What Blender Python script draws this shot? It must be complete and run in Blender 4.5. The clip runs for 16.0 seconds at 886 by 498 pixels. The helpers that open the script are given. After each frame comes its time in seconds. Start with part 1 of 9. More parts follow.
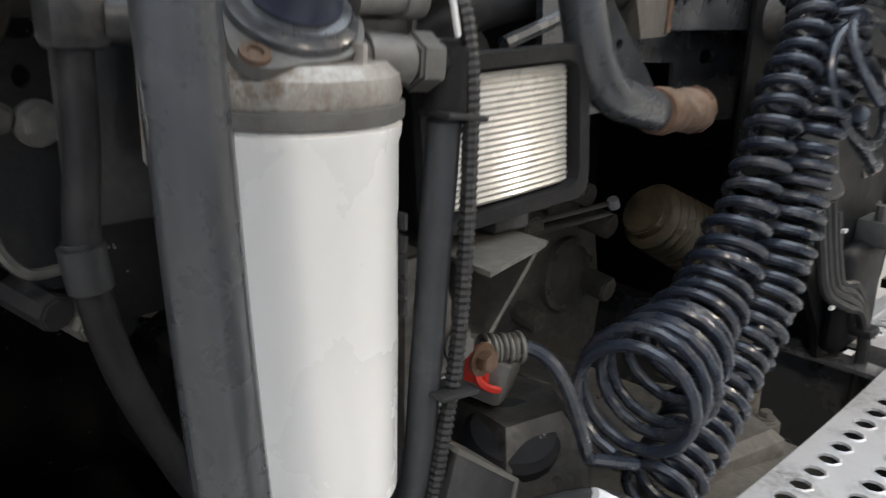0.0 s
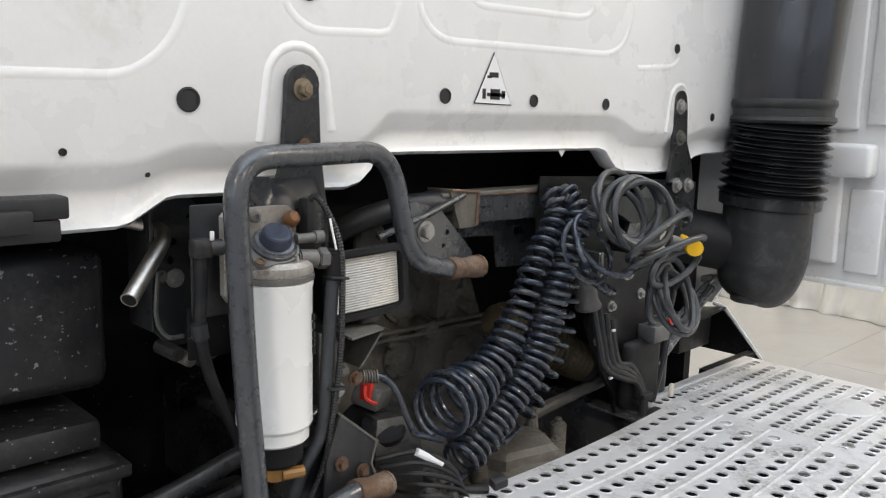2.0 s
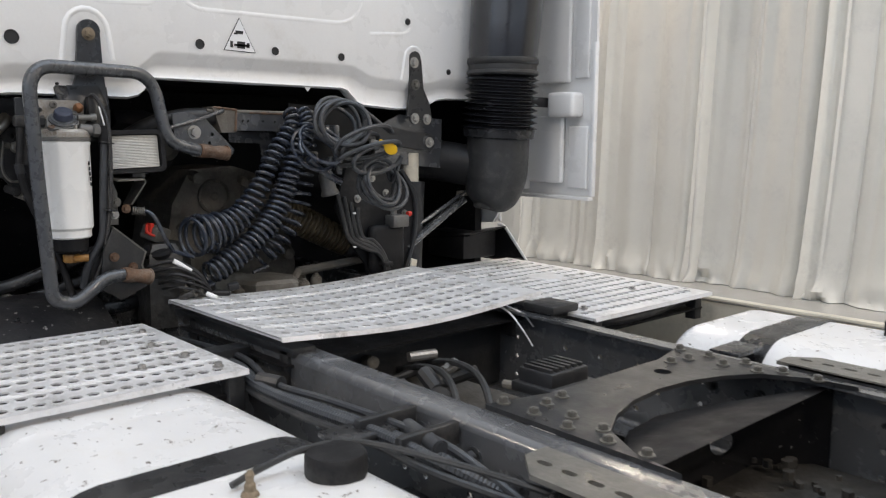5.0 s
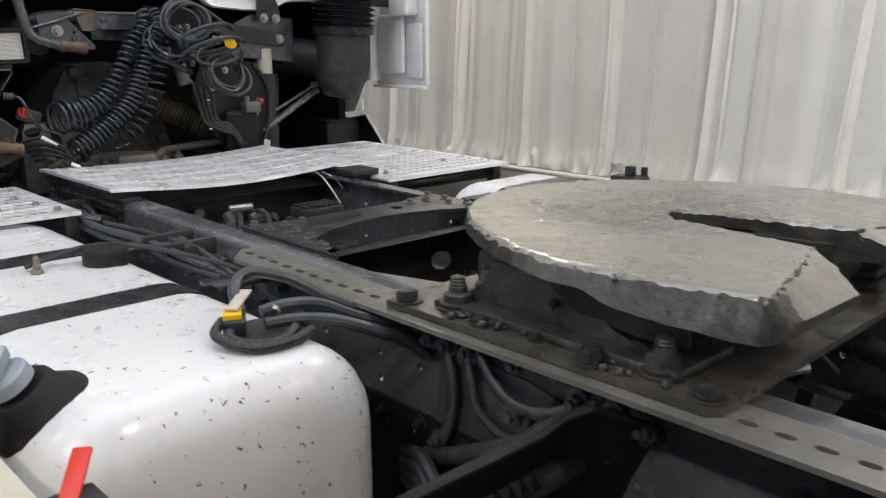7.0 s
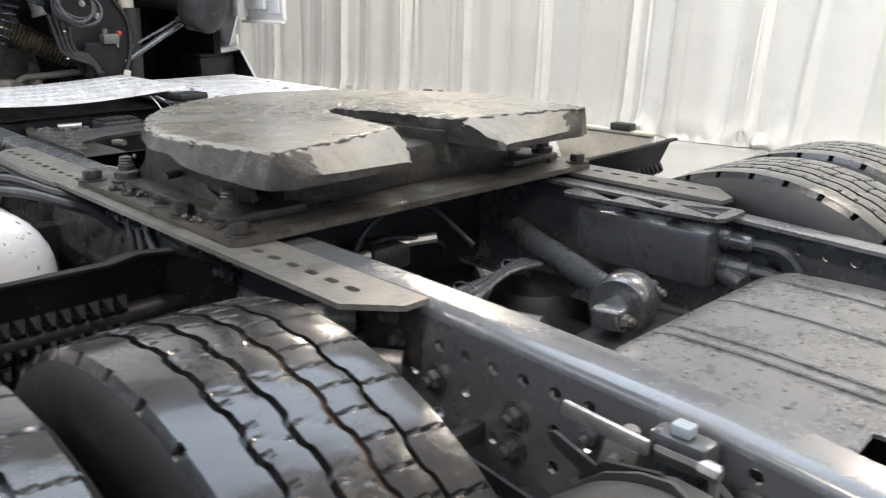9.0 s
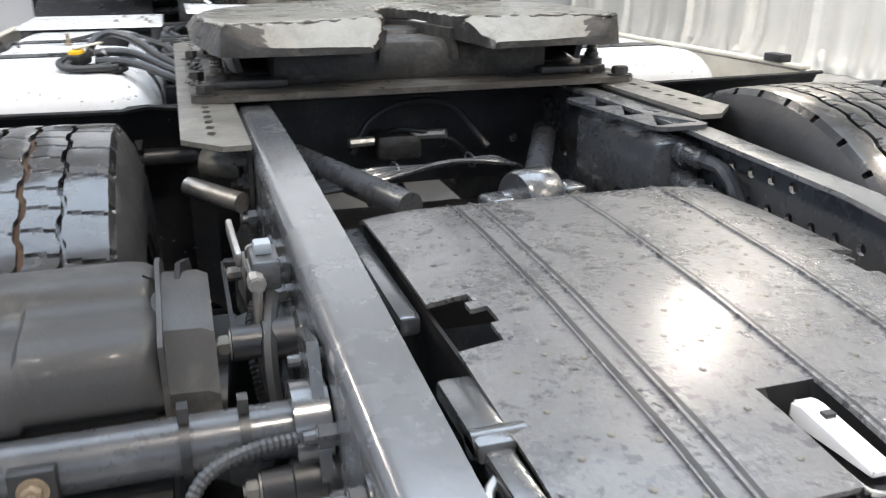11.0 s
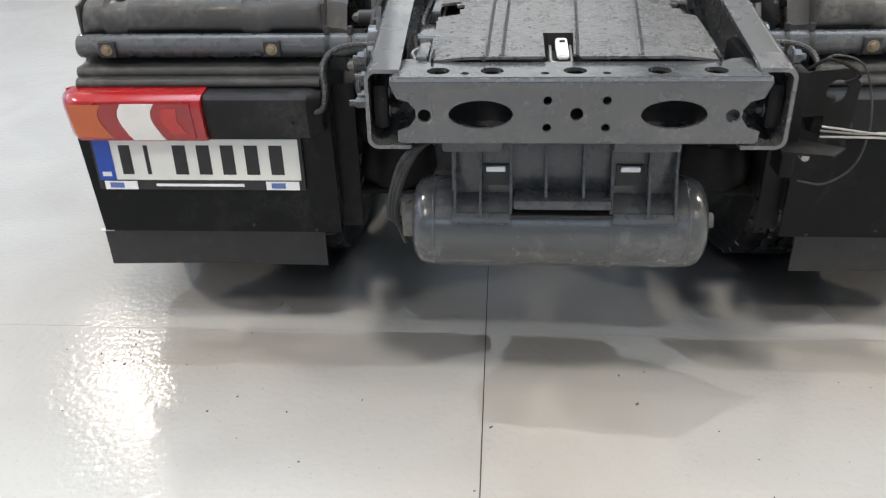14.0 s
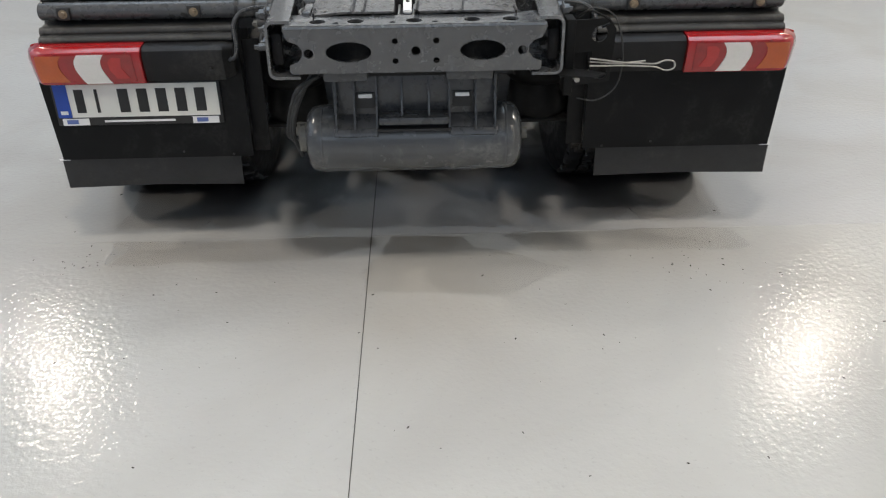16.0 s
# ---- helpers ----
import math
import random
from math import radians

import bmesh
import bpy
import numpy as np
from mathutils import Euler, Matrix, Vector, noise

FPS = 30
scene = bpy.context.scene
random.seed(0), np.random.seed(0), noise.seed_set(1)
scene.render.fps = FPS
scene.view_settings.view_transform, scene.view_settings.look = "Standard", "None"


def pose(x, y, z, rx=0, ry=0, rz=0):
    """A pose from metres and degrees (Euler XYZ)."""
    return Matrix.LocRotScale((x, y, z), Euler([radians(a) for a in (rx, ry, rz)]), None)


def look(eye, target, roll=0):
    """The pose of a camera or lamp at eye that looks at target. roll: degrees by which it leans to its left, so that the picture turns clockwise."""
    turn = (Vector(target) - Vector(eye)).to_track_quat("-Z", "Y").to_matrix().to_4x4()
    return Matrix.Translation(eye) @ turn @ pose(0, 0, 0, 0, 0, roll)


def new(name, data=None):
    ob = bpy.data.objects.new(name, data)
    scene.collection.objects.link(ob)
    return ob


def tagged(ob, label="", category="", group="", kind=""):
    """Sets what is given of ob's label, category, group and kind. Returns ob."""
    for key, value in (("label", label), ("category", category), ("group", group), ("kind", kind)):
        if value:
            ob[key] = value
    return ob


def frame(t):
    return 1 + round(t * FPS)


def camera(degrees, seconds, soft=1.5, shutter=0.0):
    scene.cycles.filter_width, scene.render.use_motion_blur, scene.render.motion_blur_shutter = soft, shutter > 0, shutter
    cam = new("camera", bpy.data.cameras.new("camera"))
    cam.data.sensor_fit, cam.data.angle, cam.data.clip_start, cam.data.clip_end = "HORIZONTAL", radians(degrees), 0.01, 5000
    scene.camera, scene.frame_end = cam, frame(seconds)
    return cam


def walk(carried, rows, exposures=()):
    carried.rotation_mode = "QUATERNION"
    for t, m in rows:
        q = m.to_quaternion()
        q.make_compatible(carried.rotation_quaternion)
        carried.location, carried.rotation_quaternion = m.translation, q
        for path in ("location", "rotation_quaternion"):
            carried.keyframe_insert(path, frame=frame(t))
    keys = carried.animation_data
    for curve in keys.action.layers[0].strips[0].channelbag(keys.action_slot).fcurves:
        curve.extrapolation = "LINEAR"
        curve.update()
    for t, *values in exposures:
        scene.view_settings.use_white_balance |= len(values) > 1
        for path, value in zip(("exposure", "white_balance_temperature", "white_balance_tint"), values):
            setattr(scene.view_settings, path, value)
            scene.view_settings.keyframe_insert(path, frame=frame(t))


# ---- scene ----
cam = camera(56.1, 16.0, soft=1.15, shutter=0.3)
PATH = [
    (0, (-0.986, 3.779, 1.57), (0.367, 5.131, 0.986), 1.2),
    (0.5, (-1.125, 3.57, 1.684), (0.228, 4.914, 1.081), 1.7),
    (1, (-1.262, 3.364, 1.746), (0.095, 4.709, 1.153), 1.7),
    (1.5, (-1.343, 3.232, 1.773), (0.027, 4.621, 1.331), 1.5),
    (2, (-1.413, 3.076, 1.764), (-0.038, 4.492, 1.442), 1.4),
    (2.5, (-1.433, 2.921, 1.72), (-0.059, 4.347, 1.443), 1.4),
    (3, (-1.42, 2.685, 1.69), (-0.066, 4.134, 1.431), 1.1),
    (3.2, (-1.417, 2.609, 1.673), (-0.072, 4.067, 1.417), 1.1),
    (5.3, (-1.51, 1.683, 1.498), (-0.175, 3.147, 1.226), 0.2),
    (5.5, (-1.523, 1.588, 1.486), (-0.197, 3.054, 1.185), 0.2),
    (6, (-1.539, 1.372, 1.484), (-0.218, 2.832, 1.133), -0.2),
    (6.5, (-1.509, 1.157, 1.485), (-0.175, 2.582, 1.046), -0.3),
    (7, (-1.48, 0.97, 1.474), (-0.136, 2.372, 0.996), -0.3),
    (7.5, (-1.443, 0.758, 1.454), (-0.086, 2.14, 0.954), -0.3),
    (8, (-1.4, 0.559, 1.454), (-0.047, 1.929, 0.913), -0.2),
    (8.5, (-1.321, 0.382, 1.429), (0.001, 1.771, 0.858), -0.6),
    (9, (-1.191, 0.234, 1.392), (0.135, 1.616, 0.813), -0.2),
    (9.2, (-1.114, 0.189, 1.37), (0.198, 1.583, 0.792), -0.3),
    (11.3, (-0.449, -0.406, 1.264), (-0.083, 1.437, 0.578), -0.1),
    (11.5, (-0.401, -0.471, 1.259), (-0.165, 1.39, 0.565), -0.0),
    (12, (-0.289, -0.623, 1.235), (-0.284, 1.237, 0.502), 0.1),
    (12.5, (-0.241, -0.785, 1.209), (-0.267, 1.003, 0.314), 0.1),
    (13, (-0.224, -1.01, 1.254), (-0.283, 0.753, 0.31), -0.4),
    (13.5, (-0.192, -1.276, 1.291), (-0.298, 0.457, 0.298), -1.1),
    (14, (-0.142, -1.529, 1.337), (-0.28, 0.225, 0.387), -1.5),
    (14.5, (-0.113, -1.789, 1.372), (-0.198, -0.047, 0.393), -0.7),
    (15, (-0.067, -1.995, 1.413), (-0.14, -0.259, 0.422), -1.5),
    (15.5, (-0.036, -2.176, 1.424), (-0.029, -0.424, 0.459), -1.1),
    (16, (0.007, -2.239, 1.441), (0.054, -0.496, 0.462), -0.7),
]
EXPOSURES = [(0, 0.2, 6750, 12.5), (0.6, 0.58, 6700, 12.7), (1.2, 0.60, 6700, 12.7), (2, 0.17, 6700, 12.5), (3.2, 0.2, 6700, 12.5), (5.5, -0.09, 6620, 13.6), (7, -0.10, 6600, 13.4), (7.5, 0.09, 6560, 13.2), (8, 0.27, 6520, 12.8), (9.2, 0.68, 6520, 12.8), (11.3, 0.88, 6350, 12), (12.3, 1.02, 6450, 11.5), (12.6, 1.06, 6450, 11.4), (13.1, 1.2, 6480, 11), (14, 0.55, 6500, 10.7), (14.5, 0.27, 6500, 10.5), (16, -0.02, 6500, 10)]
# x, y and watts of the hall's ceiling lamps
LAMPS = [(-5.5, 7.8, 150), (5.7, 7.8, 150), (-5.5, 1.0, 150), (5.7, 1.0, 150), (-5.5, -5.0, 130), (5.7, -5.0, 130), (0.0, -2.3, 145)]
walk(cam, [(t, look(eye, target, roll)) for t, eye, target, roll in PATH], exposures=EXPOSURES)

# ---- world and lamps ----
world = bpy.data.worlds.new("hall_air")
scene.world = world
world.use_nodes = True
world.node_tree.nodes["Background"].inputs[0].default_value = (0.75, 0.8, 0.9, 1)
world.node_tree.nodes["Background"].inputs[1].default_value = 0.05
CEIL = 6.3


def ceiling_lamp(x, y, power, sx=0.5, sy=0.7, tint=(1.0, 0.90, 0.775)):
    data = bpy.data.lights.new("ceiling_lamp", "AREA")
    data.shape, data.size, data.size_y, data.energy, data.color = "RECTANGLE", sx, sy, power, tint
    ob = new("ceiling_lamp", data)
    ob.matrix_world = pose(x, y, CEIL - 0.12)
    return ob


for lx, ly, watt in LAMPS:
    ceiling_lamp(lx, ly, watt)


def blue_area_lamp(x, y, z, width, height, tip, turn, power):
    """Pale blue area lamp: a roof light, and fills added on two unseen walls."""
    data = bpy.data.lights.new("blue_area_lamp", "AREA")
    data.shape, data.size, data.size_y, data.energy, data.color = "RECTANGLE", width, height, power, (0.70, 0.845, 1.0)
    ob = new("blue_area_lamp", data)
    ob.matrix_world = pose(x, y, z, tip, 0, turn)
    return ob


# the two wall lamps are added fill, for brightness and bluish reflections
blue_area_lamp(-8.9, 1.0, 4.6, 14.0, 2.2, 90, -90, 135)
blue_area_lamp(-0.7, -9.9, 4.4, 13.0, 2.2, 90, 0, 88)
blue_area_lamp(0.3, 2.6, CEIL - 0.10, 7.5, 3.6, 0, 0, 230)


# ---- materials ----
def material(name, base, rough=0.5, metal=0.0, vary=0.25, scale=6.0, fine=120.0, bump=0.0, dirt=None, dirt_amount=0.0,
             dirt_scale=3.0, rough_vary=0.15, coat=0.0, coat_rough=0.12, speck=None, speck_scale=60.0, speck_amount=0.0, dirt_rough=None,
             object_random=0.0, transmission=0.0, ior=1.5):
    m = bpy.data.materials.new(name)
    m.use_nodes = True
    nt = m.node_tree
    n, l = nt.nodes, nt.links
    b = n["Principled BSDF"]
    co = n.new("ShaderNodeTexCoord")

    def tex(s, detail=6.0, dist=0.0):
        t = n.new("ShaderNodeTexNoise")
        t.inputs["Scale"].default_value, t.inputs["Detail"].default_value = s, detail
        t.inputs["Roughness"].default_value, t.inputs["Distortion"].default_value = 0.6, dist
        l.new(co.outputs["Object"], t.inputs["Vector"])
        return t

    def ramp(src, a, bb):
        r = n.new("ShaderNodeMapRange")
        r.inputs["From Min"].default_value, r.inputs["From Max"].default_value = a, bb
        l.new(src, r.inputs["Value"])
        return r.outputs["Result"]

    def mix(fac, a, bb):
        x = n.new("ShaderNodeMix")
        x.data_type = "RGBA"
        if isinstance(fac, float):
            x.inputs["Factor"].default_value = fac
        else:
            l.new(fac, x.inputs["Factor"])
        for value, k in ((a, 6), (bb, 7)):
            if isinstance(value, tuple):
                x.inputs[k].default_value = (*value, 1)
            else:
                l.new(value, x.inputs[k])
        return x.outputs[2]

    low = tuple(c * (1 - vary) for c in base)
    high = tuple(min(1, c * (1 + vary * 0.6)) for c in base)
    big, small = tex(scale), tex(fine, 4.0)
    col = mix(ramp(big.outputs["Fac"], 0.3, 0.7), low, high)
    col = mix(0.25, col, mix(ramp(small.outputs["Fac"], 0.35, 0.65), low, high))
    rough_out = ramp(tex(scale * 2.3).outputs["Fac"], 0.25, 0.75)
    rr = n.new("ShaderNodeMapRange")
    rr.inputs["To Min"].default_value, rr.inputs["To Max"].default_value = max(0.03, rough - rough_vary), min(1, rough + rough_vary)
    l.new(rough_out, rr.inputs["Value"])
    rough_value = rr.outputs["Result"]
    if dirt:
        d = tex(dirt_scale, 9.0, 0.6)
        edge = 0.60 - 0.3 * dirt_amount
        broad = ramp(d.outputs["Fac"], edge - 0.05, edge + 0.24)
        grain = ramp(tex(dirt_scale * 11, 5.0, 0.3).outputs["Fac"], 0.34, 0.62)
        spread = n.new("ShaderNodeMath")
        spread.operation = "MULTIPLY"
        l.new(broad, spread.inputs[0])
        l.new(grain, spread.inputs[1])
        f = spread.outputs[0]
        col = mix(f, col, dirt)
        if dirt_rough is not None:
            rm = n.new("ShaderNodeMix")
            l.new(f, rm.inputs["Factor"])
            l.new(rough_value, rm.inputs[2])
            rm.inputs[3].default_value = dirt_rough
            rough_value = rm.outputs[0]
    if speck:
        s = tex(speck_scale, 3.0)
        col = mix(ramp(s.outputs["Fac"], 0.74 - speck_amount, 0.77 - speck_amount), col, speck)
    if object_random:
        info = n.new("ShaderNodeObjectInfo")
        hsv = n.new("ShaderNodeHueSaturation")
        mr = n.new("ShaderNodeMapRange")
        mr.inputs["To Min"].default_value, mr.inputs["To Max"].default_value = 1 - object_random, 1 + object_random
        l.new(info.outputs["Random"], mr.inputs["Value"])
        l.new(mr.outputs["Result"], hsv.inputs["Value"])
        l.new(col, hsv.inputs["Color"])
        col = hsv.outputs["Color"]
    l.new(col, b.inputs["Base Color"])
    l.new(rough_value, b.inputs["Roughness"])
    b.inputs["Metallic"].default_value = metal
    b.inputs["IOR"].default_value = ior
    b.inputs["Coat Weight"].default_value = coat
    b.inputs["Coat Roughness"].default_value = coat_rough
    b.inputs["Transmission Weight"].default_value = transmission
    if bump:
        bp = n.new("ShaderNodeBump")
        bp.inputs["Strength"].default_value, bp.inputs["Distance"].default_value = min(1.0, bump), 0.004
        add = n.new("ShaderNodeMath")
        add.operation = "ADD"
        l.new(tex(fine * 0.6, 5.0).outputs["Fac"], add.inputs[0])
        l.new(big.outputs["Fac"], add.inputs[1])
        l.new(add.outputs[0], bp.inputs["Height"])
        l.new(bp.outputs["Normal"], b.inputs["Normal"])
    return m


M = {}
M["white"] = material("white_cab_paint", (0.80, 0.80, 0.79), 0.32, vary=0.05, scale=2, dirt=(0.62, 0.60, 0.56), dirt_amount=0.05, dirt_scale=4, coat=0.3)
M["tank"] = material("white_tank_paint", (0.71, 0.71, 0.71), 0.3, vary=0.06, scale=3, speck=(0.16, 0.14, 0.12), speck_scale=48, speck_amount=0.085, dirt=(0.66, 0.64, 0.60), dirt_amount=0.12, dirt_scale=5, coat=0.2)
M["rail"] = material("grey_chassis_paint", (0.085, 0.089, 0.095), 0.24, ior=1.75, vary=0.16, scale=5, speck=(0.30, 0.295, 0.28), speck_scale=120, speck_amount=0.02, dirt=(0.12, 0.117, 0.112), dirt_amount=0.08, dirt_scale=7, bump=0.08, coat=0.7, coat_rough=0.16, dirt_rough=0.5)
M["greypaint"] = material("grey_enamel", (0.047, 0.050, 0.055), 0.24, ior=1.75, vary=0.2, scale=8, dirt=(0.10, 0.10, 0.098), dirt_amount=0.12, dirt_scale=10, bump=0.06, coat=0.7, coat_rough=0.16)
M["hooppaint"] = material("dark_grey_tube_paint", (0.048, 0.051, 0.056), 0.3, vary=0.15, scale=14, dirt=(0.10, 0.10, 0.10), dirt_amount=0.06, dirt_scale=22, bump=0.06, coat=0.3)
M["black"] = material("black_paint", (0.018, 0.019, 0.021), 0.42, vary=0.35, scale=9, dirt=(0.065, 0.06, 0.054), dirt_amount=0.3, dirt_scale=12, bump=0.15)
M["blacksatin"] = material("satin_black_steel", (0.02, 0.021, 0.023), 0.28, vary=0.3, scale=7, dirt=(0.06, 0.058, 0.055), dirt_amount=0.15, dirt_scale=8, bump=0.08)
M["plastic"] = material("black_moulded_plastic", (0.010, 0.010, 0.011), 0.5, ior=1.33, vary=0.25, scale=5, dirt=(0.05, 0.049, 0.047), dirt_amount=0.2, dirt_scale=6, bump=0.2, fine=400)
M["dustyplastic"] = material("dusty_moulded_plastic", (0.033, 0.033, 0.033), 0.48, ior=1.4, vary=0.25, scale=5, dirt=(0.11, 0.108, 0.10), dirt_amount=0.22, dirt_scale=6, bump=0.15, fine=400, coat=0.06)
M["flap"] = material("black_flap_plastic", (0.0045, 0.0047, 0.0052), 0.5, ior=1.28, vary=0.2, scale=4, dirt=(0.03, 0.03, 0.03), dirt_amount=0.12, dirt_scale=7, bump=0.06, fine=300)
# near-black, for black plastic and for sheets that stand in for shade
M["deep"] = material("black_plastic_and_shade", (0.011, 0.011, 0.012), 0.6, vary=0.4, scale=6, speck=(0.16, 0.16, 0.15), speck_scale=85, speck_amount=0.05, bump=0.2, ior=1.28)
M["liner"] = material("dirty_black_liner", (0.019, 0.019, 0.021), 0.38, vary=0.4, scale=7, dirt=(0.05, 0.048, 0.045), dirt_amount=0.25, dirt_scale=9, speck=(0.30, 0.29, 0.27), speck_scale=62, speck_amount=0.085, bump=0.3, fine=90)
M["rubber"] = material("hose_rubber", (0.022, 0.023, 0.024), 0.5, vary=0.3, scale=20, dirt=(0.08, 0.075, 0.07), dirt_amount=0.15, dirt_scale=18, bump=0.1)
M["coil"] = material("blue_black_polyamide", (0.020, 0.026, 0.040), 0.28, vary=0.25, scale=18, dirt=(0.10, 0.095, 0.085), dirt_amount=0.22, dirt_scale=14, bump=0.05, coat=0.2)
M["cable"] = material("dark_grey_cable", (0.035, 0.038, 0.043), 0.42, vary=0.25, scale=18, dirt=(0.10, 0.1, 0.095), dirt_amount=0.15, dirt_scale=16, bump=0.05)
M["tyre"] = material("wet_dressed_tyre_rubber", (0.013, 0.013, 0.014), 0.22, vary=0.3, scale=9, rough_vary=0.12, dirt=(0.045, 0.036, 0.028), dirt_amount=0.3, dirt_scale=9, bump=0.22, fine=60, coat=0.65, coat_rough=0.11, dirt_rough=0.4, ior=1.5)
M["mud"] = material("dried_brown_mud_in_groove", (0.085, 0.048, 0.027), 0.8, vary=0.5, scale=30, bump=0.5)
M["wall_rubber"] = material("tyre_sidewall", (0.014, 0.014, 0.015), 0.45, vary=0.3, scale=12, dirt=(0.04, 0.037, 0.034), dirt_amount=0.2, dirt_scale=8, bump=0.15)

def worn_grease():
    """Greased plate with a torn, lumpy ring round the throat where the trailer turns."""
    m = material("greasy_worn_steel", (0.200, 0.190, 0.160), 0.30, 0.2, vary=0.2, scale=4, dirt=(0.275, 0.262, 0.22), dirt_amount=0.5, dirt_scale=5, rough_vary=0.14, bump=0.3, fine=45, coat=0.35)
    n, l = m.node_tree.nodes, m.node_tree.links
    b = n["Principled BSDF"]
    co = n.new("ShaderNodeTexCoord")
    far = n.new("ShaderNodeVectorMath")
    far.operation = "DISTANCE"
    far.inputs[1].default_value = (0.0, 0.07, 0.162)
    l.new(co.outputs["Object"], far.inputs[0])
    ring = n.new("ShaderNodeMapRange")
    ring.interpolation_type = "SMOOTHSTEP"
    ring.inputs["From Min"].default_value, ring.inputs["From Max"].default_value = 0.33, 0.12
    l.new(far.outputs["Value"], ring.inputs["Value"])
    tear = n.new("ShaderNodeTexNoise")
    tear.inputs["Scale"].default_value, tear.inputs["Detail"].default_value, tear.inputs["Distortion"].default_value = 26, 7, 1.4
    l.new(co.outputs["Object"], tear.inputs["Vector"])
    amount = n.new("ShaderNodeMath")
    amount.operation = "MULTIPLY"
    l.new(ring.outputs["Result"], amount.inputs[0])
    l.new(tear.outputs["Fac"], amount.inputs[1])
    bp = n.new("ShaderNodeBump")
    bp.inputs["Strength"].default_value, bp.inputs["Distance"].default_value = 1.0, 0.04
    l.new(amount.outputs[0], bp.inputs["Height"])
    l.new(b.inputs["Normal"].links[0].from_socket, bp.inputs["Normal"])
    l.new(bp.outputs["Normal"], b.inputs["Normal"])
    return m


M["greasedark"] = material("greasy_black_casting", (0.034, 0.032, 0.029), 0.42, 0.1, vary=0.45, scale=12, dirt=(0.12, 0.113, 0.10), dirt_amount=0.25, dirt_scale=10, bump=1.0, fine=55)
M["grease"] = worn_grease()
M["mount"] = material("oily_mounting_steel", (0.13, 0.125, 0.112), 0.38, 0.2, vary=0.3, scale=6, dirt=(0.22, 0.21, 0.185), dirt_amount=0.45, dirt_scale=8, bump=0.35, fine=80)
M["oilplate"] = material("oil_soaked_plate", (0.055, 0.050, 0.043), 0.34, 0.1, vary=0.35, scale=7, dirt=(0.14, 0.13, 0.11), dirt_amount=0.35, dirt_scale=9, bump=0.6, fine=70, dirt_rough=0.6)
M["tankgrey"] = material("smooth_grey_tank_enamel", (0.058, 0.062, 0.067), 0.2, vary=0.15, scale=6, dirt=(0.17, 0.168, 0.16), dirt_amount=0.15, dirt_scale=7, bump=0.04, coat=0.4)
M["ramp"] = material("smeared_ramp_steel", (0.23, 0.22, 0.19), 0.5, 0.1, vary=0.25, scale=6, dirt=(0.13, 0.12, 0.105), dirt_amount=0.35, dirt_scale=12, bump=0.8, fine=50)
M["headplate"] = material("stained_bare_alloy", (0.40, 0.385, 0.355), 0.45, 0.4, vary=0.2, scale=16, dirt=(0.17, 0.12, 0.08), dirt_amount=0.5, dirt_scale=18, bump=0.25)
M["corroded"] = material("corroded_brass", (0.24, 0.19, 0.13), 0.6, 0.3, vary=0.4, scale=60, dirt=(0.14, 0.085, 0.05), dirt_amount=0.3, dirt_scale=40)
M["plugrust"] = material("orange_brown_plug", (0.26, 0.11, 0.04), 0.5, vary=0.35, scale=40, dirt=(0.12, 0.07, 0.045), dirt_amount=0.3, dirt_scale=30)
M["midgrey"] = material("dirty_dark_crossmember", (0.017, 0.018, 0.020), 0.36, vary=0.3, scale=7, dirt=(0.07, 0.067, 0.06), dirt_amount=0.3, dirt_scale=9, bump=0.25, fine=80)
M["alu"] = material("bright_tread_aluminium", (0.66, 0.66, 0.665), 0.36, 0.25, vary=0.1, scale=5, dirt=(0.20, 0.19, 0.17), dirt_amount=0.28, dirt_scale=9, bump=0.12)
M["chrome"] = material("brushed_steel_pipe", (0.62, 0.59, 0.54), 0.40, 1.0, vary=0.15, scale=14, dirt=(0.35, 0.28, 0.2), dirt_amount=0.2, dirt_scale=12)
M["zinc"] = material("zinc_plated_steel", (0.45, 0.44, 0.42), 0.38, 0.8, vary=0.25, scale=30, dirt=(0.25, 0.22, 0.18), dirt_amount=0.3, dirt_scale=25)
M["cast"] = material("weathered_cast_aluminium", (0.17, 0.166, 0.158), 0.55, 0.5, vary=0.3, scale=14, dirt=(0.13, 0.115, 0.095), dirt_amount=0.4, dirt_scale=12, bump=0.4)
M["gear"] = material("dusty_gearbox_casting", (0.13, 0.118, 0.10), 0.75, 0.1, vary=0.4, scale=9, dirt=(0.22, 0.205, 0.18), dirt_amount=0.4, dirt_scale=7, bump=0.6)
M["rust"] = material("rusty_steel", (0.12, 0.066, 0.038), 0.7, 0.1, vary=0.5, scale=25, dirt=(0.26, 0.22, 0.18), dirt_amount=0.3, dirt_scale=18, bump=0.5)
M["brass"] = material("amber_plastic", (0.30, 0.15, 0.035), 0.4, vary=0.3, scale=25)
M["bellow"] = material("brown_rubber_bellows", (0.060, 0.047, 0.028), 0.34, vary=0.35, scale=16, dirt=(0.12, 0.10, 0.065), dirt_amount=0.3, dirt_scale=14)
M["filter"] = material("white_filter_paint", (0.82, 0.82, 0.80), 0.3, vary=0.015, scale=4, coat=0.3)
M["bluecap"] = material("navy_rubber_cap", (0.025, 0.032, 0.058), 0.45, vary=0.2, scale=20)
M["blue"] = material("blue_plastic", (0.02, 0.16, 0.55), 0.4, vary=0.15, scale=12)
M["paleblue"] = material("faded_blue_plastic", (0.30, 0.34, 0.38), 0.45, vary=0.2, scale=12)
M["yellow"] = material("yellow_plastic", (0.85, 0.50, 0.015), 0.4, vary=0.12, scale=14)
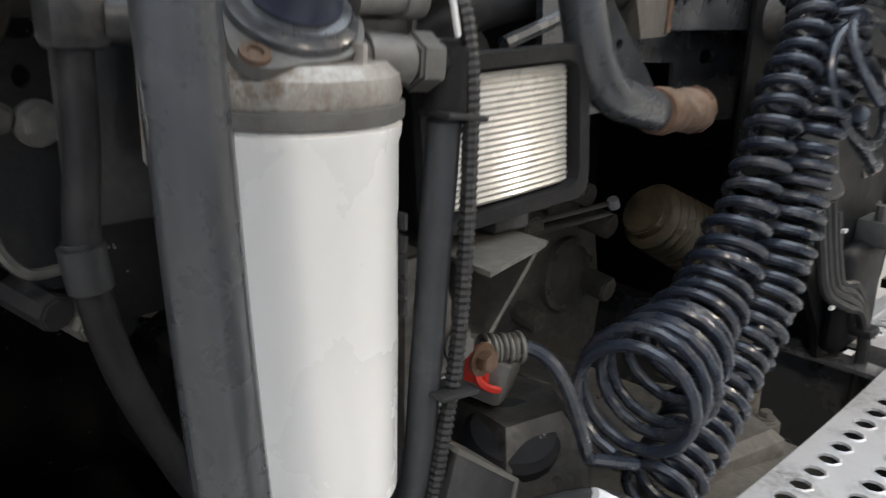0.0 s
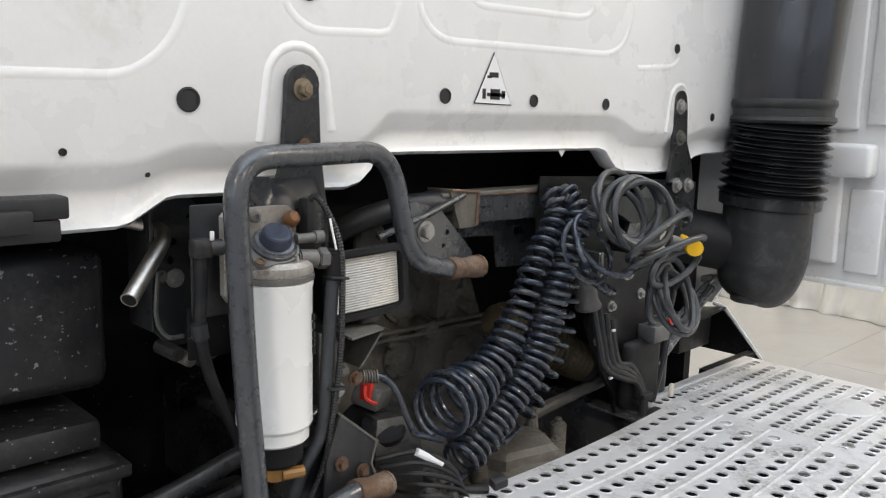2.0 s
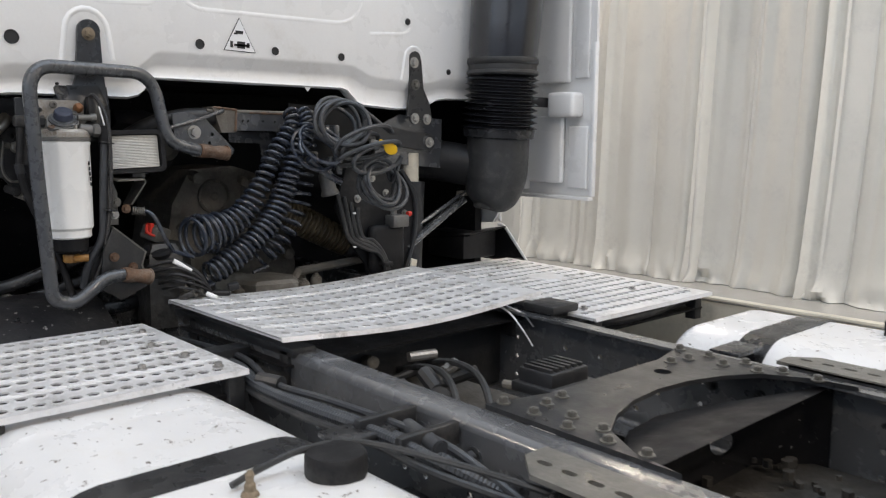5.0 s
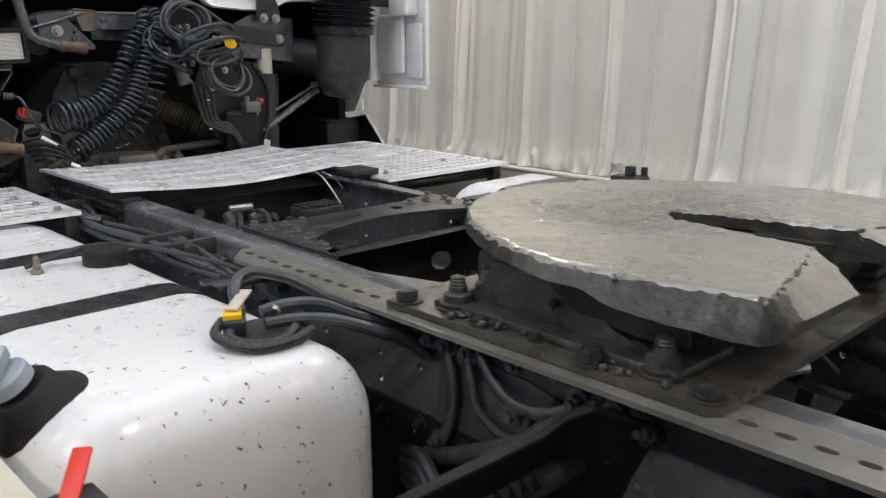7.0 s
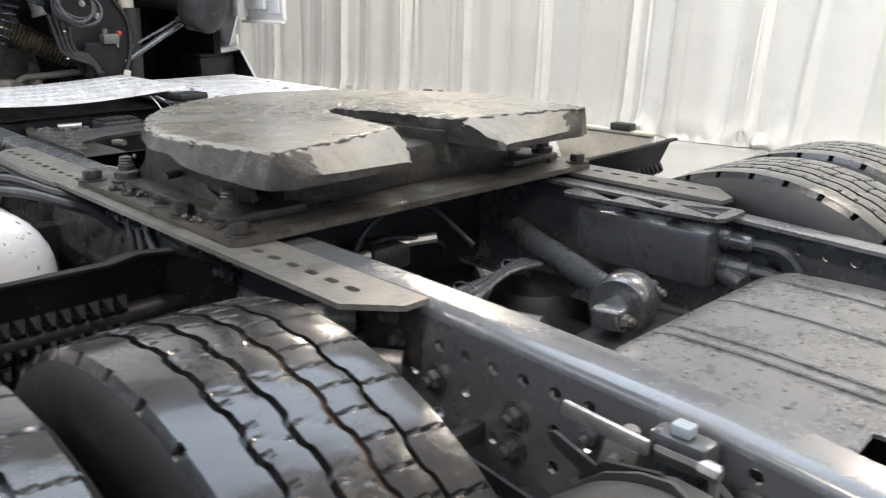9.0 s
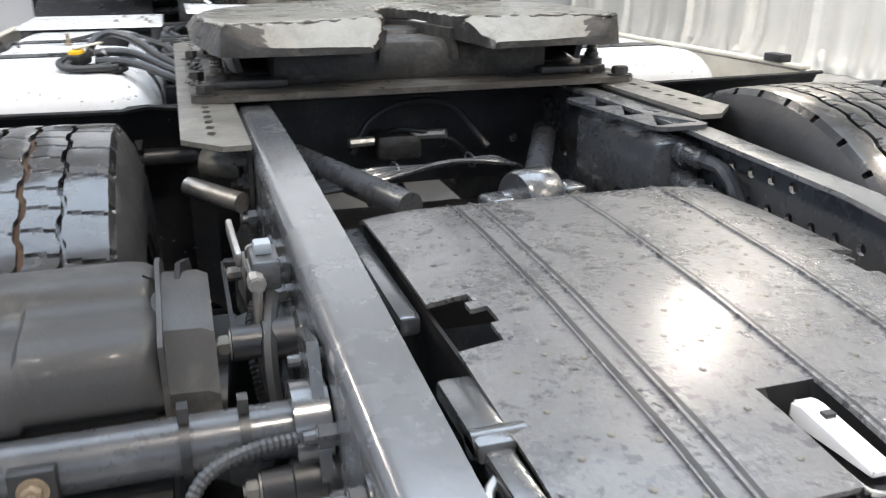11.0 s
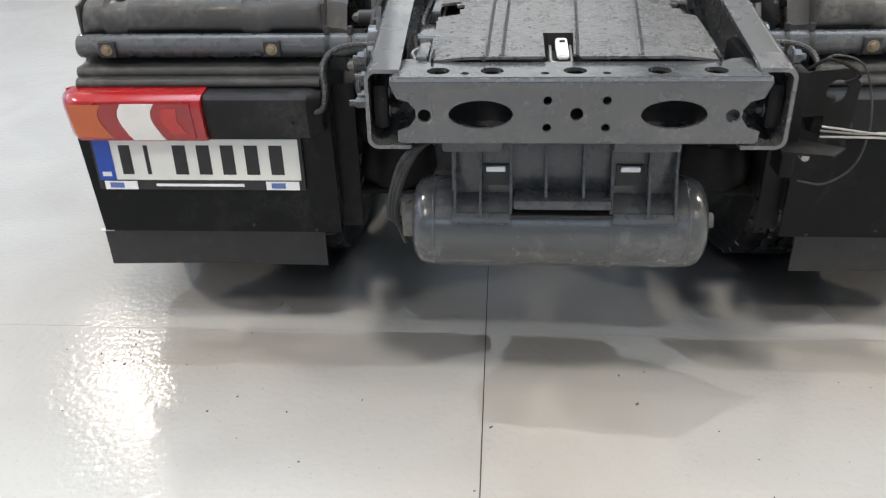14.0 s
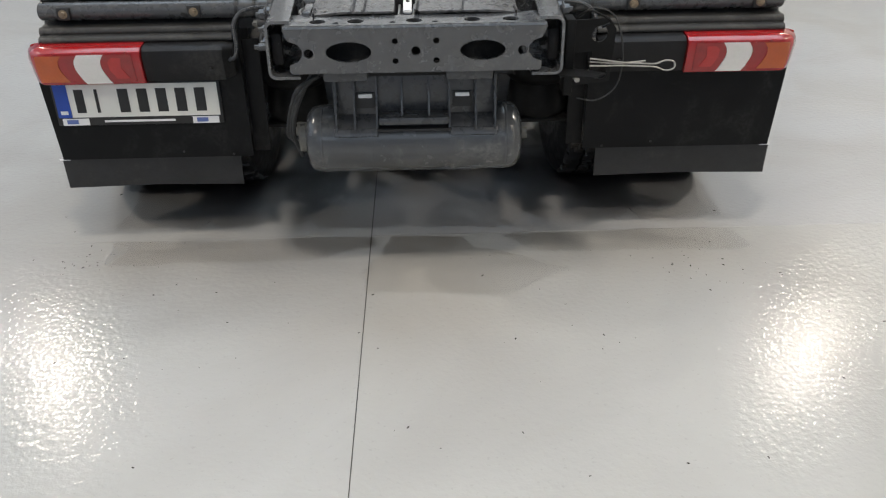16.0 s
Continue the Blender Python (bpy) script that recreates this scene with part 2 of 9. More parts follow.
M["red"] = material("red_plastic", (0.62, 0.035, 0.02), 0.4, vary=0.12, scale=14)
M["lens_red"] = material("red_lamp_lens", (0.30, 0.008, 0.010), 0.12, vary=0.12, scale=10, coat=0.6)
M["lens_dred"] = material("dark_red_lamp_lens", (0.27, 0.008, 0.010), 0.12, vary=0.25, scale=14, coat=0.6)
M["lens_amber"] = material("amber_lamp_lens", (0.42, 0.075, 0.010), 0.14, vary=0.15, scale=10, coat=0.6)
M["lens_white"] = material("clear_lamp_lens", (0.66, 0.64, 0.62), 0.15, vary=0.1, scale=10, coat=0.6)
M["worklens"] = material("ribbed_work_lamp_glass", (0.46, 0.445, 0.40), 0.28, 0.0, vary=0.12, scale=9, dirt=(0.32, 0.30, 0.25), dirt_amount=0.25, dirt_scale=8, coat=0.6)
M["plate"] = material("white_plate_film", (0.78, 0.77, 0.72), 0.4, vary=0.04, scale=6)
M["ink"] = material("black_ink", (0.015, 0.015, 0.016), 0.5, vary=0.1, scale=20)
M["euro"] = material("blue_plate_band", (0.012, 0.06, 0.36), 0.4, vary=0.08, scale=12)
M["printwhite"] = material("white_print", (0.78, 0.78, 0.78), 0.5, vary=0.05, scale=20)
M["printblue"] = material("blue_print", (0.10, 0.15, 0.38), 0.5, vary=0.05, scale=20)


def floor_material():
    """Poured epoxy: glossy, with a fine orange-peel surface; each slab has its own slight tint."""
    m = bpy.data.materials.new("grey_epoxy_floor")
    m.use_nodes = True
    n, l = m.node_tree.nodes, m.node_tree.links
    b = n["Principled BSDF"]
    co = n.new("ShaderNodeTexCoord")

    def tex(scale, detail, dist=0.0):
        t = n.new("ShaderNodeTexNoise")
        t.inputs["Scale"].default_value, t.inputs["Detail"].default_value, t.inputs["Distortion"].default_value = scale, detail, dist
        l.new(co.outputs["Object"], t.inputs["Vector"])
        return t.outputs["Fac"]

    def span(src, a, bb, lo, hi):
        r = n.new("ShaderNodeMapRange")
        for key, v in (("From Min", a), ("From Max", bb), ("To Min", lo), ("To Max", hi)):
            r.inputs[key].default_value = v
        l.new(src, r.inputs["Value"])
        return r.outputs["Result"]

    def blend(fac, a, bb):
        x = n.new("ShaderNodeMix")
        x.data_type = "RGBA"
        l.new(fac, x.inputs["Factor"])
        for value, k in ((a, 6), (bb, 7)):
            if isinstance(value, tuple):
                x.inputs[k].default_value = (*value, 1)
            else:
                l.new(value, x.inputs[k])
        return x.outputs[2]

    info = n.new("ShaderNodeObjectInfo")
    tint = blend(info.outputs["Random"], (0.455, 0.455, 0.435), (0.44, 0.445, 0.455))
    soiled = blend(span(tex(1.3, 8, 0.8), 0.42, 0.74, 0, 1), tint, (0.395, 0.39, 0.375))
    dusty = blend(span(tex(70, 4), 0.62, 0.74, 0, 0.35), soiled, (0.30, 0.295, 0.28))
    l.new(dusty, b.inputs["Base Color"])
    l.new(span(tex(2.6, 6, 0.5), 0.3, 0.7, 0.07, 0.14), b.inputs["Roughness"])
    b.inputs["IOR"].default_value = 1.36
    peel = n.new("ShaderNodeBump")
    peel.inputs["Strength"].default_value, peel.inputs["Distance"].default_value = 1.0, 0.0015
    l.new(tex(50, 2.5), peel.inputs["Height"])
    wave = n.new("ShaderNodeBump")
    wave.inputs["Strength"].default_value, wave.inputs["Distance"].default_value = 1.0, 0.0010
    l.new(tex(7, 2.0), wave.inputs["Height"])
    l.new(peel.outputs["Normal"], wave.inputs["Normal"])
    l.new(wave.outputs["Normal"], b.inputs["Normal"])
    return m


def water_material():
    """A thin clear film: the wetted floor shows through a little darker under a sharp gloss."""
    m = bpy.data.materials.new("water_film")
    m.use_nodes = True
    n, l = m.node_tree.nodes, m.node_tree.links
    out = n["Material Output"]
    n.remove(n["Principled BSDF"])
    clear = n.new("ShaderNodeBsdfTransparent")
    clear.inputs["Color"].default_value = (0.981, 0.985, 0.992, 1)
    gloss = n.new("ShaderNodeBsdfGlossy")
    gloss.inputs["Roughness"].default_value = 0.03
    fres = n.new("ShaderNodeFresnel")
    fres.inputs["IOR"].default_value = 1.22
    mix = n.new("ShaderNodeMixShader")
    l.new(fres.outputs[0], mix.inputs[0])
    l.new(clear.outputs[0], mix.inputs[1])
    l.new(gloss.outputs[0], mix.inputs[2])
    l.new(mix.outputs[0], out.inputs["Surface"])
    return m


M["floor"] = floor_material()
M["joint"] = material("dark_floor_joint", (0.10, 0.10, 0.095), 0.8, vary=0.3, scale=8)
M["curtain"] = material("grey_white_pvc_curtain", (0.77, 0.76, 0.71), 0.5, vary=0.06, scale=1.6, dirt=(0.62, 0.61, 0.58), dirt_amount=0.15, dirt_scale=2.2, bump=0.1, object_random=0.03)
M["water"] = water_material()
M["ceiling"] = material("white_ceiling_paint", (0.80, 0.80, 0.80), 0.6, vary=0.05, scale=1.0)
M["hallblue"] = material("pale_blue_wall_paint", (0.46, 0.53, 0.66), 0.55, vary=0.08, scale=0.9)
M["hallwall"] = material("painted_hall_wall", (0.55, 0.56, 0.58), 0.6, vary=0.08, scale=0.8, bump=0.05)
M["skirt"] = material("beige_inner_skirt", (0.55, 0.51, 0.42), 0.5, vary=0.12, scale=6, dirt=(0.36, 0.33, 0.27), dirt_amount=0.3, dirt_scale=6)
M["cover"] = material("damp_grey_plastic_cover", (0.115, 0.114, 0.114), 0.36, vary=0.2, scale=14, dirt=(0.05, 0.05, 0.052), dirt_amount=0.45, dirt_scale=9, rough_vary=0.12, bump=0.5, fine=240, coat=0.55, coat_rough=0.22, dirt_rough=0.1, speck=(0.035, 0.035, 0.036), speck_scale=52, speck_amount=0.135)
M["pebble"] = material("pebbled_glossy_plastic", (0.010, 0.0105, 0.013), 0.17, vary=0.2, scale=6, bump=0.3, fine=200, coat=0.5)
M["lens_bright"] = material("bright_red_lamp_lens", (0.42, 0.016, 0.016), 0.12, vary=0.2, scale=16, coat=0.5)
M["leather"] = material("dark_dried_mud", (0.05, 0.045, 0.038), 0.8, vary=0.5, scale=18, bump=0.6)


# ---- mesh helpers ----
def thing(name, label, category, loc=(0, 0, 0), group="", kind=""):
    e = new(name)
    e.empty_display_size = 0.05
    e.location = loc
    return tagged(e, label, category, group, kind)


def origin_of(ob):
    o = Vector((0, 0, 0))
    while ob:
        o += ob.location
        ob = ob.parent
    return o


def part(name, bm, mat, parent=None, label="", smooth=True, angle=35):
    off = origin_of(parent) if parent else Vector((0, 0, 0))
    bmesh.ops.recalc_face_normals(bm, faces=bm.faces)
    if off.length:
        bmesh.ops.translate(bm, verts=bm.verts, vec=-off)
    lim = radians(angle)
    for f in bm.faces:
        f.smooth = smooth
    for e in bm.edges:
        e.smooth = len(e.link_faces) == 2 and e.calc_face_angle(0) < lim
    me = bpy.data.meshes.new(name)
    bm.to_mesh(me)
    bm.free()
    for m in (mat if isinstance(mat, (list, tuple)) else [mat]):
        me.materials.append(M[m])
    ob = new(name, me)
    if parent:
        ob.parent = parent
    if label:
        ob["label"] = label
    return ob


def same(name, ob, parent, m):
    """Another object on the mesh of ob, at the matrix m in the parent's space."""
    o = new(name, ob.data)
    o.parent = parent
    o.matrix_basis = m
    return o


def join(*bms):
    out = bms[0]
    for b in bms[1:]:
        me = bpy.data.meshes.new("tmp")
        b.to_mesh(me)
        out.from_mesh(me)
        b.free()
        bpy.data.meshes.remove(me)
    return out


def box(x0, x1, y0, y1, z0, z1, bev=0.0, seg=2):
    bm = bmesh.new()
    bmesh.ops.create_cube(bm, size=1)
    for v in bm.verts:
        v.co = (x0 if v.co.x < 0 else x1, y0 if v.co.y < 0 else y1, z0 if v.co.z < 0 else z1)
    if bev:
        bmesh.ops.bevel(bm, geom=list(bm.edges), offset=bev, segments=seg, profile=0.5, affect="EDGES")
    return bm


def turned(bm, m):
    bmesh.ops.transform(bm, matrix=m, verts=bm.verts)
    return bm


def cyl(p0, p1, r0, r1=None, seg=16, caps=True, bev=0.0):
    p0, p1 = Vector(p0), Vector(p1)
    d = p1 - p0
    bm = bmesh.new()
    bmesh.ops.create_cone(bm, cap_ends=caps, segments=seg, radius1=r0, radius2=r0 if r1 is None else r1, depth=d.length)
    if bev:
        es = [e for e in bm.edges if abs(e.verts[0].co.z - e.verts[1].co.z) < 1e-6]
        bmesh.ops.bevel(bm, geom=es, offset=bev, segments=2, affect="EDGES")
    return turned(bm, Matrix.Translation((p0 + p1) / 2) @ d.to_track_quat("Z", "Y").to_matrix().to_4x4())


def lathe(p0, axis, profile, seg=32):
    """A turned body: profile of (distance along the axis, radius)."""
    bm = bmesh.new()
    q = Vector(axis).to_track_quat("Z", "Y").to_matrix()
    rings = []
    for h, r in profile:
        rings.append([bm.verts.new(Vector(p0) + q @ Vector((r * math.cos(a), r * math.sin(a), h))) for a in (2 * math.pi * k / seg for k in range(seg))])
    for a, b in zip(rings, rings[1:]):
        for k in range(seg):
            bm.faces.new((a[k], a[(k + 1) % seg], b[(k + 1) % seg], b[k]))
    for r in (rings[0], rings[-1]):
        bm.faces.new(r)
    return bm


def spline(pts, n=8, closed=False):
    """Catmull-Rom points through pts."""
    p = [Vector(v) for v in pts]
    if not closed:
        p = [2 * p[0] - p[1]] + p + [2 * p[-1] - p[-2]]
    else:
        p = [p[-1]] + p + [p[0], p[1]]
    out = []
    for i in range(1, len(p) - 2):
        for k in range(n):
            t = k / n
            a, b, c, d = p[i - 1], p[i], p[i + 1], p[i + 2]
            out.append(0.5 * ((2 * b) + (c - a) * t + (2 * a - 5 * b + 4 * c - d) * t * t + (3 * b - a - 3 * c + d) * t ** 3))
    if not closed:
        out.append(p[-2])
    return out


def rounded(pts, r, n=6):
    """A polyline in space with its inner corners rounded."""
    p = [Vector(v) for v in pts]
    out = [p[0]]
    for a, b, c in zip(p, p[1:], p[2:]):
        u, v = (a - b), (c - b)
        k = min(r, u.length * 0.48, v.length * 0.48)
        s, e = b + u.normalized() * k, b + v.normalized() * k
        for i in range(n + 1):
            t = i / n
            out.append((1 - t) ** 2 * s + 2 * t * (1 - t) * b + t * t * e)
    return out + [p[-1]]


def tube(path, r, seg=10, ribs=0.0, rib_step=2, flat=1.0):
    """A round bar or hose along a path; ribs: how far every other ring stands out."""
    p = [Vector(v) for v in path]
    bm = bmesh.new()
    rings = []
    up = Vector((0, 0, 1))
    prev = None
    for i, c in enumerate(p):
        t = (p[min(i + 1, len(p) - 1)] - p[max(i - 1, 0)]).normalized()
        if prev is None:
            side = t.cross(up)
            if side.length < 0.1:
                side = t.cross(Vector((1, 0, 0)))
            side.normalize()
        else:
            side = (prev - t * prev.dot(t)).normalized()
        prev = side
        other = t.cross(side)
        rad = (r(i / max(1, len(p) - 1)) if callable(r) else r) + (ribs if (i // rib_step) % 2 else 0)
        rings.append([bm.verts.new(c + rad * (math.cos(a) * side + flat * math.sin(a) * other)) for a in (2 * math.pi * k / seg for k in range(seg))])
    for a, b in zip(rings, rings[1:]):
        for k in range(seg):
            bm.faces.new((a[k], a[(k + 1) % seg], b[(k + 1) % seg], b[k]))
    bm.faces.new(rings[0])
    bm.faces.new(rings[-1])
    return bm


def resample(path, step):
    p = [Vector(v) for v in path]
    out, left = [p[0]], step
    for a, b in zip(p, p[1:]):
        d = (b - a).length
        while left <= d:
            out.append(a.lerp(b, left / d))
            left += step
        left -= d
    return out


def coil(path, turns, r, wire, lead=(), tail=(), seg=7):
    """A spiral hose along a path; r may change along it."""
    p = [Vector(v) for v in path]
    n = int(turns * 18)
    lens = [0.0]
    for a, b in zip(p, p[1:]):
        lens.append(lens[-1] + (b - a).length)
    pts = [Vector(v) for v in lead]
    side = None
    for k in range(n + 1):
        u = k / n
        s = u * lens[-1]
        i = max(j for j in range(len(p) - 1) if lens[j] <= s + 1e-9)
        f = (s - lens[i]) / max(1e-9, lens[i + 1] - lens[i])
        c = p[i].lerp(p[i + 1], f)
        t = (p[min(i + 2, len(p) - 1)] - p[max(i - 1, 0)]).normalized()
        if side is None:
            side = t.cross(Vector((0, 1, 0.2))).normalized()
        side = (side - t * side.dot(t)).normalized()
        o = t.cross(side)
        rad = r(u) if callable(r) else r
        rad *= 1 + 0.07 * math.sin(k * 0.21) + 0.05 * math.sin(k * 0.047 + 2)
        a = 2 * math.pi * turns * u
        pts.append(c + rad * (math.cos(a) * side + math.sin(a) * o))
    pts += [Vector(v) for v in tail]
    return tube(pts, wire, seg)


def circle(cx, cy, r, n=14, ry=None, a0=0.0):
    ry = r if ry is None else ry
    return [(cx + r * math.cos(a0 + 2 * math.pi * k / n), cy + ry * math.sin(a0 + 2 * math.pi * k / n)) for k in range(n)]


def slot(cx, cy, w, h, n=6):
    """A slotted hole w long in u and h wide in v."""
    r, d = h / 2, (w - h) / 2
    return [(cx + d + r * math.cos(a), cy + r * math.sin(a)) for a in (math.pi * (k / n - 0.5) for k in range(n + 1))] + \
           [(cx - d - r * math.cos(a), cy - r * math.sin(a)) for a in (math.pi * (k / n - 0.5) for k in range(n + 1))]


def plate(outline, holes, thick, place, shape=None):
    """A sheet cut to an outline with holes through it. place(u, v, w) gives the point in space, w from 0 to thick."""
    bm = bmesh.new()
    edges = []
    for loop in [outline] + list(holes):
        vs = [bm.verts.new((u, v, 0)) for u, v in loop]
        edges += [bm.edges.new((a, b)) for a, b in zip(vs, vs[1:] + vs[:1])]
    bmesh.ops.triangle_fill(bm, use_beauty=True, use_dissolve=False, edges=edges)
    faces = list(bm.faces)
    ext = bmesh.ops.extrude_face_region(bm, geom=faces)
    for g in ext["geom"]:
        if isinstance(g, bmesh.types.BMVert):
            g.co.z = thick
    bmesh.ops.recalc_face_normals(bm, faces=bm.faces)
    for v in bm.verts:
        u, w2, w = v.co
        v.co = place(u, w2, w)
    return bm


def loft(rows, close_u=False, cap=False):
    """A skin through rows of points."""
    bm = bmesh.new()
    vs = [[bm.verts.new(p) for p in r] for r in rows]
    for a, b in zip(vs, vs[1:]):
        m = len(a)
        for k in range(m if close_u else m - 1):
            bm.faces.new((a[k], a[(k + 1) % m], b[(k + 1) % m], b[k]))
    if cap:
        bm.faces.new(vs[0])
        bm.faces.new(vs[-1])
    return bm


def shell(bm, t):
    """Thickness for an open skin."""
    bmesh.ops.recalc_face_normals(bm, faces=bm.faces)
    bmesh.ops.solidify(bm, geom=list(bm.faces), thickness=t)
    return bm


def extrude_profile(profile, x0, x1, bev=0.0):
    """A closed (y, z) profile drawn along x."""
    bm = bmesh.new()
    a = [bm.verts.new((x0, y, z)) for y, z in profile]
    b = [bm.verts.new((x1, y, z)) for y, z in profile]
    n = len(profile)
    bm.faces.new(a)
    bm.faces.new(b)
    for k in range(n):
        bm.faces.new((a[k], a[(k + 1) % n], b[(k + 1) % n], b[k]))
    if bev:
        bmesh.ops.bevel(bm, geom=list(bm.edges), offset=bev, segments=2, affect="EDGES")
    return bm


def hexbolt(r=0.014, h=0.012, washer=1.45, stud=0.0):
    bm = cyl((0, 0, 0), (0, 0, 0.003), r * washer, seg=16)
    bm = join(bm, cyl((0, 0, 0.003), (0, 0, 0.003 + h), r, seg=6, bev=r * 0.12))
    if stud:
        bm = join(bm, cyl((0, 0, h), (0, 0, h + stud), r * 0.55, r * 0.5, seg=10))
    return bm


BOLTS = {}


def bolt(parent, pos, axis=(0, 0, 1), r=0.014, h=0.012, mat="mount", stud=0.0, name="bolt"):
    key = (r, h, mat, stud)
    off = origin_of(parent)
    m = Matrix.Translation(Vector(pos) - off) @ Vector(axis).to_track_quat("Z", "Y").to_matrix().to_4x4()
    if key not in BOLTS:
        o = part(name, hexbolt(r, h, stud=stud), mat)
        o.parent = parent
        o.matrix_basis = m
        BOLTS[key] = o
        return o
    return same(name, BOLTS[key], parent, m)


def lerp_table(table, x):
    for (x0, v0), (x1, v1) in zip(table, table[1:]):
        if x <= x1:
            return v0 + (v1 - v0) * max(0, (x - x0)) / (x1 - x0)
    return table[-1][1]


RAIL = [(0, 0.880), (0.3, 0.915), (0.6, 0.949), (1.0, 0.966), (1.2, 0.970), (2.0, 0.977), (2.4, 0.979), (6.0, 1.036)]


def rail_top(y):
    return lerp_table(RAIL, y)


# ---- the hall ----
def hall():
    base = part("floor", box(-9, 7.6, -10, 14, -0.2, -0.012), "joint")
    tagged(base, "light grey glossy epoxy floor with thin dark joints", "floor", kind="structure")
    xs = [-9, -5.18, -0.181, 4.82, 7.6]
    ys = [-10, -4.56, 0.44, 5.44, 10.44, 14]
    for a, b in zip(xs, xs[1:]):
        for c, d in zip(ys, ys[1:]):
            part("floor_slab", box(a + 0.0014, b - 0.0014, c + (0.0007 if c < 1 else 0.0014), d - (0.0007 if d < 1 else 0.0014), -0.012, 0.0), "floor", base)
    for name, b in (("wall_west", (-9.2, -9, -10, 14, 0, CEIL)), ("wall_east", (7.6, 7.8, -10, 14, 0, CEIL)),
                    ("wall_south", (-9, 7.6, -10.2, -10, 0, CEIL)), ("wall_north", (-9, 7.6, 14, 14.2, 0, CEIL))):
        tagged(part(name, box(*b), "hallblue" if name in ("wall_west", "wall_south") else "hallwall"), "plain light painted hall wall", "wall", kind="structure")
    # window frames added out of view round the wall fill lamps
    for name, frame_box, bars in (("window_1", (-8.99, -8.93, -6.1, 8.1, 3.4, 5.8), [(-8.985, -8.94, -6 + 2 * k, -5.94 + 2 * k, 3.45, 5.75) for k in range(8)]),
                                  ("window_2", (-7.3, 5.9, -9.99, -9.93, 3.2, 5.6), [(-7.2 + 1.85 * k, -7.14 + 1.85 * k, -9.985, -9.94, 3.25, 5.55) for k in range(8)])):
        x0, x1, y0, y1, z0, z1 = frame_box
        w = part(name, box(x0, x1, y0, y1, z0, z0 + 0.08), "hallwall")
        tagged(w, "unseen window frame added on the hall wall behind a bluish fill lamp", "window", kind="structure")
        part("window_frame", box(x0, x1, y0, y1, z1 - 0.08, z1), "hallwall", w)
        for b in bars:
            part("mullion", box(*b), "hallwall", w)
    tagged(part("ceiling", box(-9.2, 7.8, -10.2, 14.2, CEIL, CEIL + 0.2), "ceiling"), "plain light grey hall ceiling", "ceiling", kind="structure")


def curtain(y0, y1, x, seed, folds):
    """One hanging width of curtain from y0 to y1: soft waves, narrow pleats, leaning seams and a crumpled hem."""
    rnd = random.Random(seed)
    waves = [(rnd.uniform(0.6, 1.0), rnd.uniform(0, 6.3), folds * f) for f in (0.4, 0.85, 1.6)]
    pleats = [(rnd.uniform(0.03, 0.97), rnd.uniform(0.010, 0.035), rnd.choice((-1, 1, 1)) * rnd.uniform(0.015, 0.045), rnd.uniform(-0.03, 0.03)) for _ in range(int(2 + 1.6 * folds))]
    lean = 0.062 + rnd.uniform(-0.02, 0.02)
    n, rows = 170, 30
    skin = []
    for j in range(rows + 1):
        z = 0.004 + (CEIL - 0.5) * (j / rows) ** 1.8
        row = []
        for i in range(n + 1):
            u = i / n
            hem = max(0.0, 1 - z / 0.30)
            d = sum(a * math.sin(2 * math.pi * f * u + ph + 0.25 * math.sin(z * 0.9 + ph)) / (1 + 0.5 * k) for k, (a, ph, f) in enumerate(waves))
            d *= 0.052 * (0.75 + 0.12 * math.sin(z * 1.3 + seed))
            for c, w, h, drift in pleats:
                q = (u - c - drift * z * 0.3) / w
                if abs(q) < 3:
                    d += h * math.exp(-q * q) * (0.55 + 0.45 * math.sin(z * 0.8 + c * 20))
            d += 0.10 * (max(0.0, 1 - u / 0.05) ** 2 - max(0.0, 1 - (1 - u) / 0.05) ** 2)
            corner = 1 + 2.2 * math.exp(-((u - 0.06) / 0.05) ** 2) + 1.6 * math.exp(-((u - 0.9) / 0.06) ** 2)
            crumple = 0.075 * hem * corner * noise.noise(Vector((u * 11 + seed, z * 7, seed)))
            row.append((x + d + crumple - 0.05 * hem, y0 + (y1 - y0) * u - lean * (z - 0.3) + 0.02 * math.sin(z * 1.1 + seed), z))
        skin.append(row)
    return shell(loft(skin), 0.004)


def curtains():
    edges = [-9.5, -6.6, -3.9, -1.4, 0.6, 2.35, 3.92, 5.27, 6.53, 7.7, 8.9, 10.2, 12.0, 13.8]
    rail = part("curtain_rail", box(6.4, 6.46, -9.8, 13.9, CEIL - 0.5, CEIL - 0.42), "zinc")
    tagged(rail, "zinc curtain track fixed along the hall wall", "rail", kind="structure")
    part("hanger", box(6.41, 6.45, -9.8, 13.9, CEIL - 0.43, CEIL - 0.001), "zinc", rail)
    for k, (a, b) in enumerate(zip(edges, edges[1:])):
        e = thing("curtain", "tall off-white plastic curtain hanging in soft folds to the floor", "curtain", (6.45, (a + b) / 2, 0), "curtains along the hall wall")
        part("curtain_sheet", curtain(a - 0.05, b + 0.05, 6.45 + (0.05 if k % 2 else -0.04), k + 3, 1.7 + (k * 7 % 5) * 0.35), "curtain", e)


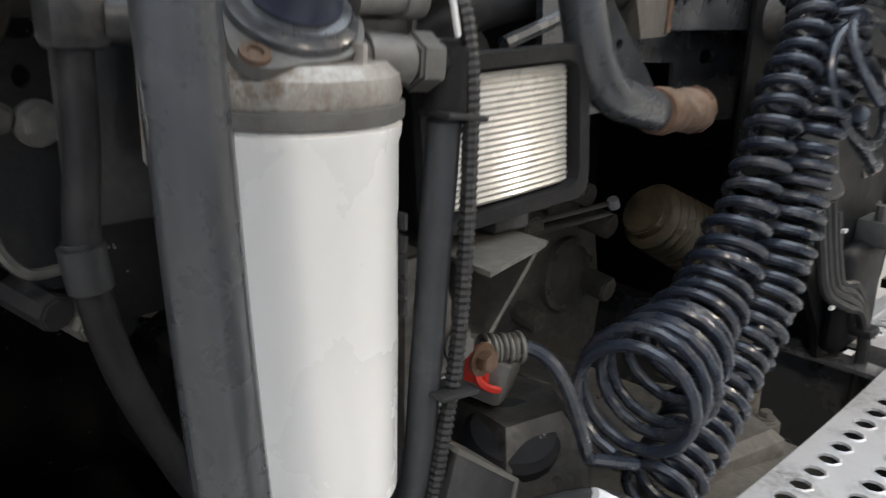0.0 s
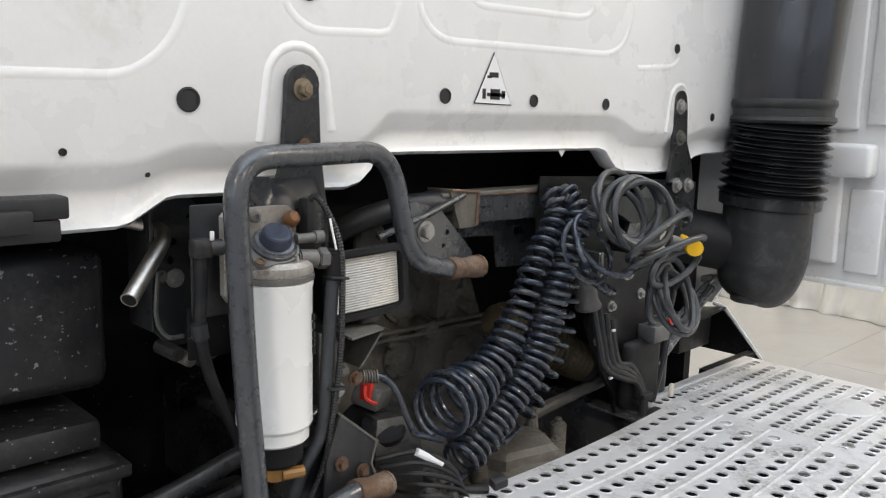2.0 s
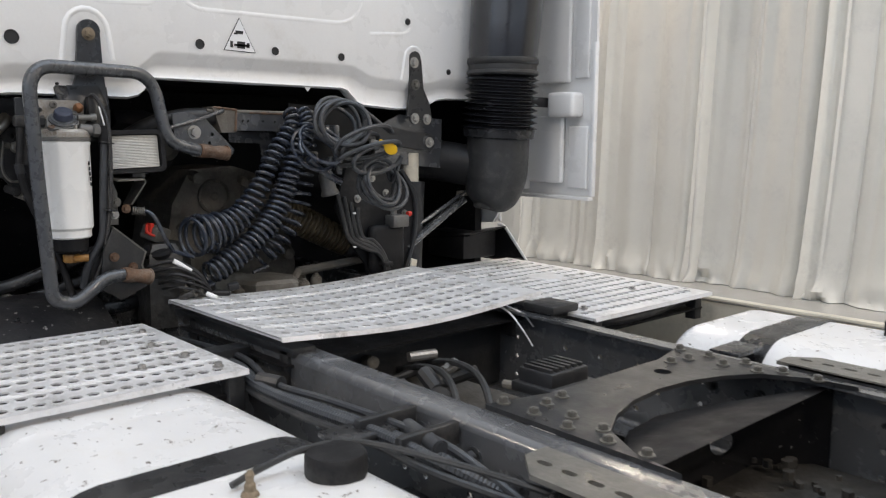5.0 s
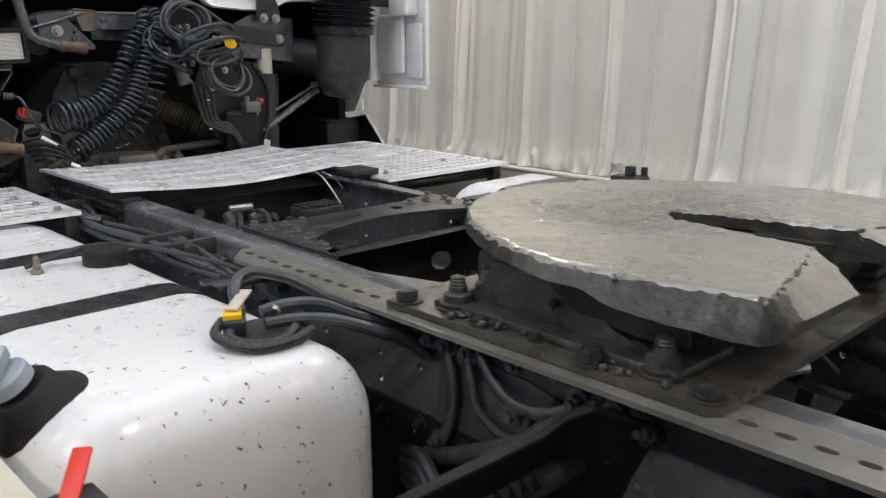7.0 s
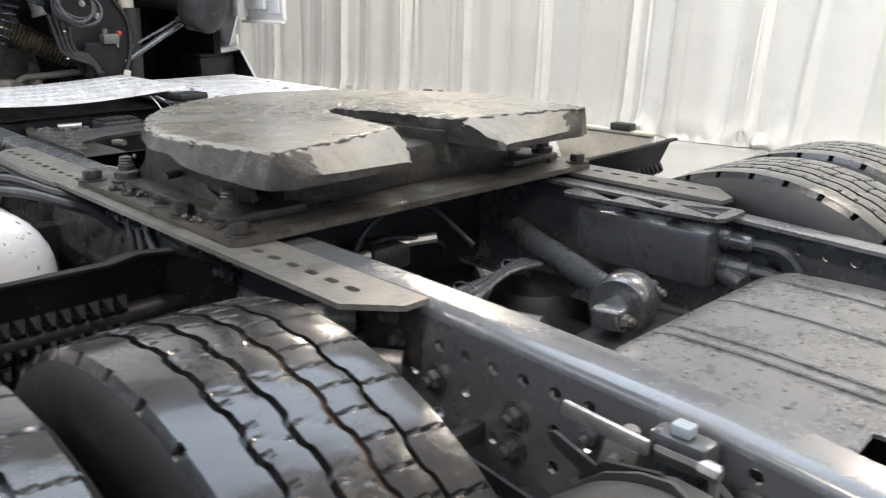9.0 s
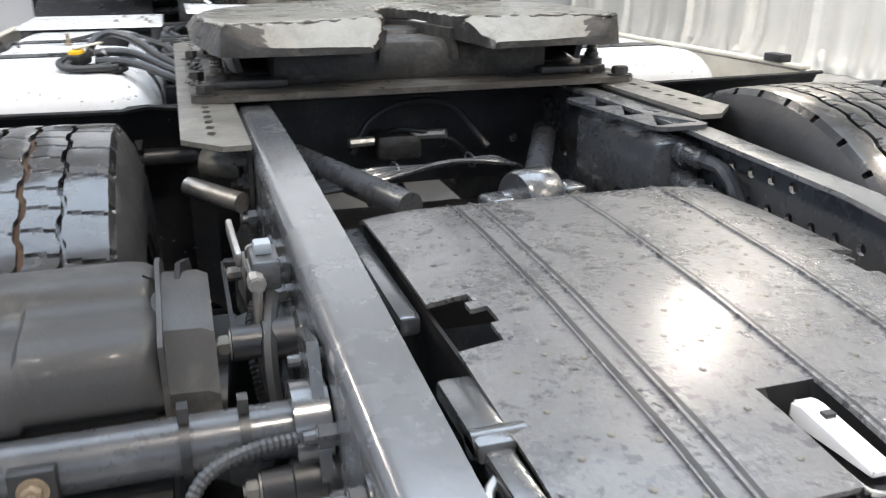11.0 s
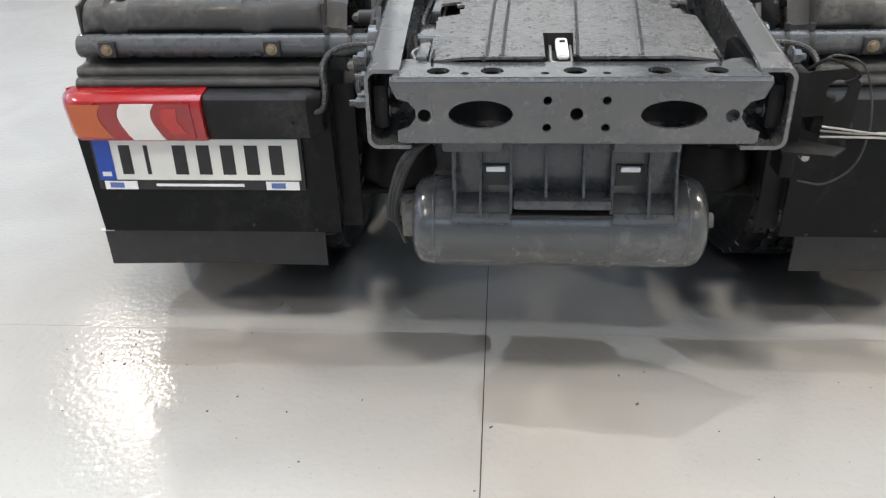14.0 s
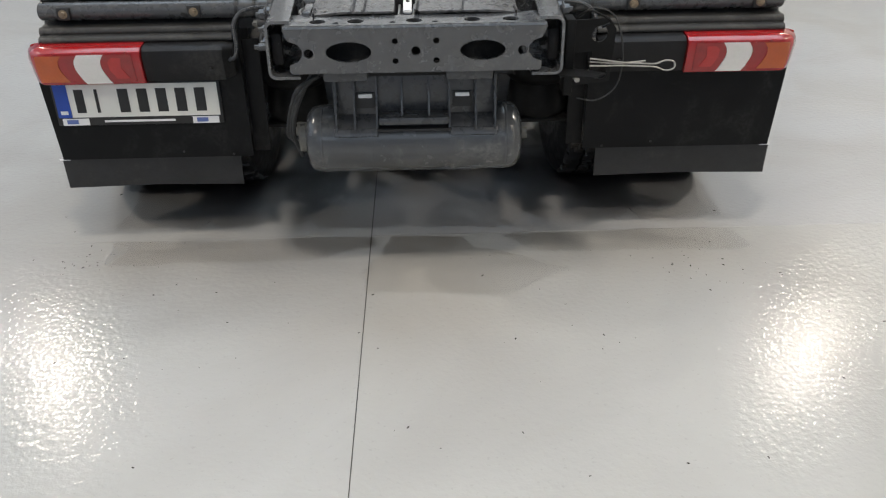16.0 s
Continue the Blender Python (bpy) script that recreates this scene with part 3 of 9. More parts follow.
def puddle(outline, seed):
    """A thin film of water with a slightly ragged edge."""
    p = resample([Vector((x, y, 0)) for x, y in outline + outline[:1]], 0.012)[:-1]
    ring = []
    for v in p:
        d = Vector((v.x * 6, v.y * 6, seed))
        e = 0.030 * noise.noise(d) + 0.012 * noise.noise(d * 3.7)
        f = 0.016 * noise.noise(d + Vector((9, 4, 0))) + 0.008 * noise.noise(d * 4.1 + Vector((3, 7, 0)))
        ring.append((v.x + e, v.y + f))
    cx, cy = sum(x for x, _ in ring) / len(ring), sum(y for _, y in ring) / len(ring)
    bm = bmesh.new()
    top = [bm.verts.new((cx + (x - cx) * 0.996, cy + (y - cy) * 0.996, 0.0016)) for x, y in ring]
    low = [bm.verts.new((x, y, 0.0004)) for x, y in ring]
    bm.faces.new(top)
    n = len(ring)
    for k in range(n):
        bm.faces.new((low[k], low[(k + 1) % n], top[(k + 1) % n], top[k]))
    return bm


hall()
curtains()
# film outlines trace wet patches and tyre shadow edges, darkening both slightly
WET_AND_SHADE = [[(-1.13, 0.54), (-0.83, 0.53), (-0.80, 0.60), (-0.77, 0.53), (-0.45, 0.54), (-0.41, 0.60), (-0.36, 0.50), (0.34, 0.49), (0.40, 0.60), (0.46, 0.53), (0.76, 0.52), (0.79, 0.61), (0.83, 0.52), (1.13, 0.53), (1.15, 2.0), (-1.15, 2.0)],
       [(-1.10, 0.428), (-0.30, 0.428), (-0.16, 0.434), (-0.16, 0.36), (-0.26, 0.33), (-0.40, 0.27), (-1.09, 0.262)],
       [(0.30, 0.43), (1.14, 0.43), (1.17, 0.285), (0.42, 0.29), (0.36, 0.33)],
       [(-0.10, 0.43), (0.16, 0.42), (0.20, 0.32), (0.36, 0.26), (0.50, 0.165), (0.38, 0.08), (0.28, 0.015), (0.05, 0.03), (-0.20, 0.06), (-0.22, 0.18), (-0.14, 0.30)]]
for k, outline in enumerate(WET_AND_SHADE):
    tagged(part("puddle", puddle(outline, 3.7 * k + 1), "water"), "thin water film on the glossy floor, drawn over wet patches and shadow edges", "water", kind="structure")

rnd = random.Random(77)
crumbs = bmesh.new()
for k in range(150):
    cx, cy, spread = ((0.95, 0.18, 0.12), (0.35, 0.0, 0.5), (-0.9, 0.1, 0.5), (0.2, -0.7, 0.9), (-1.15, 0.3, 0.08))[k % 5]
    r = rnd.choice((0.0012, 0.0016, 0.002, 0.0028))
    bmesh.ops.create_icosphere(crumbs, subdivisions=1, radius=r, matrix=pose(cx + rnd.gauss(0, spread), cy + rnd.gauss(0, spread * 0.7), r * 0.35, 0, 0, rnd.uniform(0, 180)) @ Matrix.Diagonal((rnd.uniform(1, 2.6), 1, 0.5, 1)))
tagged(part("floor_crumbs", crumbs, "leather"), "scattered dark crumbs of dirt on the floor", "dirt", kind="stuff")

# ---- the chassis frame ----
frame_thing = thing("chassis_frame", "grey painted steel ladder frame of a tractor truck", "chassis", (0, 0, 0.74))


def rail_bottom(y):
    return lerp_table([(0, 0.722), (0.35, 0.708), (0.6, 0.69), (6, 0.76)], y)


def rail_x(y):
    return lerp_table([(0, 0.410), (0.6, 0.422), (6, 0.422)], y)


def build_rail(s):
    ys = [0.03, 0.3, 0.6, 0.8, 1.0, 1.2, 1.6, 2.0, 3.0, 4.0, 5.2]
    outline = [(y, rail_bottom(y) + 0.0205) for y in ys] + [(y, rail_top(y) - 0.0205) for y in reversed(ys)]
    holes = []
    for k in range(11):
        y = 0.562 + 0.0535 * k
        for z in (0.907, 0.854, 0.801):
            if k in (1, 2, 3) and z > 0.88 or (k + int(z * 1000)) % 7 == 0:
                continue
            holes.append(circle(y, z, 0.010, 8))
    for k in range(24):
        y = 1.5 + 0.107 * k
        for z in (0.90, 0.84, 0.78):
            if (k * 3 + int(z * 100)) % 4:
                holes.append(circle(y + 0.02 * (k % 3), z, 0.008, 8))
    web = plate(outline, holes, 0.008, lambda u, v, w: (s * (rail_x(u) - w), u, v))
    r = part("frame_rail", web, "rail", frame_thing)
    prof = []
    for y in ys:
        t, o = rail_top(y), rail_x(y) - 0.422
        prof.append([(s * (x + o), y, t - d) for x, d in ((0.422, 0.021), (0.4205, 0.0135), (0.4165, 0.007), (0.4105, 0.0025), (0.402, 0), (0.352, 0), (0.352, 0.008), (0.401, 0.008), (0.4075, 0.0105), (0.412, 0.015), (0.414, 0.021))])
    part("top_flange", loft(prof, close_u=True, cap=True), "rail", r)
    prof = []
    for y in ys:
        t, o = rail_bottom(y), rail_x(y) - 0.422
        prof.append([(s * (x + o), y, t + d) for x, d in ((0.422, 0.021), (0.4205, 0.0135), (0.4165, 0.007), (0.4105, 0.0025), (0.402, 0), (0.335, 0), (0.335, 0.008), (0.401, 0.008), (0.4075, 0.0105), (0.412, 0.015), (0.414, 0.021))])
    part("bottom_flange", loft(prof, close_u=True, cap=True), "rail", r)
    # dark pressed insert with nuts inside the open rail end
    insert = part("end_insert", box(min(s * 0.368, s * 0.401), max(s * 0.368, s * 0.401), 0.055, 0.42, 0.752, 0.846, 0.012), "deep", r)
    for y, z in ((0.075, 0.83), (0.075, 0.79), (0.13, 0.77)):
        bolt(insert, (s * 0.368, y, z), (-s, 0, 0), 0.011, 0.012, "black", 0.008)
    # bolt heads on the outside of the web
    for y, z in ((0.10, 0.885), (0.12, 0.80), (0.24, 0.86), (0.30, 0.78), (0.893, 0.853), (0.896, 0.804), (1.05, 0.855), (1.12, 0.90),
                 (1.24, 0.88), (1.30, 0.82), (1.62, 0.92), (1.70, 0.91), (1.78, 0.93), (1.88, 0.92), (2.0, 0.9), (2.62, 0.91), (2.70, 0.92), (2.78, 0.90), (2.72, 0.85), (2.9, 0.92), (3.05, 0.93)):
        bolt(r, (s * rail_x(y), y, z), (s, 0, 0), 0.015, 0.016, "hooppaint", 0.012)
    for y, z in ((0.98, 0.90), (0.93, 0.86), (1.75, 0.9), (2.62, 0.9), (2.75, 0.9), (2.88, 0.9)):
        bolt(r, (s * 0.414, y, z), (-s, 0, 0), 0.011, 0.012, "black", 0.006)
    return r


for side in (-1, 1):
    build_rail(side)

# rear crossmember, a pressed channel with large holes
notch = lambda s: [(s * 0.345, 0.835), (s * 0.322, 0.828), (s * 0.309, 0.812), (s * 0.309, 0.796), (s * 0.322, 0.778), (s * 0.345, 0.770)]
outline = [(-0.345, 0.748), (0.345, 0.748)] + notch(1)[::-1] + [(0.358, 0.866), (-0.358, 0.866)] + notch(-1)
holes = [circle(-0.183, 0.803, 0.062, 26, 0.028), circle(0.183, 0.803, 0.062, 26, 0.028), circle(-0.292, 0.801, 0.013), circle(0.292, 0.801, 0.013), circle(0, 0.804, 0.0125)]
holes += [circle(s * 0.056, z, 0.0085, 10) for s in (-1, 1) for z in (0.831, 0.777)]
cross = part("rear_crossmember", plate(outline, holes, 0.008, lambda u, v, w: (u, w, v)), "greypaint", frame_thing, "pressed grey crossmember with oval and round holes")
top_out = [(-0.352, 0.004), (0.352, 0.004), (0.352, 0.115), (0.338, 0.132), (0.31, 0.125), (0.285, 0.105), (-0.285, 0.105), (-0.31, 0.125), (-0.338, 0.132), (-0.352, 0.115)]
top_holes = [circle(x, 0.045, 0.0225, 18) for x in (-0.266, -0.162, -0.003, 0.156, 0.262)] + [circle(x, 0.028, 0.0085, 10) for x in (-0.214, -0.061, 0.055)]
part("top_flange", plate(top_out, top_holes, 0.008, lambda u, v, w: (u, v, 0.876 - w)), "greypaint", cross)
part("bottom_flange", box(-0.34, 0.34, 0.002, 0.11, 0.744, 0.752), "greypaint", cross)
part("rolled_edge", tube([(-0.356, 0.008, 0.868), (0.356, 0.008, 0.868)], 0.008, 10), "greypaint", cross)

# middle crossmember with an arched edge and rows of bolt heads
front_edge = [(0.352, 2.94), (0.20, 2.905), (-0.20, 2.905), (-0.352, 2.94)]
back = [(-0.352, 2.50), (-0.335, 2.60), (-0.28, 2.69), (-0.2, 2.735), (-0.1, 2.765), (0, 2.775), (0.1, 2.765), (0.2, 2.735), (0.28, 2.69), (0.335, 2.60), (0.352, 2.50)]
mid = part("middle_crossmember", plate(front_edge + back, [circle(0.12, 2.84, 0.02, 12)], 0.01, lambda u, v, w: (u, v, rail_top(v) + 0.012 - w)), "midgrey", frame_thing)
part("cross_web", plate([(-0.4, 0.72), (0.4, 0.72), (0.4, 0.97), (-0.4, 0.97)], [circle(-0.2, 0.84, 0.03), circle(0.2, 0.84, 0.03)] + [circle(x, 0.92, 0.009, 8) for x in (-0.3, -0.1, 0.02, 0.12, 0.3)], 0.008, lambda u, v, w: (u, 2.78 + w - 1.3 * u * u, v)), "deep", mid)
for s in (-1, 1):
    for u, v in ((0.33, 2.58), (0.33, 2.66), (0.29, 2.70), (0.33, 2.75), (0.28, 2.78), (0.32, 2.84), (0.26, 2.86), (0.32, 2.92), (0.2, 2.87)):
        bolt(mid, (s * u, v, rail_top(v) + 0.012), (0, 0, 1), 0.010, 0.010, "mount", 0.004)
part("rear_web", plate([(-0.412, 0.70), (0.412, 0.70), (0.412, 0.945), (-0.412, 0.945)], [circle(x, 0.80, 0.012, 10) for x in (-0.32, -0.12, 0.12, 0.32)], 0.008, lambda u, v, w: (u, 1.76 + w, v)), "black", frame_thing)
part("web_flange", box(-0.41, 0.41, 1.70, 1.768, 0.938, 0.946, 0.002), "black", frame_thing)
# a front crossmember and the closed rear of the engine room stay dark
part("front_crossmember", box(-0.41, 0.41, 3.62, 3.70, 0.74, 0.96, 0.006), "black", frame_thing)
for s in (-1, 1):
    part("gusset", plate([(0.36, 2.2), (0.36, 2.46), (0.28, 2.2)], [], 0.01, lambda u, v, w: (s * u, v, rail_top(v) - 0.004 - w)), "mount", frame_thing)


# perforated mounting strips outside the rails
def mounting_strip(s):
    y0, y1 = 1.062, 2.72
    o = [(y0, 0.424), (y0, 0.47), (y0 + 0.07, 0.535), (y1 - 0.06, 0.535), (y1, 0.48), (y1, 0.424)]
    hs = [slot(1.166 + 0.052 * k, 0.483, 0.030, 0.015, 4) for k in range(30) if not 5.5 < k < 19.5 or k == 6]
    st = part("mounting_strip", plate(o, hs, 0.009, lambda u, v, w: (s * v, u, rail_top(u) + 0.010 - w)), "mount", frame_thing, "slotted steel mounting strip, oily grey")
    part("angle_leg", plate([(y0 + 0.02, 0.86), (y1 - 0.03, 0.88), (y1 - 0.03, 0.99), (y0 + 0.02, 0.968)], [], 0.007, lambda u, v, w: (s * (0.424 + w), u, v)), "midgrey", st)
    for k in range(9):
        y = 1.14 + 0.18 * k
        bolt(st, (s * 0.431, y, rail_top(y) - 0.035), (s, 0, 0), 0.012, 0.014, "mount", 0.008)
    for y in (1.20, 1.36, 1.60, 1.78):
        bolt(st, (s * 0.43, y, rail_top(y) - 0.095), (s, 0, 0), 0.013, 0.014, "black", 0.012)


for side in (-1, 1):
    mounting_strip(side)


# cast spring hanger below the strip, seen over the wheel
def hanger(s):
    h = thing("spring_hanger", "black cast-iron spring hanger bolted to the frame rail", "bracket", (s * 0.45, 1.92, 0.67), "spring hangers")
    def rib(pts, r, flat=1.5):
        part("casting_rib", tube(spline([(s * (0.442 + dx), y, z) for dx, y, z in pts], 6), r * 0.72, 10, flat=flat), "hooppaint", h)

    rib([(0, 2.045, 0.915), (0.006, 2.025, 0.86), (0.008, 2.022, 0.80), (0.006, 2.04, 0.74), (0, 2.07, 0.70)], 0.013)
    rib([(0.004, 1.985, 0.915), (0.012, 1.965, 0.86), (0.012, 1.95, 0.82), (0.010, 1.90, 0.79), (0.006, 1.86, 0.785)], 0.011)
    rib([(0, 1.955, 0.915), (0.010, 1.915, 0.885), (0.014, 1.865, 0.86), (0.012, 1.80, 0.86), (0.006, 1.745, 0.885), (0, 1.72, 0.905)], 0.012)
    rib([(0.004, 2.10, 0.67), (0.012, 2.02, 0.70), (0.016, 1.92, 0.75), (0.012, 1.83, 0.80), (0.006, 1.77, 0.86)], 0.017)
    part("casting_web", plate([(1.76, 0.88), (1.84, 0.90), (1.93, 0.905), (1.97, 0.93), (2.06, 0.93), (2.09, 0.69), (2.0, 0.67), (1.86, 0.75)], [[(1.985, 0.87), (1.975, 0.82), (1.92, 0.80), (1.885, 0.83), (1.93, 0.88)], [(2.02, 0.89), (2.01, 0.89), (2.005, 0.80), (2.02, 0.79)]], 0.012, lambda u, v, w: (s * (0.424 + w), u, v)), "hooppaint", h)
    for y, z, r in ((2.03, 0.925, 0.016), (1.975, 0.925, 0.016), (2.08, 0.925, 0.014), (1.865, 0.838, 0.024), (1.73, 0.905, 0.016), (1.66, 0.905, 0.015), (1.60, 0.90, 0.015), (2.06, 0.72, 0.014)):
        bolt(h, (s * 0.447, y, z), (s, 0, 0), r, 0.016, "hooppaint", 0.012)


for side in (-1, 1):
    hanger(side)

# ---- the fifth wheel coupling ----
fw = thing("fifth_wheel", "greasy grey fifth wheel coupling with a slotted round plate", "coupling", (0, 1.8, 0.98))
bp_out = [(-0.508, 1.475), (-0.49, 1.457), (0.49, 1.457), (0.508, 1.475), (0.508, 2.14), (0.33, 2.15), (0.10, 2.13), (-0.10, 2.13), (-0.33, 2.15), (-0.508, 2.14)]
base_plate = part("mounting_plate", plate(bp_out, [circle(0, 1.86, 0.12, 20)], 0.013, lambda u, v, w: (u, v, rail_top(v) + 0.024 - w)), "oilplate", fw, "oily brown-grey steel mounting plate")
for s in (-1, 1):
    for x, y, r, h, st in ((0.487, 2.105, 0.021, 0.02, 0.0), (0.449, 2.006, 0.021, 0.024, 0.034), (0.36, 2.012, 0.021, 0.024, 0.034), (0.488, 1.679, 0.020, 0.02, 0.0), (0.448, 1.576, 0.023, 0.026, 0.03), (0.479, 1.487, 0.020, 0.018, 0.0), (0.40, 1.82, 0.012, 0.012, 0.0), (0.485, 1.92, 0.012, 0.01, 0.0), (0.47, 1.80, 0.012, 0.01, 0.0)):
        bolt(base_plate, (s * x, y, rail_top(y) + 0.024), (0, 0, 1), r, h, "greasedark", st)
    for x, y in ((0.449, 2.006), (0.36, 2.012), (0.448, 1.576)):
        part("stacked_nut", lathe((s * x, y, rail_top(y) + 0.024), (0, 0, 1), [(0, 0.037), (0.005, 0.037), (0.007, 0.032), (0.011, 0.034), (0.014, 0.034), (0.016, 0.027), (0.030, 0.027), (0.032, 0.024), (0.034, 0.0175), (0.044, 0.0175), (0.046, 0.0135), (0.049, 0.0150), (0.052, 0.0130), (0.055, 0.0145), (0.058, 0.0125), (0.061, 0.0135), (0.064, 0.006)], 20), "greasedark", base_plate)
    # bearing block under each side
    prof = [(1.60, 0.995), (2.05, 1.003), (2.04, 1.02), (1.99, 1.03), (1.955, 1.055), (1.95, 1.105), (1.74, 1.105), (1.725, 1.06), (1.69, 1.03), (1.62, 1.02)]
    part("bearing_block", extrude_profile(prof, s * 0.30, s * 0.425, 0.006), "greasedark", fw)
    part("bearing_foot", box(min(s * 0.30, s * 0.47), max(s * 0.30, s * 0.47), 1.54, 2.05, rail_top(1.8) + 0.022, rail_top(1.8) + 0.04, 0.005), "greasedark", fw)
    rnd = random.Random(5 + s)
    lumps = bmesh.new()
    for k in range(46):
        r = rnd.uniform(0.003, 0.011)
        x, y = s * rnd.uniform(0.42, 0.5), rnd.choice((rnd.uniform(1.60, 1.68), rnd.uniform(1.86, 1.98), rnd.uniform(1.5, 2.1)))
        bmesh.ops.create_icosphere(lumps, subdivisions=1, radius=r, matrix=pose(x, y, rail_top(y) + 0.026 + r * 0.2, rnd.uniform(0, 90), rnd.uniform(0, 90), 0))
    tagged(part("clotted_grease", lumps, "greasedark", fw), kind="stuff")

TOPZ = 1.142


def fw_ramp(x):
    return max(1.434, 1.515 - 0.25 * (abs(x) - 0.10))


def fw_z(y, x=0.10):
    y0 = fw_ramp(x)
    return TOPZ - 0.055 * min(1.0, max(0.0, (y0 - y) / (y0 - 1.415)))


def fw_top_half(y):
    return lerp_table([(1.42, 0.40), (1.435, 0.435), (1.5, 0.446), (1.63, 0.470), (1.77, 0.482), (1.9, 0.448), (2.0, 0.400), (2.08, 0.346), (2.15, 0.282), (2.21, 0.20), (2.25, 0.115), (2.268, 0.028)], y)


def fw_half(y):
    """Half the width of the plate's lower edge, a little outside the top."""
    return fw_top_half(y) + lerp_table([(1.42, 0.004), (1.46, 0.018), (1.6, 0.026), (1.75, 0.020), (1.9, 0.008), (2.3, 0.003)], y)


def fw_slot(y):
    return lerp_table([(1.42, 0.135), (1.48, 0.105), (1.55, 0.083), (1.6, 0.074), (1.75, 0.055), (1.81, 0.042), (1.838, 0.018), (1.845, 0.0)], y)


ys = [1.42, 1.427, 1.435, 1.442] + [1.45 + 0.011 * k for k in range(35)] + [1.832, 1.838, 1.845]
ys2 = [1.845] + [1.856 + 0.011 * k for k in range(36)] + [2.25, 2.257, 2.263, 2.268]
rnd = random.Random(11)


def fw_skin(grid):
    """Upper skin and an edge that drops to the underside, closed below."""
    rows = []
    for row in grid:
        n = len(row)
        rim = (0, n - 1)
        up = []
        for k, (x, y, z) in enumerate(row):
            chip = 0.010 * noise.noise(Vector((x * 2, y * 34, 2))) + 0.006 * noise.noise(Vector((x * 3, y * 90, 7))) if k in rim else 0.0
            worn = max(0.0, 1 - math.hypot(x, y - 1.87) / 0.34)
            torn = 0.009 * worn * (noise.noise(Vector((x * 38, y * 38, 5))) + 0.5 * noise.noise(Vector((x * 85, y * 85, 8))))
            ripple = 0.0016 * noise.noise(Vector((x * 9, y * 9, 1))) + 0.0009 * noise.noise(Vector((x * 50, y * 22, 3)))
            sag = 0.005 + 0.007 * noise.noise(Vector((x, y * 60, 4))) if k in rim else -ripple - torn
            up.append((x + chip * (1 if x > 0 else -1), y + (rnd.uniform(-0.002, 0.002) if k in rim else 0), z - sag))
        lo = []
        for k, (x, y, z) in enumerate(row):
            drop = lerp_table([(1.42, 0.066), (1.50, 0.060), (1.60, 0.050), (1.66, 0.040), (1.70, 0.027), (2.268, 0.023)], y)
            wide = fw_half(y) / fw_top_half(y) if abs(x) > 0.9 * fw_top_half(y) else 1
            lo.append((x * wide, y, min(z - 0.010, TOPZ - drop) - 0.002 * noise.noise(Vector((x * 5, y * 40, 9)))))
        rows.append(up + lo[::-1])
    return loft(rows, close_u=True, cap=True)


bms = []
for s in (-1, 1):
    grid = []
    for y in ys:
        a, b = fw_slot(y), fw_top_half(y)
        grid.append([(s * (a + (b - a) * k / 34), y, fw_z(y, a + (b - a) * k / 34)) for k in range(35)])
    bms.append(fw_skin(grid))
bms.append(fw_skin([[(-fw_top_half(y) + 2 * fw_top_half(y) * k / 72, y, TOPZ) for k in range(73)] for y in ys2]))
disc = join(*bms)
disc.normal_update()
bmesh.ops.recalc_face_normals(disc, faces=disc.faces)
for f in disc.faces:
    c = f.calc_center_median()
    inside = abs(c.x) < fw_top_half(c.y) + 0.002 and f.normal.z > 0.55
    f.material_index = 1 if not inside else 2 if c.y < fw_ramp(c.x) else 0
part("coupling_plate", disc, ["grease", "greasedark", "ramp"], fw, "worn steel coupling plate smeared with grease", angle=32)
# clotted grease hanging on the rim
rim_grease = bmesh.new()
for k in range(150):
    y = rnd.uniform(1.44, 2.262)
    sd = rnd.choice((-1, 1))
    d = rnd.random() ** 1.7
    x, z = sd * (fw_top_half(y) - 0.004 + d * (fw_half(y) - fw_top_half(y) + 0.004)), fw_z(y, 0.43) - 0.002 - 0.034 * d
    if y < 1.83 and rnd.random() < 0.2:
        x, z = sd * (fw_slot(y) + rnd.uniform(-0.004, 0.004)), fw_z(y) - rnd.uniform(0.002, 0.02)
    r = rnd.uniform(0.0015, 0.004)
    bmesh.ops.create_icosphere(rim_grease, subdivisions=1, radius=r, matrix=pose(x, y, z, rnd.uniform(-30, 30), rnd.uniform(-30, 30), rnd.uniform(0, 180)) @ Matrix.Diagonal((1.7, 1.0, 0.5, 1)))
tagged(part("clotted_grease", rim_grease, "greasedark", fw), kind="stuff")
# ragged grease line along the start of the ramps and skirts below the plate
for s in (-1, 1):
    pts = [(s * (0.09 + 0.34 * k / 24), fw_ramp(0.09 + 0.34 * k / 24) + rnd.uniform(-0.006, 0.006), TOPZ - 0.003 + rnd.uniform(-0.003, 0.001)) for k in range(25)]
    part("grease_ridge", tube(pts, lambda u: 0.003 + 0.0018 * math.sin(40 * u), 6), "greasedark", fw)
    skirt = [[(s * (fw_half(y) - 0.045), y, TOPZ - 0.020), (s * (fw_half(y) - 0.06), y, TOPZ - 0.060), (s * (fw_half(y) - 0.075), y, TOPZ - 0.100 + 0.014 * math.sin(y * 11))] for y in [1.56 + 0.04 * k for k in range(11)]]
    part("plate_skirt", shell(loft(skirt), 0.014), "greasedark", fw)
    part("slot_wall", shell(loft([[(s * (fw_slot(y) + 0.002), y, fw_z(y) - 0.03), (s * (fw_slot(y) + 0.012), y, fw_z(y) - 0.10)] for y in ys if y > 1.54]), 0.012), "greasedark", fw)
part("locking_block", join(box(-0.33, 0.33, 1.575, 2.08, 0.992, 1.086, 0.02), box(-0.40, 0.40, 1.74, 1.92, 1.05, 1.092, 0.012)), "greasedark", fw)
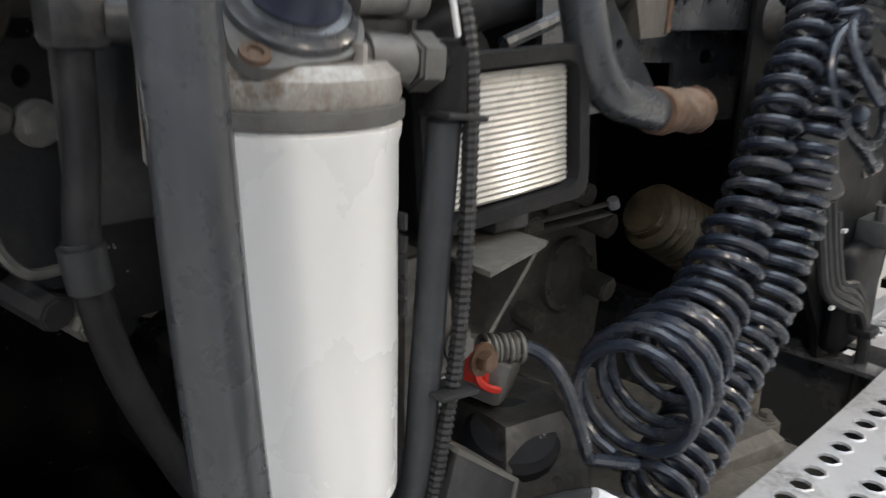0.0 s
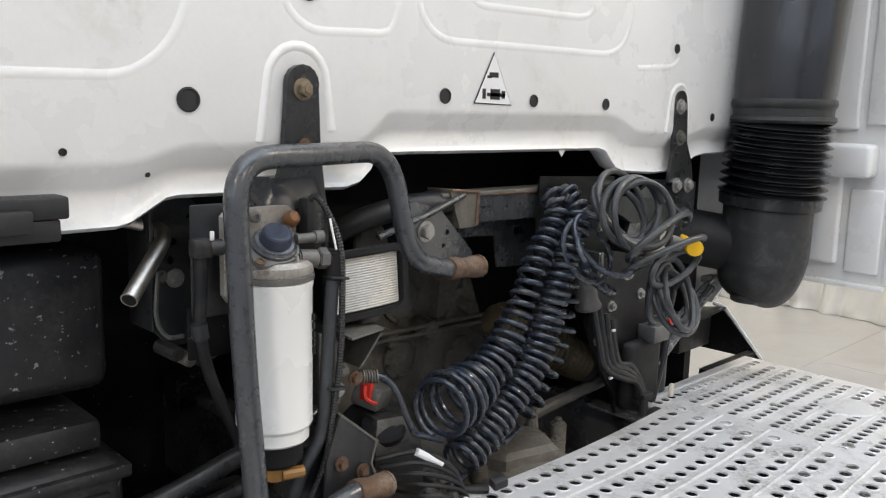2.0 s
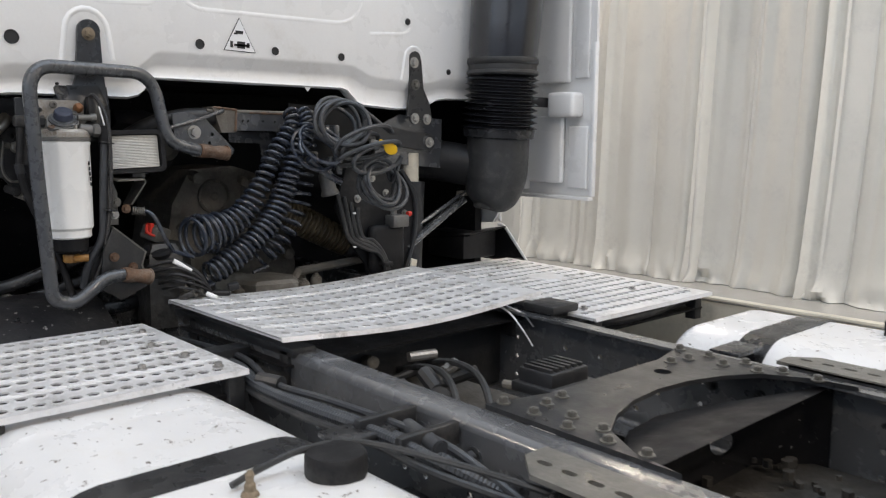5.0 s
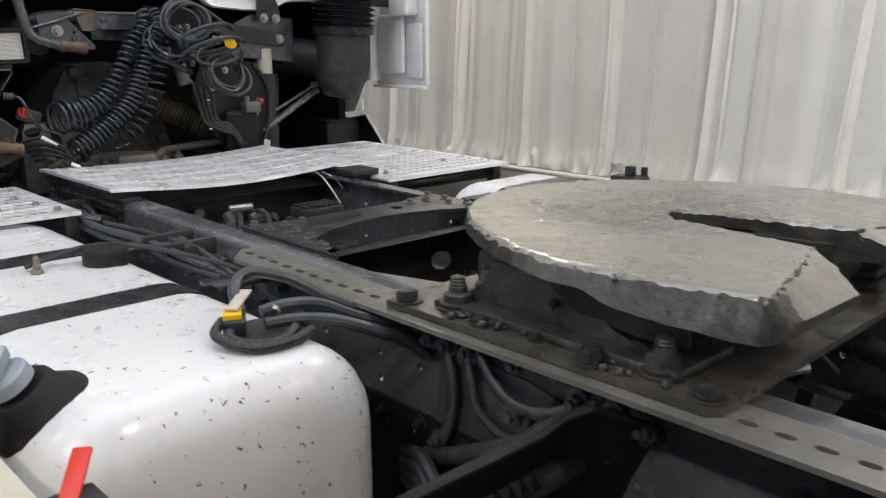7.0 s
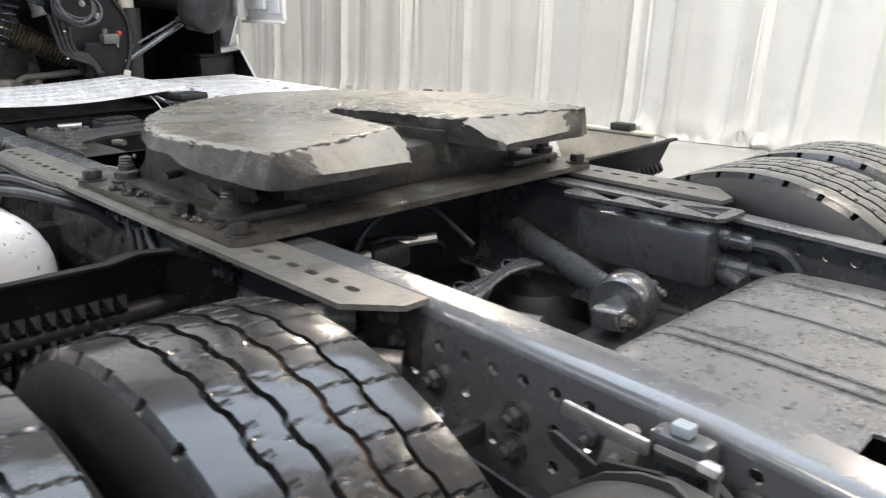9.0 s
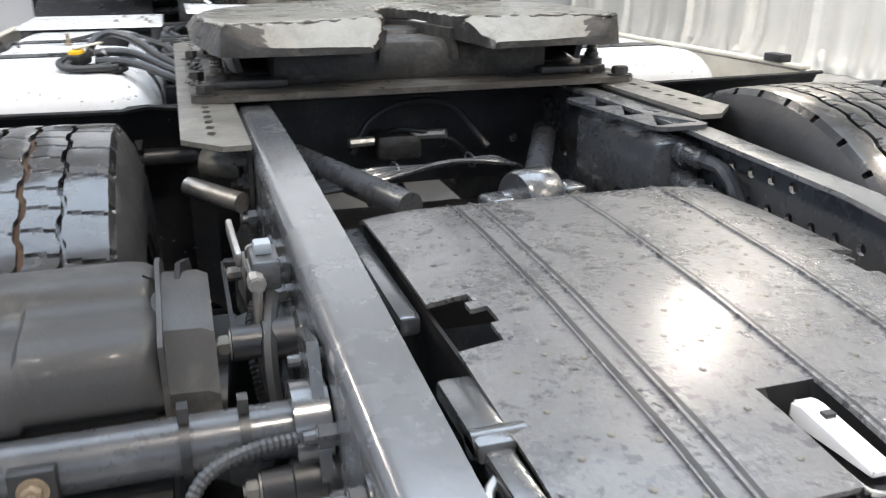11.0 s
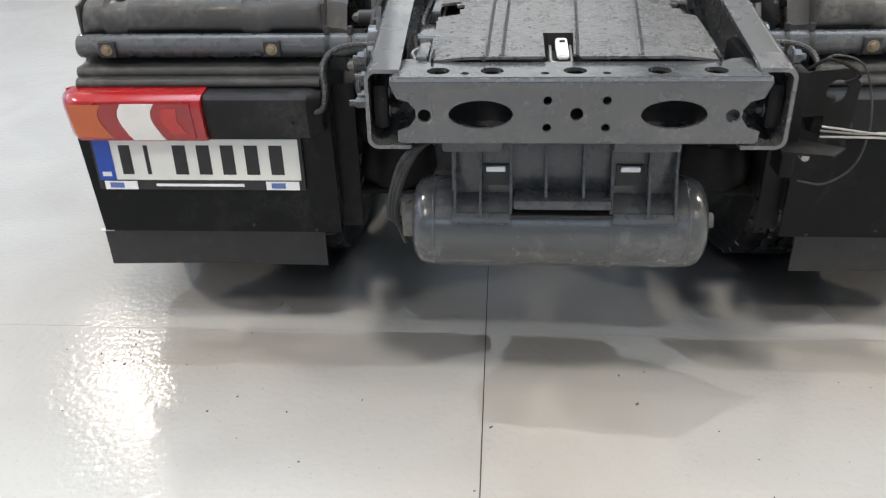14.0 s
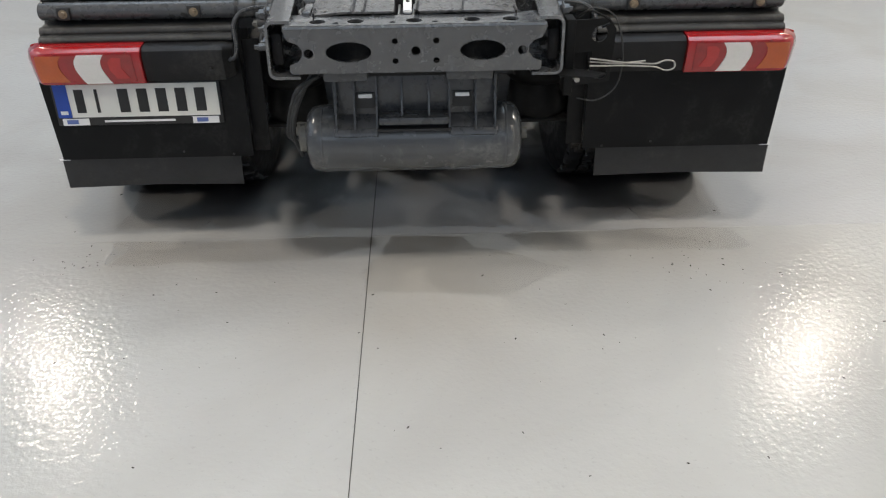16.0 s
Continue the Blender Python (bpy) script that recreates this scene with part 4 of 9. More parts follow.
part("lock_jaw", lathe((0, 1.80, 1.04), (0, 0, 1), [(0, 0.09), (0.04, 0.095), (0.055, 0.085), (0.06, 0.05)], 20), "greasedark", fw)
part("pull_handle", tube(rounded([(-0.1, 1.9, 1.05), (-0.3, 1.86, 1.05), (-0.47, 1.78, 1.055)], 0.05), 0.008, 8), "greasedark", fw)


# ---- wheels ----
def tyre_mesh():
    """Five ribs, zigzag grooves, cross cuts in the fourth rib and the shoulders, a dried mud line in one groove."""
    R, n, step = 0.510, 960, 24
    cuts = [-0.128, -0.0780, -0.0690, -0.0300, -0.0205, 0.0180, 0.0270, 0.0680, 0.0755, 0.128]
    side = [(0.150, 0.30), (0.153, 0.315), (0.157, 0.32), (0.158, 0.345), (0.1605, 0.35), (0.1605, 0.356), (0.160, 0.392), (0.1615, 0.402), (0.1615, 0.408), (0.157, 0.438), (0.148, 0.472), (0.136, 0.494)]
    bm = bmesh.new()
    rings, tags = [], []
    for k in range(n):
        a = 2 * math.pi * k / n
        ca, sa = math.cos(a), math.sin(a)
        prof = [(-x, r) for x, r in side]
        tag = [1] * (len(side) - 1) + [0]
        wave = abs((k % step) - step / 2) / (step / 2)
        zig = 0.0026 * (1 if wave > 0.62 else -1 if wave < 0.38 else (wave - 0.5) * 8)
        notch_o = 0.012 if k % step in (0, 1, 2) else 0.0
        for i, x in enumerate(cuts):
            edge = i in (0, len(cuts) - 1)
            xx = x + (0 if edge else zig)
            if edge and notch_o:
                xx *= 0.87
            prof.append((xx, R - 0.2 * x * x - (notch_o if edge else 0)))
            tag.append(0)
            if i % 2:
                if i == len(cuts) - 1:
                    continue
                w = cuts[i + 1] + zig
                low = 0.008 if i == 5 else 0.014
                prof += [(xx + 0.001, R - 0.2 * x * x - low), (w - 0.001, R - 0.2 * x * x - low)]
                tag += [2 if i == 5 else 0, 0]
                continue
            wide = cuts[i + 1] - x
            for f in (0.04, 0.12, 0.35, 0.65, 0.88, 0.96):
                cut = 0.0
                if i == 6 and k % (step // 2) == int(2 * f):
                    cut = 0.004
                elif i == 8 and k % step == (4 + int(3 * f)) % step:
                    cut = 0.005
                elif i in (2, 4) and k % step == (9 + int(5 * f)) % step:
                    cut = 0.0016 if 0.3 < f < 0.9 else 0.003
                elif i == 2 and f < 0.2 and k % (step // 2) in (3, 4):
                    cut = 0.005
                xr = x + zig * (1 if i else f) + wide * f
                prof.append((xr, R - 0.2 * xr * xr + 0.0010 * math.sin(math.pi * f) - cut))
                tag.append(0)
        prof += [(x, r) for x, r in reversed(side)]
        tag += [1] * len(side)
        rings.append([bm.verts.new((x, r * ca, r * sa)) for x, r in prof])
    m = len(rings[0])
    for k in range(n):
        a, b = rings[k], rings[(k + 1) % n]
        for i in range(m):
            j = (i + 1) % m
            bm.faces.new((a[i], a[j], b[j], b[i])).material_index = tag[i]
    return bm


AXLE_Y, AXLE_Z = 1.062, 0.5095
axle = thing("rear_axle", "rear axle with twin wheels on glossy dressed black tyres", "axle", (0, AXLE_Y, AXLE_Z))
wheel = part("wheel", tyre_mesh(), ["tyre", "wall_rubber", "mud"], None, "shiny wet black ribbed tyre", angle=28)
wheel.parent = axle
rim = part("rim", lathe((-0.14, 0, 0), (1, 0, 0), [(0, 0.29), (0.0, 0.306), (0.02, 0.306), (0.04, 0.285), (0.14, 0.275), (0.24, 0.285), (0.26, 0.306), (0.28, 0.306), (0.28, 0.29), (0.16, 0.26), (0.15, 0.14), (0.13, 0.14), (0.12, 0.26)], 40), "greypaint")
hub = part("hub", lathe((0.0, 0, 0), (1, 0, 0), [(-0.06, 0.13), (0.06, 0.135), (0.09, 0.11), (0.1, 0.06)], 24), "black")
for k, (x, turn) in enumerate(((-0.761, 0), (-1.108, 33), (0.69, 71), (1.032, 12))):
    m = pose(x, 0, 0, turn, 0, 0)
    if k == 0:
        wheel.matrix_basis, rim.parent, hub.parent = m, wheel, wheel
    else:
        w = same("wheel", wheel, axle, m)
        w["label"] = "shiny wet black ribbed tyre"
        same("rim", rim, w, Matrix.Identity(4))
        same("hub", hub, w, Matrix.Identity(4))
# black slab added to hide the lit floor between the rails
part("axle_bridge", box(-0.33, 0.33, 1.12, 1.72, 0.60, 0.66, 0.02), "black", axle)
part("axle_tube", cyl((-0.62, AXLE_Y, AXLE_Z), (0.62, AXLE_Y, AXLE_Z), 0.075, seg=20), "black", axle)
part("differential", lathe((0, AXLE_Y - 0.18, AXLE_Z + 0.02), (0, 1, 0), [(0, 0.05), (0.03, 0.14), (0.1, 0.2), (0.2, 0.21), (0.3, 0.15), (0.42, 0.09), (0.5, 0.07)], 28), "black", axle)
for s in (-1, 1):
    part("air_spring", lathe((s * 0.33, AXLE_Y + 0.42, 0.42), (0, 0, 1), [(0, 0.09), (0.06, 0.11), (0.1, 0.125), (0.24, 0.125), (0.29, 0.1), (0.3, 0.06)], 24), "rubber", axle)
    part("spring_beam", box(min(s * 0.28, s * 0.38), max(s * 0.28, s * 0.38), AXLE_Y - 0.45, AXLE_Y + 0.55, 0.36, 0.43, 0.012), "black", axle)
    part("rear_bellows", lathe((s * 0.43, AXLE_Y - 0.42, 0.40), (0, 0, 1), [(0, 0.02), (0.0, 0.10), (0.03, 0.108), (0.12, 0.098), (0.14, 0.118), (0.17, 0.128), (0.24, 0.128), (0.275, 0.112), (0.285, 0.06), (0.30, 0.06), (0.30, 0.02)], 28), "flap", axle, "black rubber air spring bellows")
    part("bellows_plate", box(s * 0.43 - 0.10, s * 0.43 + 0.10, AXLE_Y - 0.52, AXLE_Y - 0.32, 0.385, 0.401, 0.006), "flap", axle)
    # chamber and shock absorber are unseen, added to block light under the frame
    part("brake_chamber", lathe((s * 0.45, AXLE_Y - 0.30, AXLE_Z + 0.02), (0, 1, 0), [(-0.10, 0.03), (-0.10, 0.066), (-0.085, 0.078), (-0.02, 0.078), (-0.015, 0.088), (0.0, 0.088), (0.005, 0.074), (0.10, 0.074), (0.12, 0.05), (0.13, 0.02)], 24), "black", axle)
    part("shock_absorber", join(cyl((s * 0.50, AXLE_Y - 0.12, 0.38), (s * 0.47, AXLE_Y - 0.20, 0.62), 0.032, seg=14), cyl((s * 0.47, AXLE_Y - 0.20, 0.60), (s * 0.455, AXLE_Y - 0.24, 0.76), 0.040, seg=14)), "black", axle)
    part("brake_drum", cyl((s * 0.56, AXLE_Y, AXLE_Z), (s * 0.66, AXLE_Y, AXLE_Z), 0.2, seg=30, bev=0.01), "black", axle)

# V-shaped torque rods with their joint
rods = thing("torque_rod", "grey steel torque rods meeting over the rear axle", "rod", (0.03, 1.1, 0.82))
part("rod", cyl((0.34, 1.60, 0.845), (0.092, 1.09, 0.842), 0.030, 0.026, 18), "hooppaint", rods)
part("rod", cyl((-0.30, 1.52, 0.845), (-0.155, 1.07, 0.845), 0.030, 0.026, 18), "hooppaint", rods)
for x, y in ((0.075, 1.06),):
    ax = Vector((1, 0.25 if x > 0 else -0.2, 0)).normalized()
    c = Vector((x, y, 0.84))
    ring = lathe(c - ax * 0.035, ax, [(-0.004, 0.034), (-0.004, 0.054), (0.004, 0.059), (0.066, 0.059), (0.074, 0.054), (0.074, 0.034)], 32)
    part("joint_ring", ring, "greypaint", rods)
    part("joint_pin", cyl(c - ax * 0.075, c + ax * 0.075, 0.026, seg=16, bev=0.003), "greypaint", rods)
    for s in (-1, 1):
        part("clamp", turned(box(-0.024, 0.024, -0.034, 0.026, -0.021, 0.021, 0.008, 3), Matrix.Translation(c + ax * s * 0.082) @ pose(0, 0, 0, 0, 0, 14 if x > 0 else -11)), "greypaint", rods)
        bolt(rods, c + ax * s * 0.085 + Vector((0, -0.03, 0)), (0, -1, 0.25), 0.013, 0.016, "mount", 0.012)
part("axle_bracket", box(-0.2, 0.2, 0.97, 1.1, 0.72, 0.8, 0.02), "black", rods)

# driveshaft and lines between the rails
lines = thing("brake_lines", "bundled black and grey hoses over the axle", "hoses", (0, 1.5, 0.8))
for k in range(5):
    o = 0.012 * k
    part("hose", tube(spline([(-0.34, 1.35 + o, 0.80), (-0.2, 1.24 + o, 0.845 + o * 0.3), (-0.02, 1.27 + o, 0.87 - o * 0.4), (0.12, 1.30 + o, 0.85), (0.22, 1.42, 0.80 - o)], 6), 0.0055, 7), "cable" if k % 2 else "greypaint", lines)
for t in ((-0.13, 1.255), (0.04, 1.285)):
    part("cable_tie", tube([(t[0], t[1] + 0.022 + 0.033 * math.cos(0.35 * j), 0.862 + 0.013 * math.sin(0.35 * j)) for j in range(19)], 0.0022, 6), "greypaint", lines)
part("brake_hose", tube(spline([(-0.15, 1.62, 0.82), (-0.1, 1.62, 0.90), (0.0, 1.63, 0.935), (0.10, 1.62, 0.92), (0.17, 1.55, 0.83)], 8), 0.008, 8), "rubber", lines)
part("brake_hose", tube(spline([(-0.10, 1.68, 0.84), (-0.02, 1.62, 0.87), (0.08, 1.58, 0.85), (0.14, 1.62, 0.80)], 8), 0.007, 8), "rubber", lines)
part("valve_block", box(-0.09, 0.02, 1.6, 1.7, 0.80, 0.86, 0.01), "greasedark", lines)
part("fitting", cyl((0.0, 1.62, 0.855), (0.07, 1.57, 0.865), 0.012, seg=8), "zinc", lines)
part("fitting", cyl((-0.10, 1.61, 0.85), (-0.16, 1.60, 0.85), 0.012, seg=8), "zinc", lines)
part("driveshaft", cyl((0.0, 1.3, 0.56), (0.02, 3.8, 0.78), 0.06, seg=20), "black", axle)
for k in range(7):
    part("harness", tube(spline([(0.30 - 0.018 * k, 1.9, 0.80 + 0.012 * (k % 3)), (0.22 - 0.014 * k, 2.2, 0.83), (0.05 - 0.02 * k, 2.45, 0.83 + 0.01 * (k % 2)), (-0.16, 2.62 + 0.01 * k, 0.82)], 6), 0.007, 6), "cable" if k % 3 else "coil", lines)
for a, b in (((-0.05, 2.20, 0.86), (-0.22, 2.40, 0.86)), ((0.33, 2.1, 0.88), (0.24, 2.36, 0.93))):
    part("pipe", cyl(a, b, 0.007, seg=8), "greypaint", lines)
rnd = random.Random(8)
junk = bmesh.new()
for k in range(60):
    x, y = rnd.uniform(-0.34, 0.3), rnd.uniform(2.3, 2.7)
    r = rnd.uniform(0.008, 0.02)
    junk = join(junk, turned(cyl((0, 0, 0), (0, 0, r), r * 0.7, seg=6), pose(x, y, 0.79 + rnd.uniform(0, 0.02))))
tagged(part("pipe_manifold", junk, "leather", lines), kind="stuff")
part("tray", box(-0.38, 0.38, 2.2, 2.74, 0.765, 0.785, 0.004), "leather", lines)


# ---- rear of the chassis: cover, air tank, boxes ----
cov = thing("battery_cover", "damp dark grey plastic cover with ribs and small bumps", "cover", (0, 0.46, 0.87))


def cover_z(x, y):
    return lerp_table([(0.09, 0.884), (0.2, 0.897), (0.45, 0.912), (0.7, 0.916), (0.84, 0.912), (0.87, 0.90)], y) - 0.35 * max(0, abs(x) - 0.20) ** 1.5


rows = []
for j in range(41):
    y = 0.108 + 0.762 * j / 40
    row = []
    for i in range(61):
        x = -0.29 + 0.58 * i / 60
        z = cover_z(x, y)
        if -0.052 < x < 0.006 and y < 0.232:
            z -= 0.052
        row.append((x, y, z))
    rows.append(row)
top = loft(rows)
for f in list(top.faces):
    c = f.calc_center_median()
    if 0.385 < c.y < 0.515 and (c.x < -0.237 - 0.012 * math.sin(c.y * 240) or c.x > 0.252 + 0.012 * math.sin(c.y * 240)):
        top.faces.remove(f)
bmesh.ops.delete(top, geom=[v for v in top.verts if not v.link_faces], context="VERTS")
# faces of the latch recess are coloured black in place of its shade
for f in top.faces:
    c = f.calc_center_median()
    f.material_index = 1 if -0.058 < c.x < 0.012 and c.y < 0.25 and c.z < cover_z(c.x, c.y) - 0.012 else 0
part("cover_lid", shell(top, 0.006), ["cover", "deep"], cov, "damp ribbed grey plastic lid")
for b in ((-0.285, -0.28, 0.1, 0.86, 0.70, 0.885), (0.28, 0.285, 0.1, 0.86, 0.70, 0.885), (-0.28, 0.28, 0.112, 0.118, 0.70, 0.874), (-0.28, 0.28, 0.855, 0.861, 0.70, 0.895)):
    part("cover_side", box(*b), "plastic", cov)
# narrow raised strips along the lid, each beside a black strip drawn as groove shade
for x0, x1, w in ((-0.179, -0.156, 0.0015), (-0.148, -0.119, 0.0025), (0.0, 0.043, 0.003), (0.127, 0.195, 0.003)):
    line = [Vector((x0 + (x1 - x0) * k / 20, 0.112 + 0.743 * k / 20, 0)) for k in range(21)]
    for off, hgt, wid, mat in ((0.0, 0.0032, w, "cover"), (0.0062, 0.0009, 0.0042, "ink")):
        part("rib" if mat == "cover" else "groove", loft([[(p.x + off + dx, p.y, cover_z(p.x, p.y) + dz) for dx, dz in ((-wid, -0.002), (-wid * 0.7, hgt), (wid * 0.7, hgt), (wid, -0.002))] for p in line], True, True), mat, cov)
stud = None
for i, x in enumerate((-0.252, -0.217, -0.183, -0.085, -0.055, -0.022, 0.075, 0.105, 0.135, 0.165, 0.225, 0.255)):
    for j in range(11):
        y = 0.13 + 0.068 * j + 0.018 * (i % 2)
        if (-0.075 < x < 0.025 and y < 0.29) or (abs(x) > 0.22 and 0.37 < y < 0.53):
            continue
        b = lathe((x, y, cover_z(x, y) - 0.002), (0, 0, 1), [(0, 0.0038), (0.003, 0.0034), (0.0040, 0.002)], 8)
        if stud is None:
            stud = part("stud", b, "mount", cov)
            first = Vector((x, y, cover_z(x, y)))
        else:
            b.free()
            same("stud", stud, cov, Matrix.Translation(Vector((x, y, cover_z(x, y))) - first))
handle = join(extrude_profile([(0.125, 0.884), (0.212, 0.896), (0.226, 0.892), (0.226, 0.876), (0.21, 0.874), (0.125, 0.874)], -0.033, -0.009, 0.003))
# black sheet on the recess floor, shade put into the colour
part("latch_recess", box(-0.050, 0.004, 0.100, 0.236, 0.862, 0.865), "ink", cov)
part("lid_latch", handle, "printwhite", cov, "white plastic latch")
part("latch_hole", box(-0.026, -0.015, 0.188, 0.196, 0.892, 0.8968), "ink", cov)
part("latch_spring", tube(rounded([(-0.044, 0.215, 0.878), (-0.046, 0.11, 0.872), (-0.004, 0.105, 0.872), (-0.002, 0.215, 0.878)], 0.015), 0.0035, 6), "zinc", cov)
for y0, y1 in ((0.12, 0.36), (0.52, 0.86)):
    part("edge_strip", box(-0.318, -0.292, y0, y1, 0.86, 0.885, 0.005), "greypaint", cov)
part("edge_catch", box(-0.325, -0.288, 0.24, 0.36, 0.872, 0.893, 0.006), "greypaint", cov)
part("edge_hinge", cyl((-0.325, 0.26, 0.882), (-0.275, 0.26, 0.882), 0.013, seg=12), "greypaint", cov)
part("support_arm", tube(rounded([(-0.3, 0.2, 0.80), (-0.34, 0.5, 0.86), (-0.33, 0.95, 0.86)], 0.05), 0.011, 8), "blacksatin", cov)
part("lever", tube(rounded([(-0.31, 0.12, 0.86), (-0.335, 0.2, 0.87), (-0.30, 0.235, 0.875)], 0.02), 0.005, 6), "zinc", cov)
for k in range(4):
    part("hose", tube(spline([(-0.345, 0.16 + 0.1 * k, 0.80), (-0.33, 0.25 + 0.12 * k, 0.85), (-0.35, 0.45 + 0.1 * k, 0.84 - 0.02 * k), (-0.33, 0.75, 0.80)], 6), 0.007, 7), "rubber", cov)

air = thing("air_box", "grey steel box hung on the inside of the frame rail", "box", (0.34, 1.2, 0.8))
part("box_body", box(0.302, 0.405, 1.03, 1.36, 0.80, 0.920, 0.012), "hooppaint", air)
o = [(0.305, 1.0), (0.385, 1.0), (0.398, 1.012), (0.40, 1.03), (0.40, 1.37), (0.385, 1.40), (0.305, 1.40), (0.290, 1.388), (0.286, 1.37), (0.286, 1.03), (0.290, 1.012)]
hs = [[(0.298, 1.022 + 0.12 * k), (0.388, 1.032 + 0.12 * k), (0.352, 1.130 + 0.12 * k)] for k in range(3)]
part("lid_rack", plate(o, hs, 0.008, lambda u, v, w: (u, v, 0.952 - w - 0.02 * (v - 1.2))), "hooppaint", air)
for z in (0.90, 0.845):
    part("plug", lathe((0.36, 1.04, z), (0, -1, 0), [(0, 0.016), (0.012, 0.024), (0.03, 0.024), (0.032, 0.019), (0.075, 0.019), (0.08, 0.012)], 14), "greypaint", air)
    part("plug_cable", tube(spline([(0.36, 0.96, z), (0.362, 0.90, z - 0.005), (0.37, 0.86, z - 0.05), (0.38, 0.84, z - 0.1)], 6), 0.012, 8, 0.002), "cable", air)
part("rear_fitting", cyl((0.36, 1.03, 0.83), (0.33, 0.96, 0.82), 0.02, seg=12), "greypaint", air)

air.location = Vector(air.location) + Vector((0.0, -0.01, 0.018))
drum = thing("air_tank", "grey painted cylindrical air tank slung below the frame", "tank", (0, 0.2, 0.385))
TANK_R, TANK_Y, TANK_Z = 0.1045, 0.205, 0.476
part("tank_shell", lathe((-0.347, TANK_Y, TANK_Z), (1, 0, 0), [(0, 0.02), (0.003, 0.056), (0.009, 0.080), (0.020, 0.095), (0.036, 0.1025), (0.050, TANK_R), (0.618, TANK_R), (0.632, 0.1025), (0.648, 0.095), (0.659, 0.080), (0.665, 0.056), (0.668, 0.02)], 64), "tankgrey", drum)
for x in (-0.295, 0.263):
    part("weld_seam", lathe((x, TANK_Y, TANK_Z), (1, 0, 0), [(0, TANK_R - 0.0005), (0.002, TANK_R + 0.001), (0.006, TANK_R + 0.001), (0.008, TANK_R - 0.0005)], 64), "tankgrey", drum)
for x, w in ((-0.166, 0.030), (0.094, 0.024)):
    part("strap", lathe((x, TANK_Y, TANK_Z), (1, 0, 0), [(0, TANK_R - 0.001), (0.0005, TANK_R + 0.0018), (w - 0.0005, TANK_R + 0.0018), (w, TANK_R - 0.001)], 64), "tankgrey", drum, "flat steel strap round the tank")


def tank_saddle():
    """Moulded saddle: back wall, tapering ribs, two feet that follow the tank and a bar between them."""
    body = part("saddle", box(-0.252, 0.240, 0.150, 0.190, 0.545, 0.718, 0.008), "hooppaint", drum, "dark grey ribbed moulded saddle")
    for x0, x1 in ((-0.250, -0.120), (0.098, 0.238)):
        rows = []
        for x in (x0, x1):
            angles = [radians(-10 + 72 * k / 10) for k in range(11)]
            rows.append([(x, TANK_Y - (TANK_R + 0.006) * math.sin(a), TANK_Z + (TANK_R + 0.006) * math.cos(a)) for a in angles])
        part("foot", shell(loft(rows), 0.005), "hooppaint", body)
        a = radians(62)
        c = pose((x0 + x1) / 2, TANK_Y - (TANK_R + 0.008) * math.sin(a), TANK_Z + (TANK_R + 0.008) * math.cos(a), 62 - 90, 0, 0)
        part("foot_lip", turned(box(-(x1 - x0) / 2, (x1 - x0) / 2, -0.005, 0.006, -0.013, 0.013, 0.003), c), "hooppaint", body)
        part("hanger", box(x0 - 0.015, x1 - 0.018, 0.06, 0.185, 0.700, 0.742, 0.008), "hooppaint", body)
    part("bar", box(-0.116, 0.094, 0.088, 0.160, 0.556, 0.580, 0.008), "hooppaint", body)
    # black strip painted for the dark slot under the bar
    part("slot_lip", box(-0.122, 0.100, 0.096, 0.150, 0.534, 0.542, 0.003), "ink", body)
    for x in (-0.242, -0.187, -0.121, -0.046, 0.034, 0.095, 0.174, 0.231):
        foot = 0.556 if -0.12 < x < 0.09 else 0.530
        part("rib", plate([(0.102, foot), (0.106, foot + 0.035), (0.134, 0.640), (0.138, 0.715), (0.160, 0.715), (0.160, foot)], [], 0.006, lambda u, v, w: (x + w - 0.003, u, v)), "hooppaint", body)
    for x in (-0.154, 0.134):
        part("hook_window", box(x - 0.028, x + 0.028, 0.1445, 0.1495, 0.592, 0.640), "ink", body)
        part("hook", box(x - 0.021, x + 0.021, 0.136, 0.1445, 0.626, 0.638, 0.002), "printwhite", body, "pale metal tab")


tank_saddle()
part("end_fitting", join(cyl((-0.345, 0.205, 0.482), (-0.361, 0.205, 0.482), 0.045, seg=16), cyl((-0.362, 0.2, 0.44), (-0.362, 0.2, 0.53), 0.012, seg=8)), "mount", drum)
for k in range(3):
    part("air_line", tube(spline([(-0.364, 0.2, 0.42 + 0.03 * k), (-0.384 - 0.008 * k, 0.19, 0.50), (-0.36, 0.17, 0.60 + 0.02 * k), (-0.31 + 0.015 * k, 0.2, 0.69), (-0.29, 0.28, 0.74)], 6), 0.007, 7), "rubber", drum)
part("end_fitting", cyl((0.319, 0.205, 0.480), (0.338, 0.205, 0.480), 0.018, seg=10), "mount", drum)


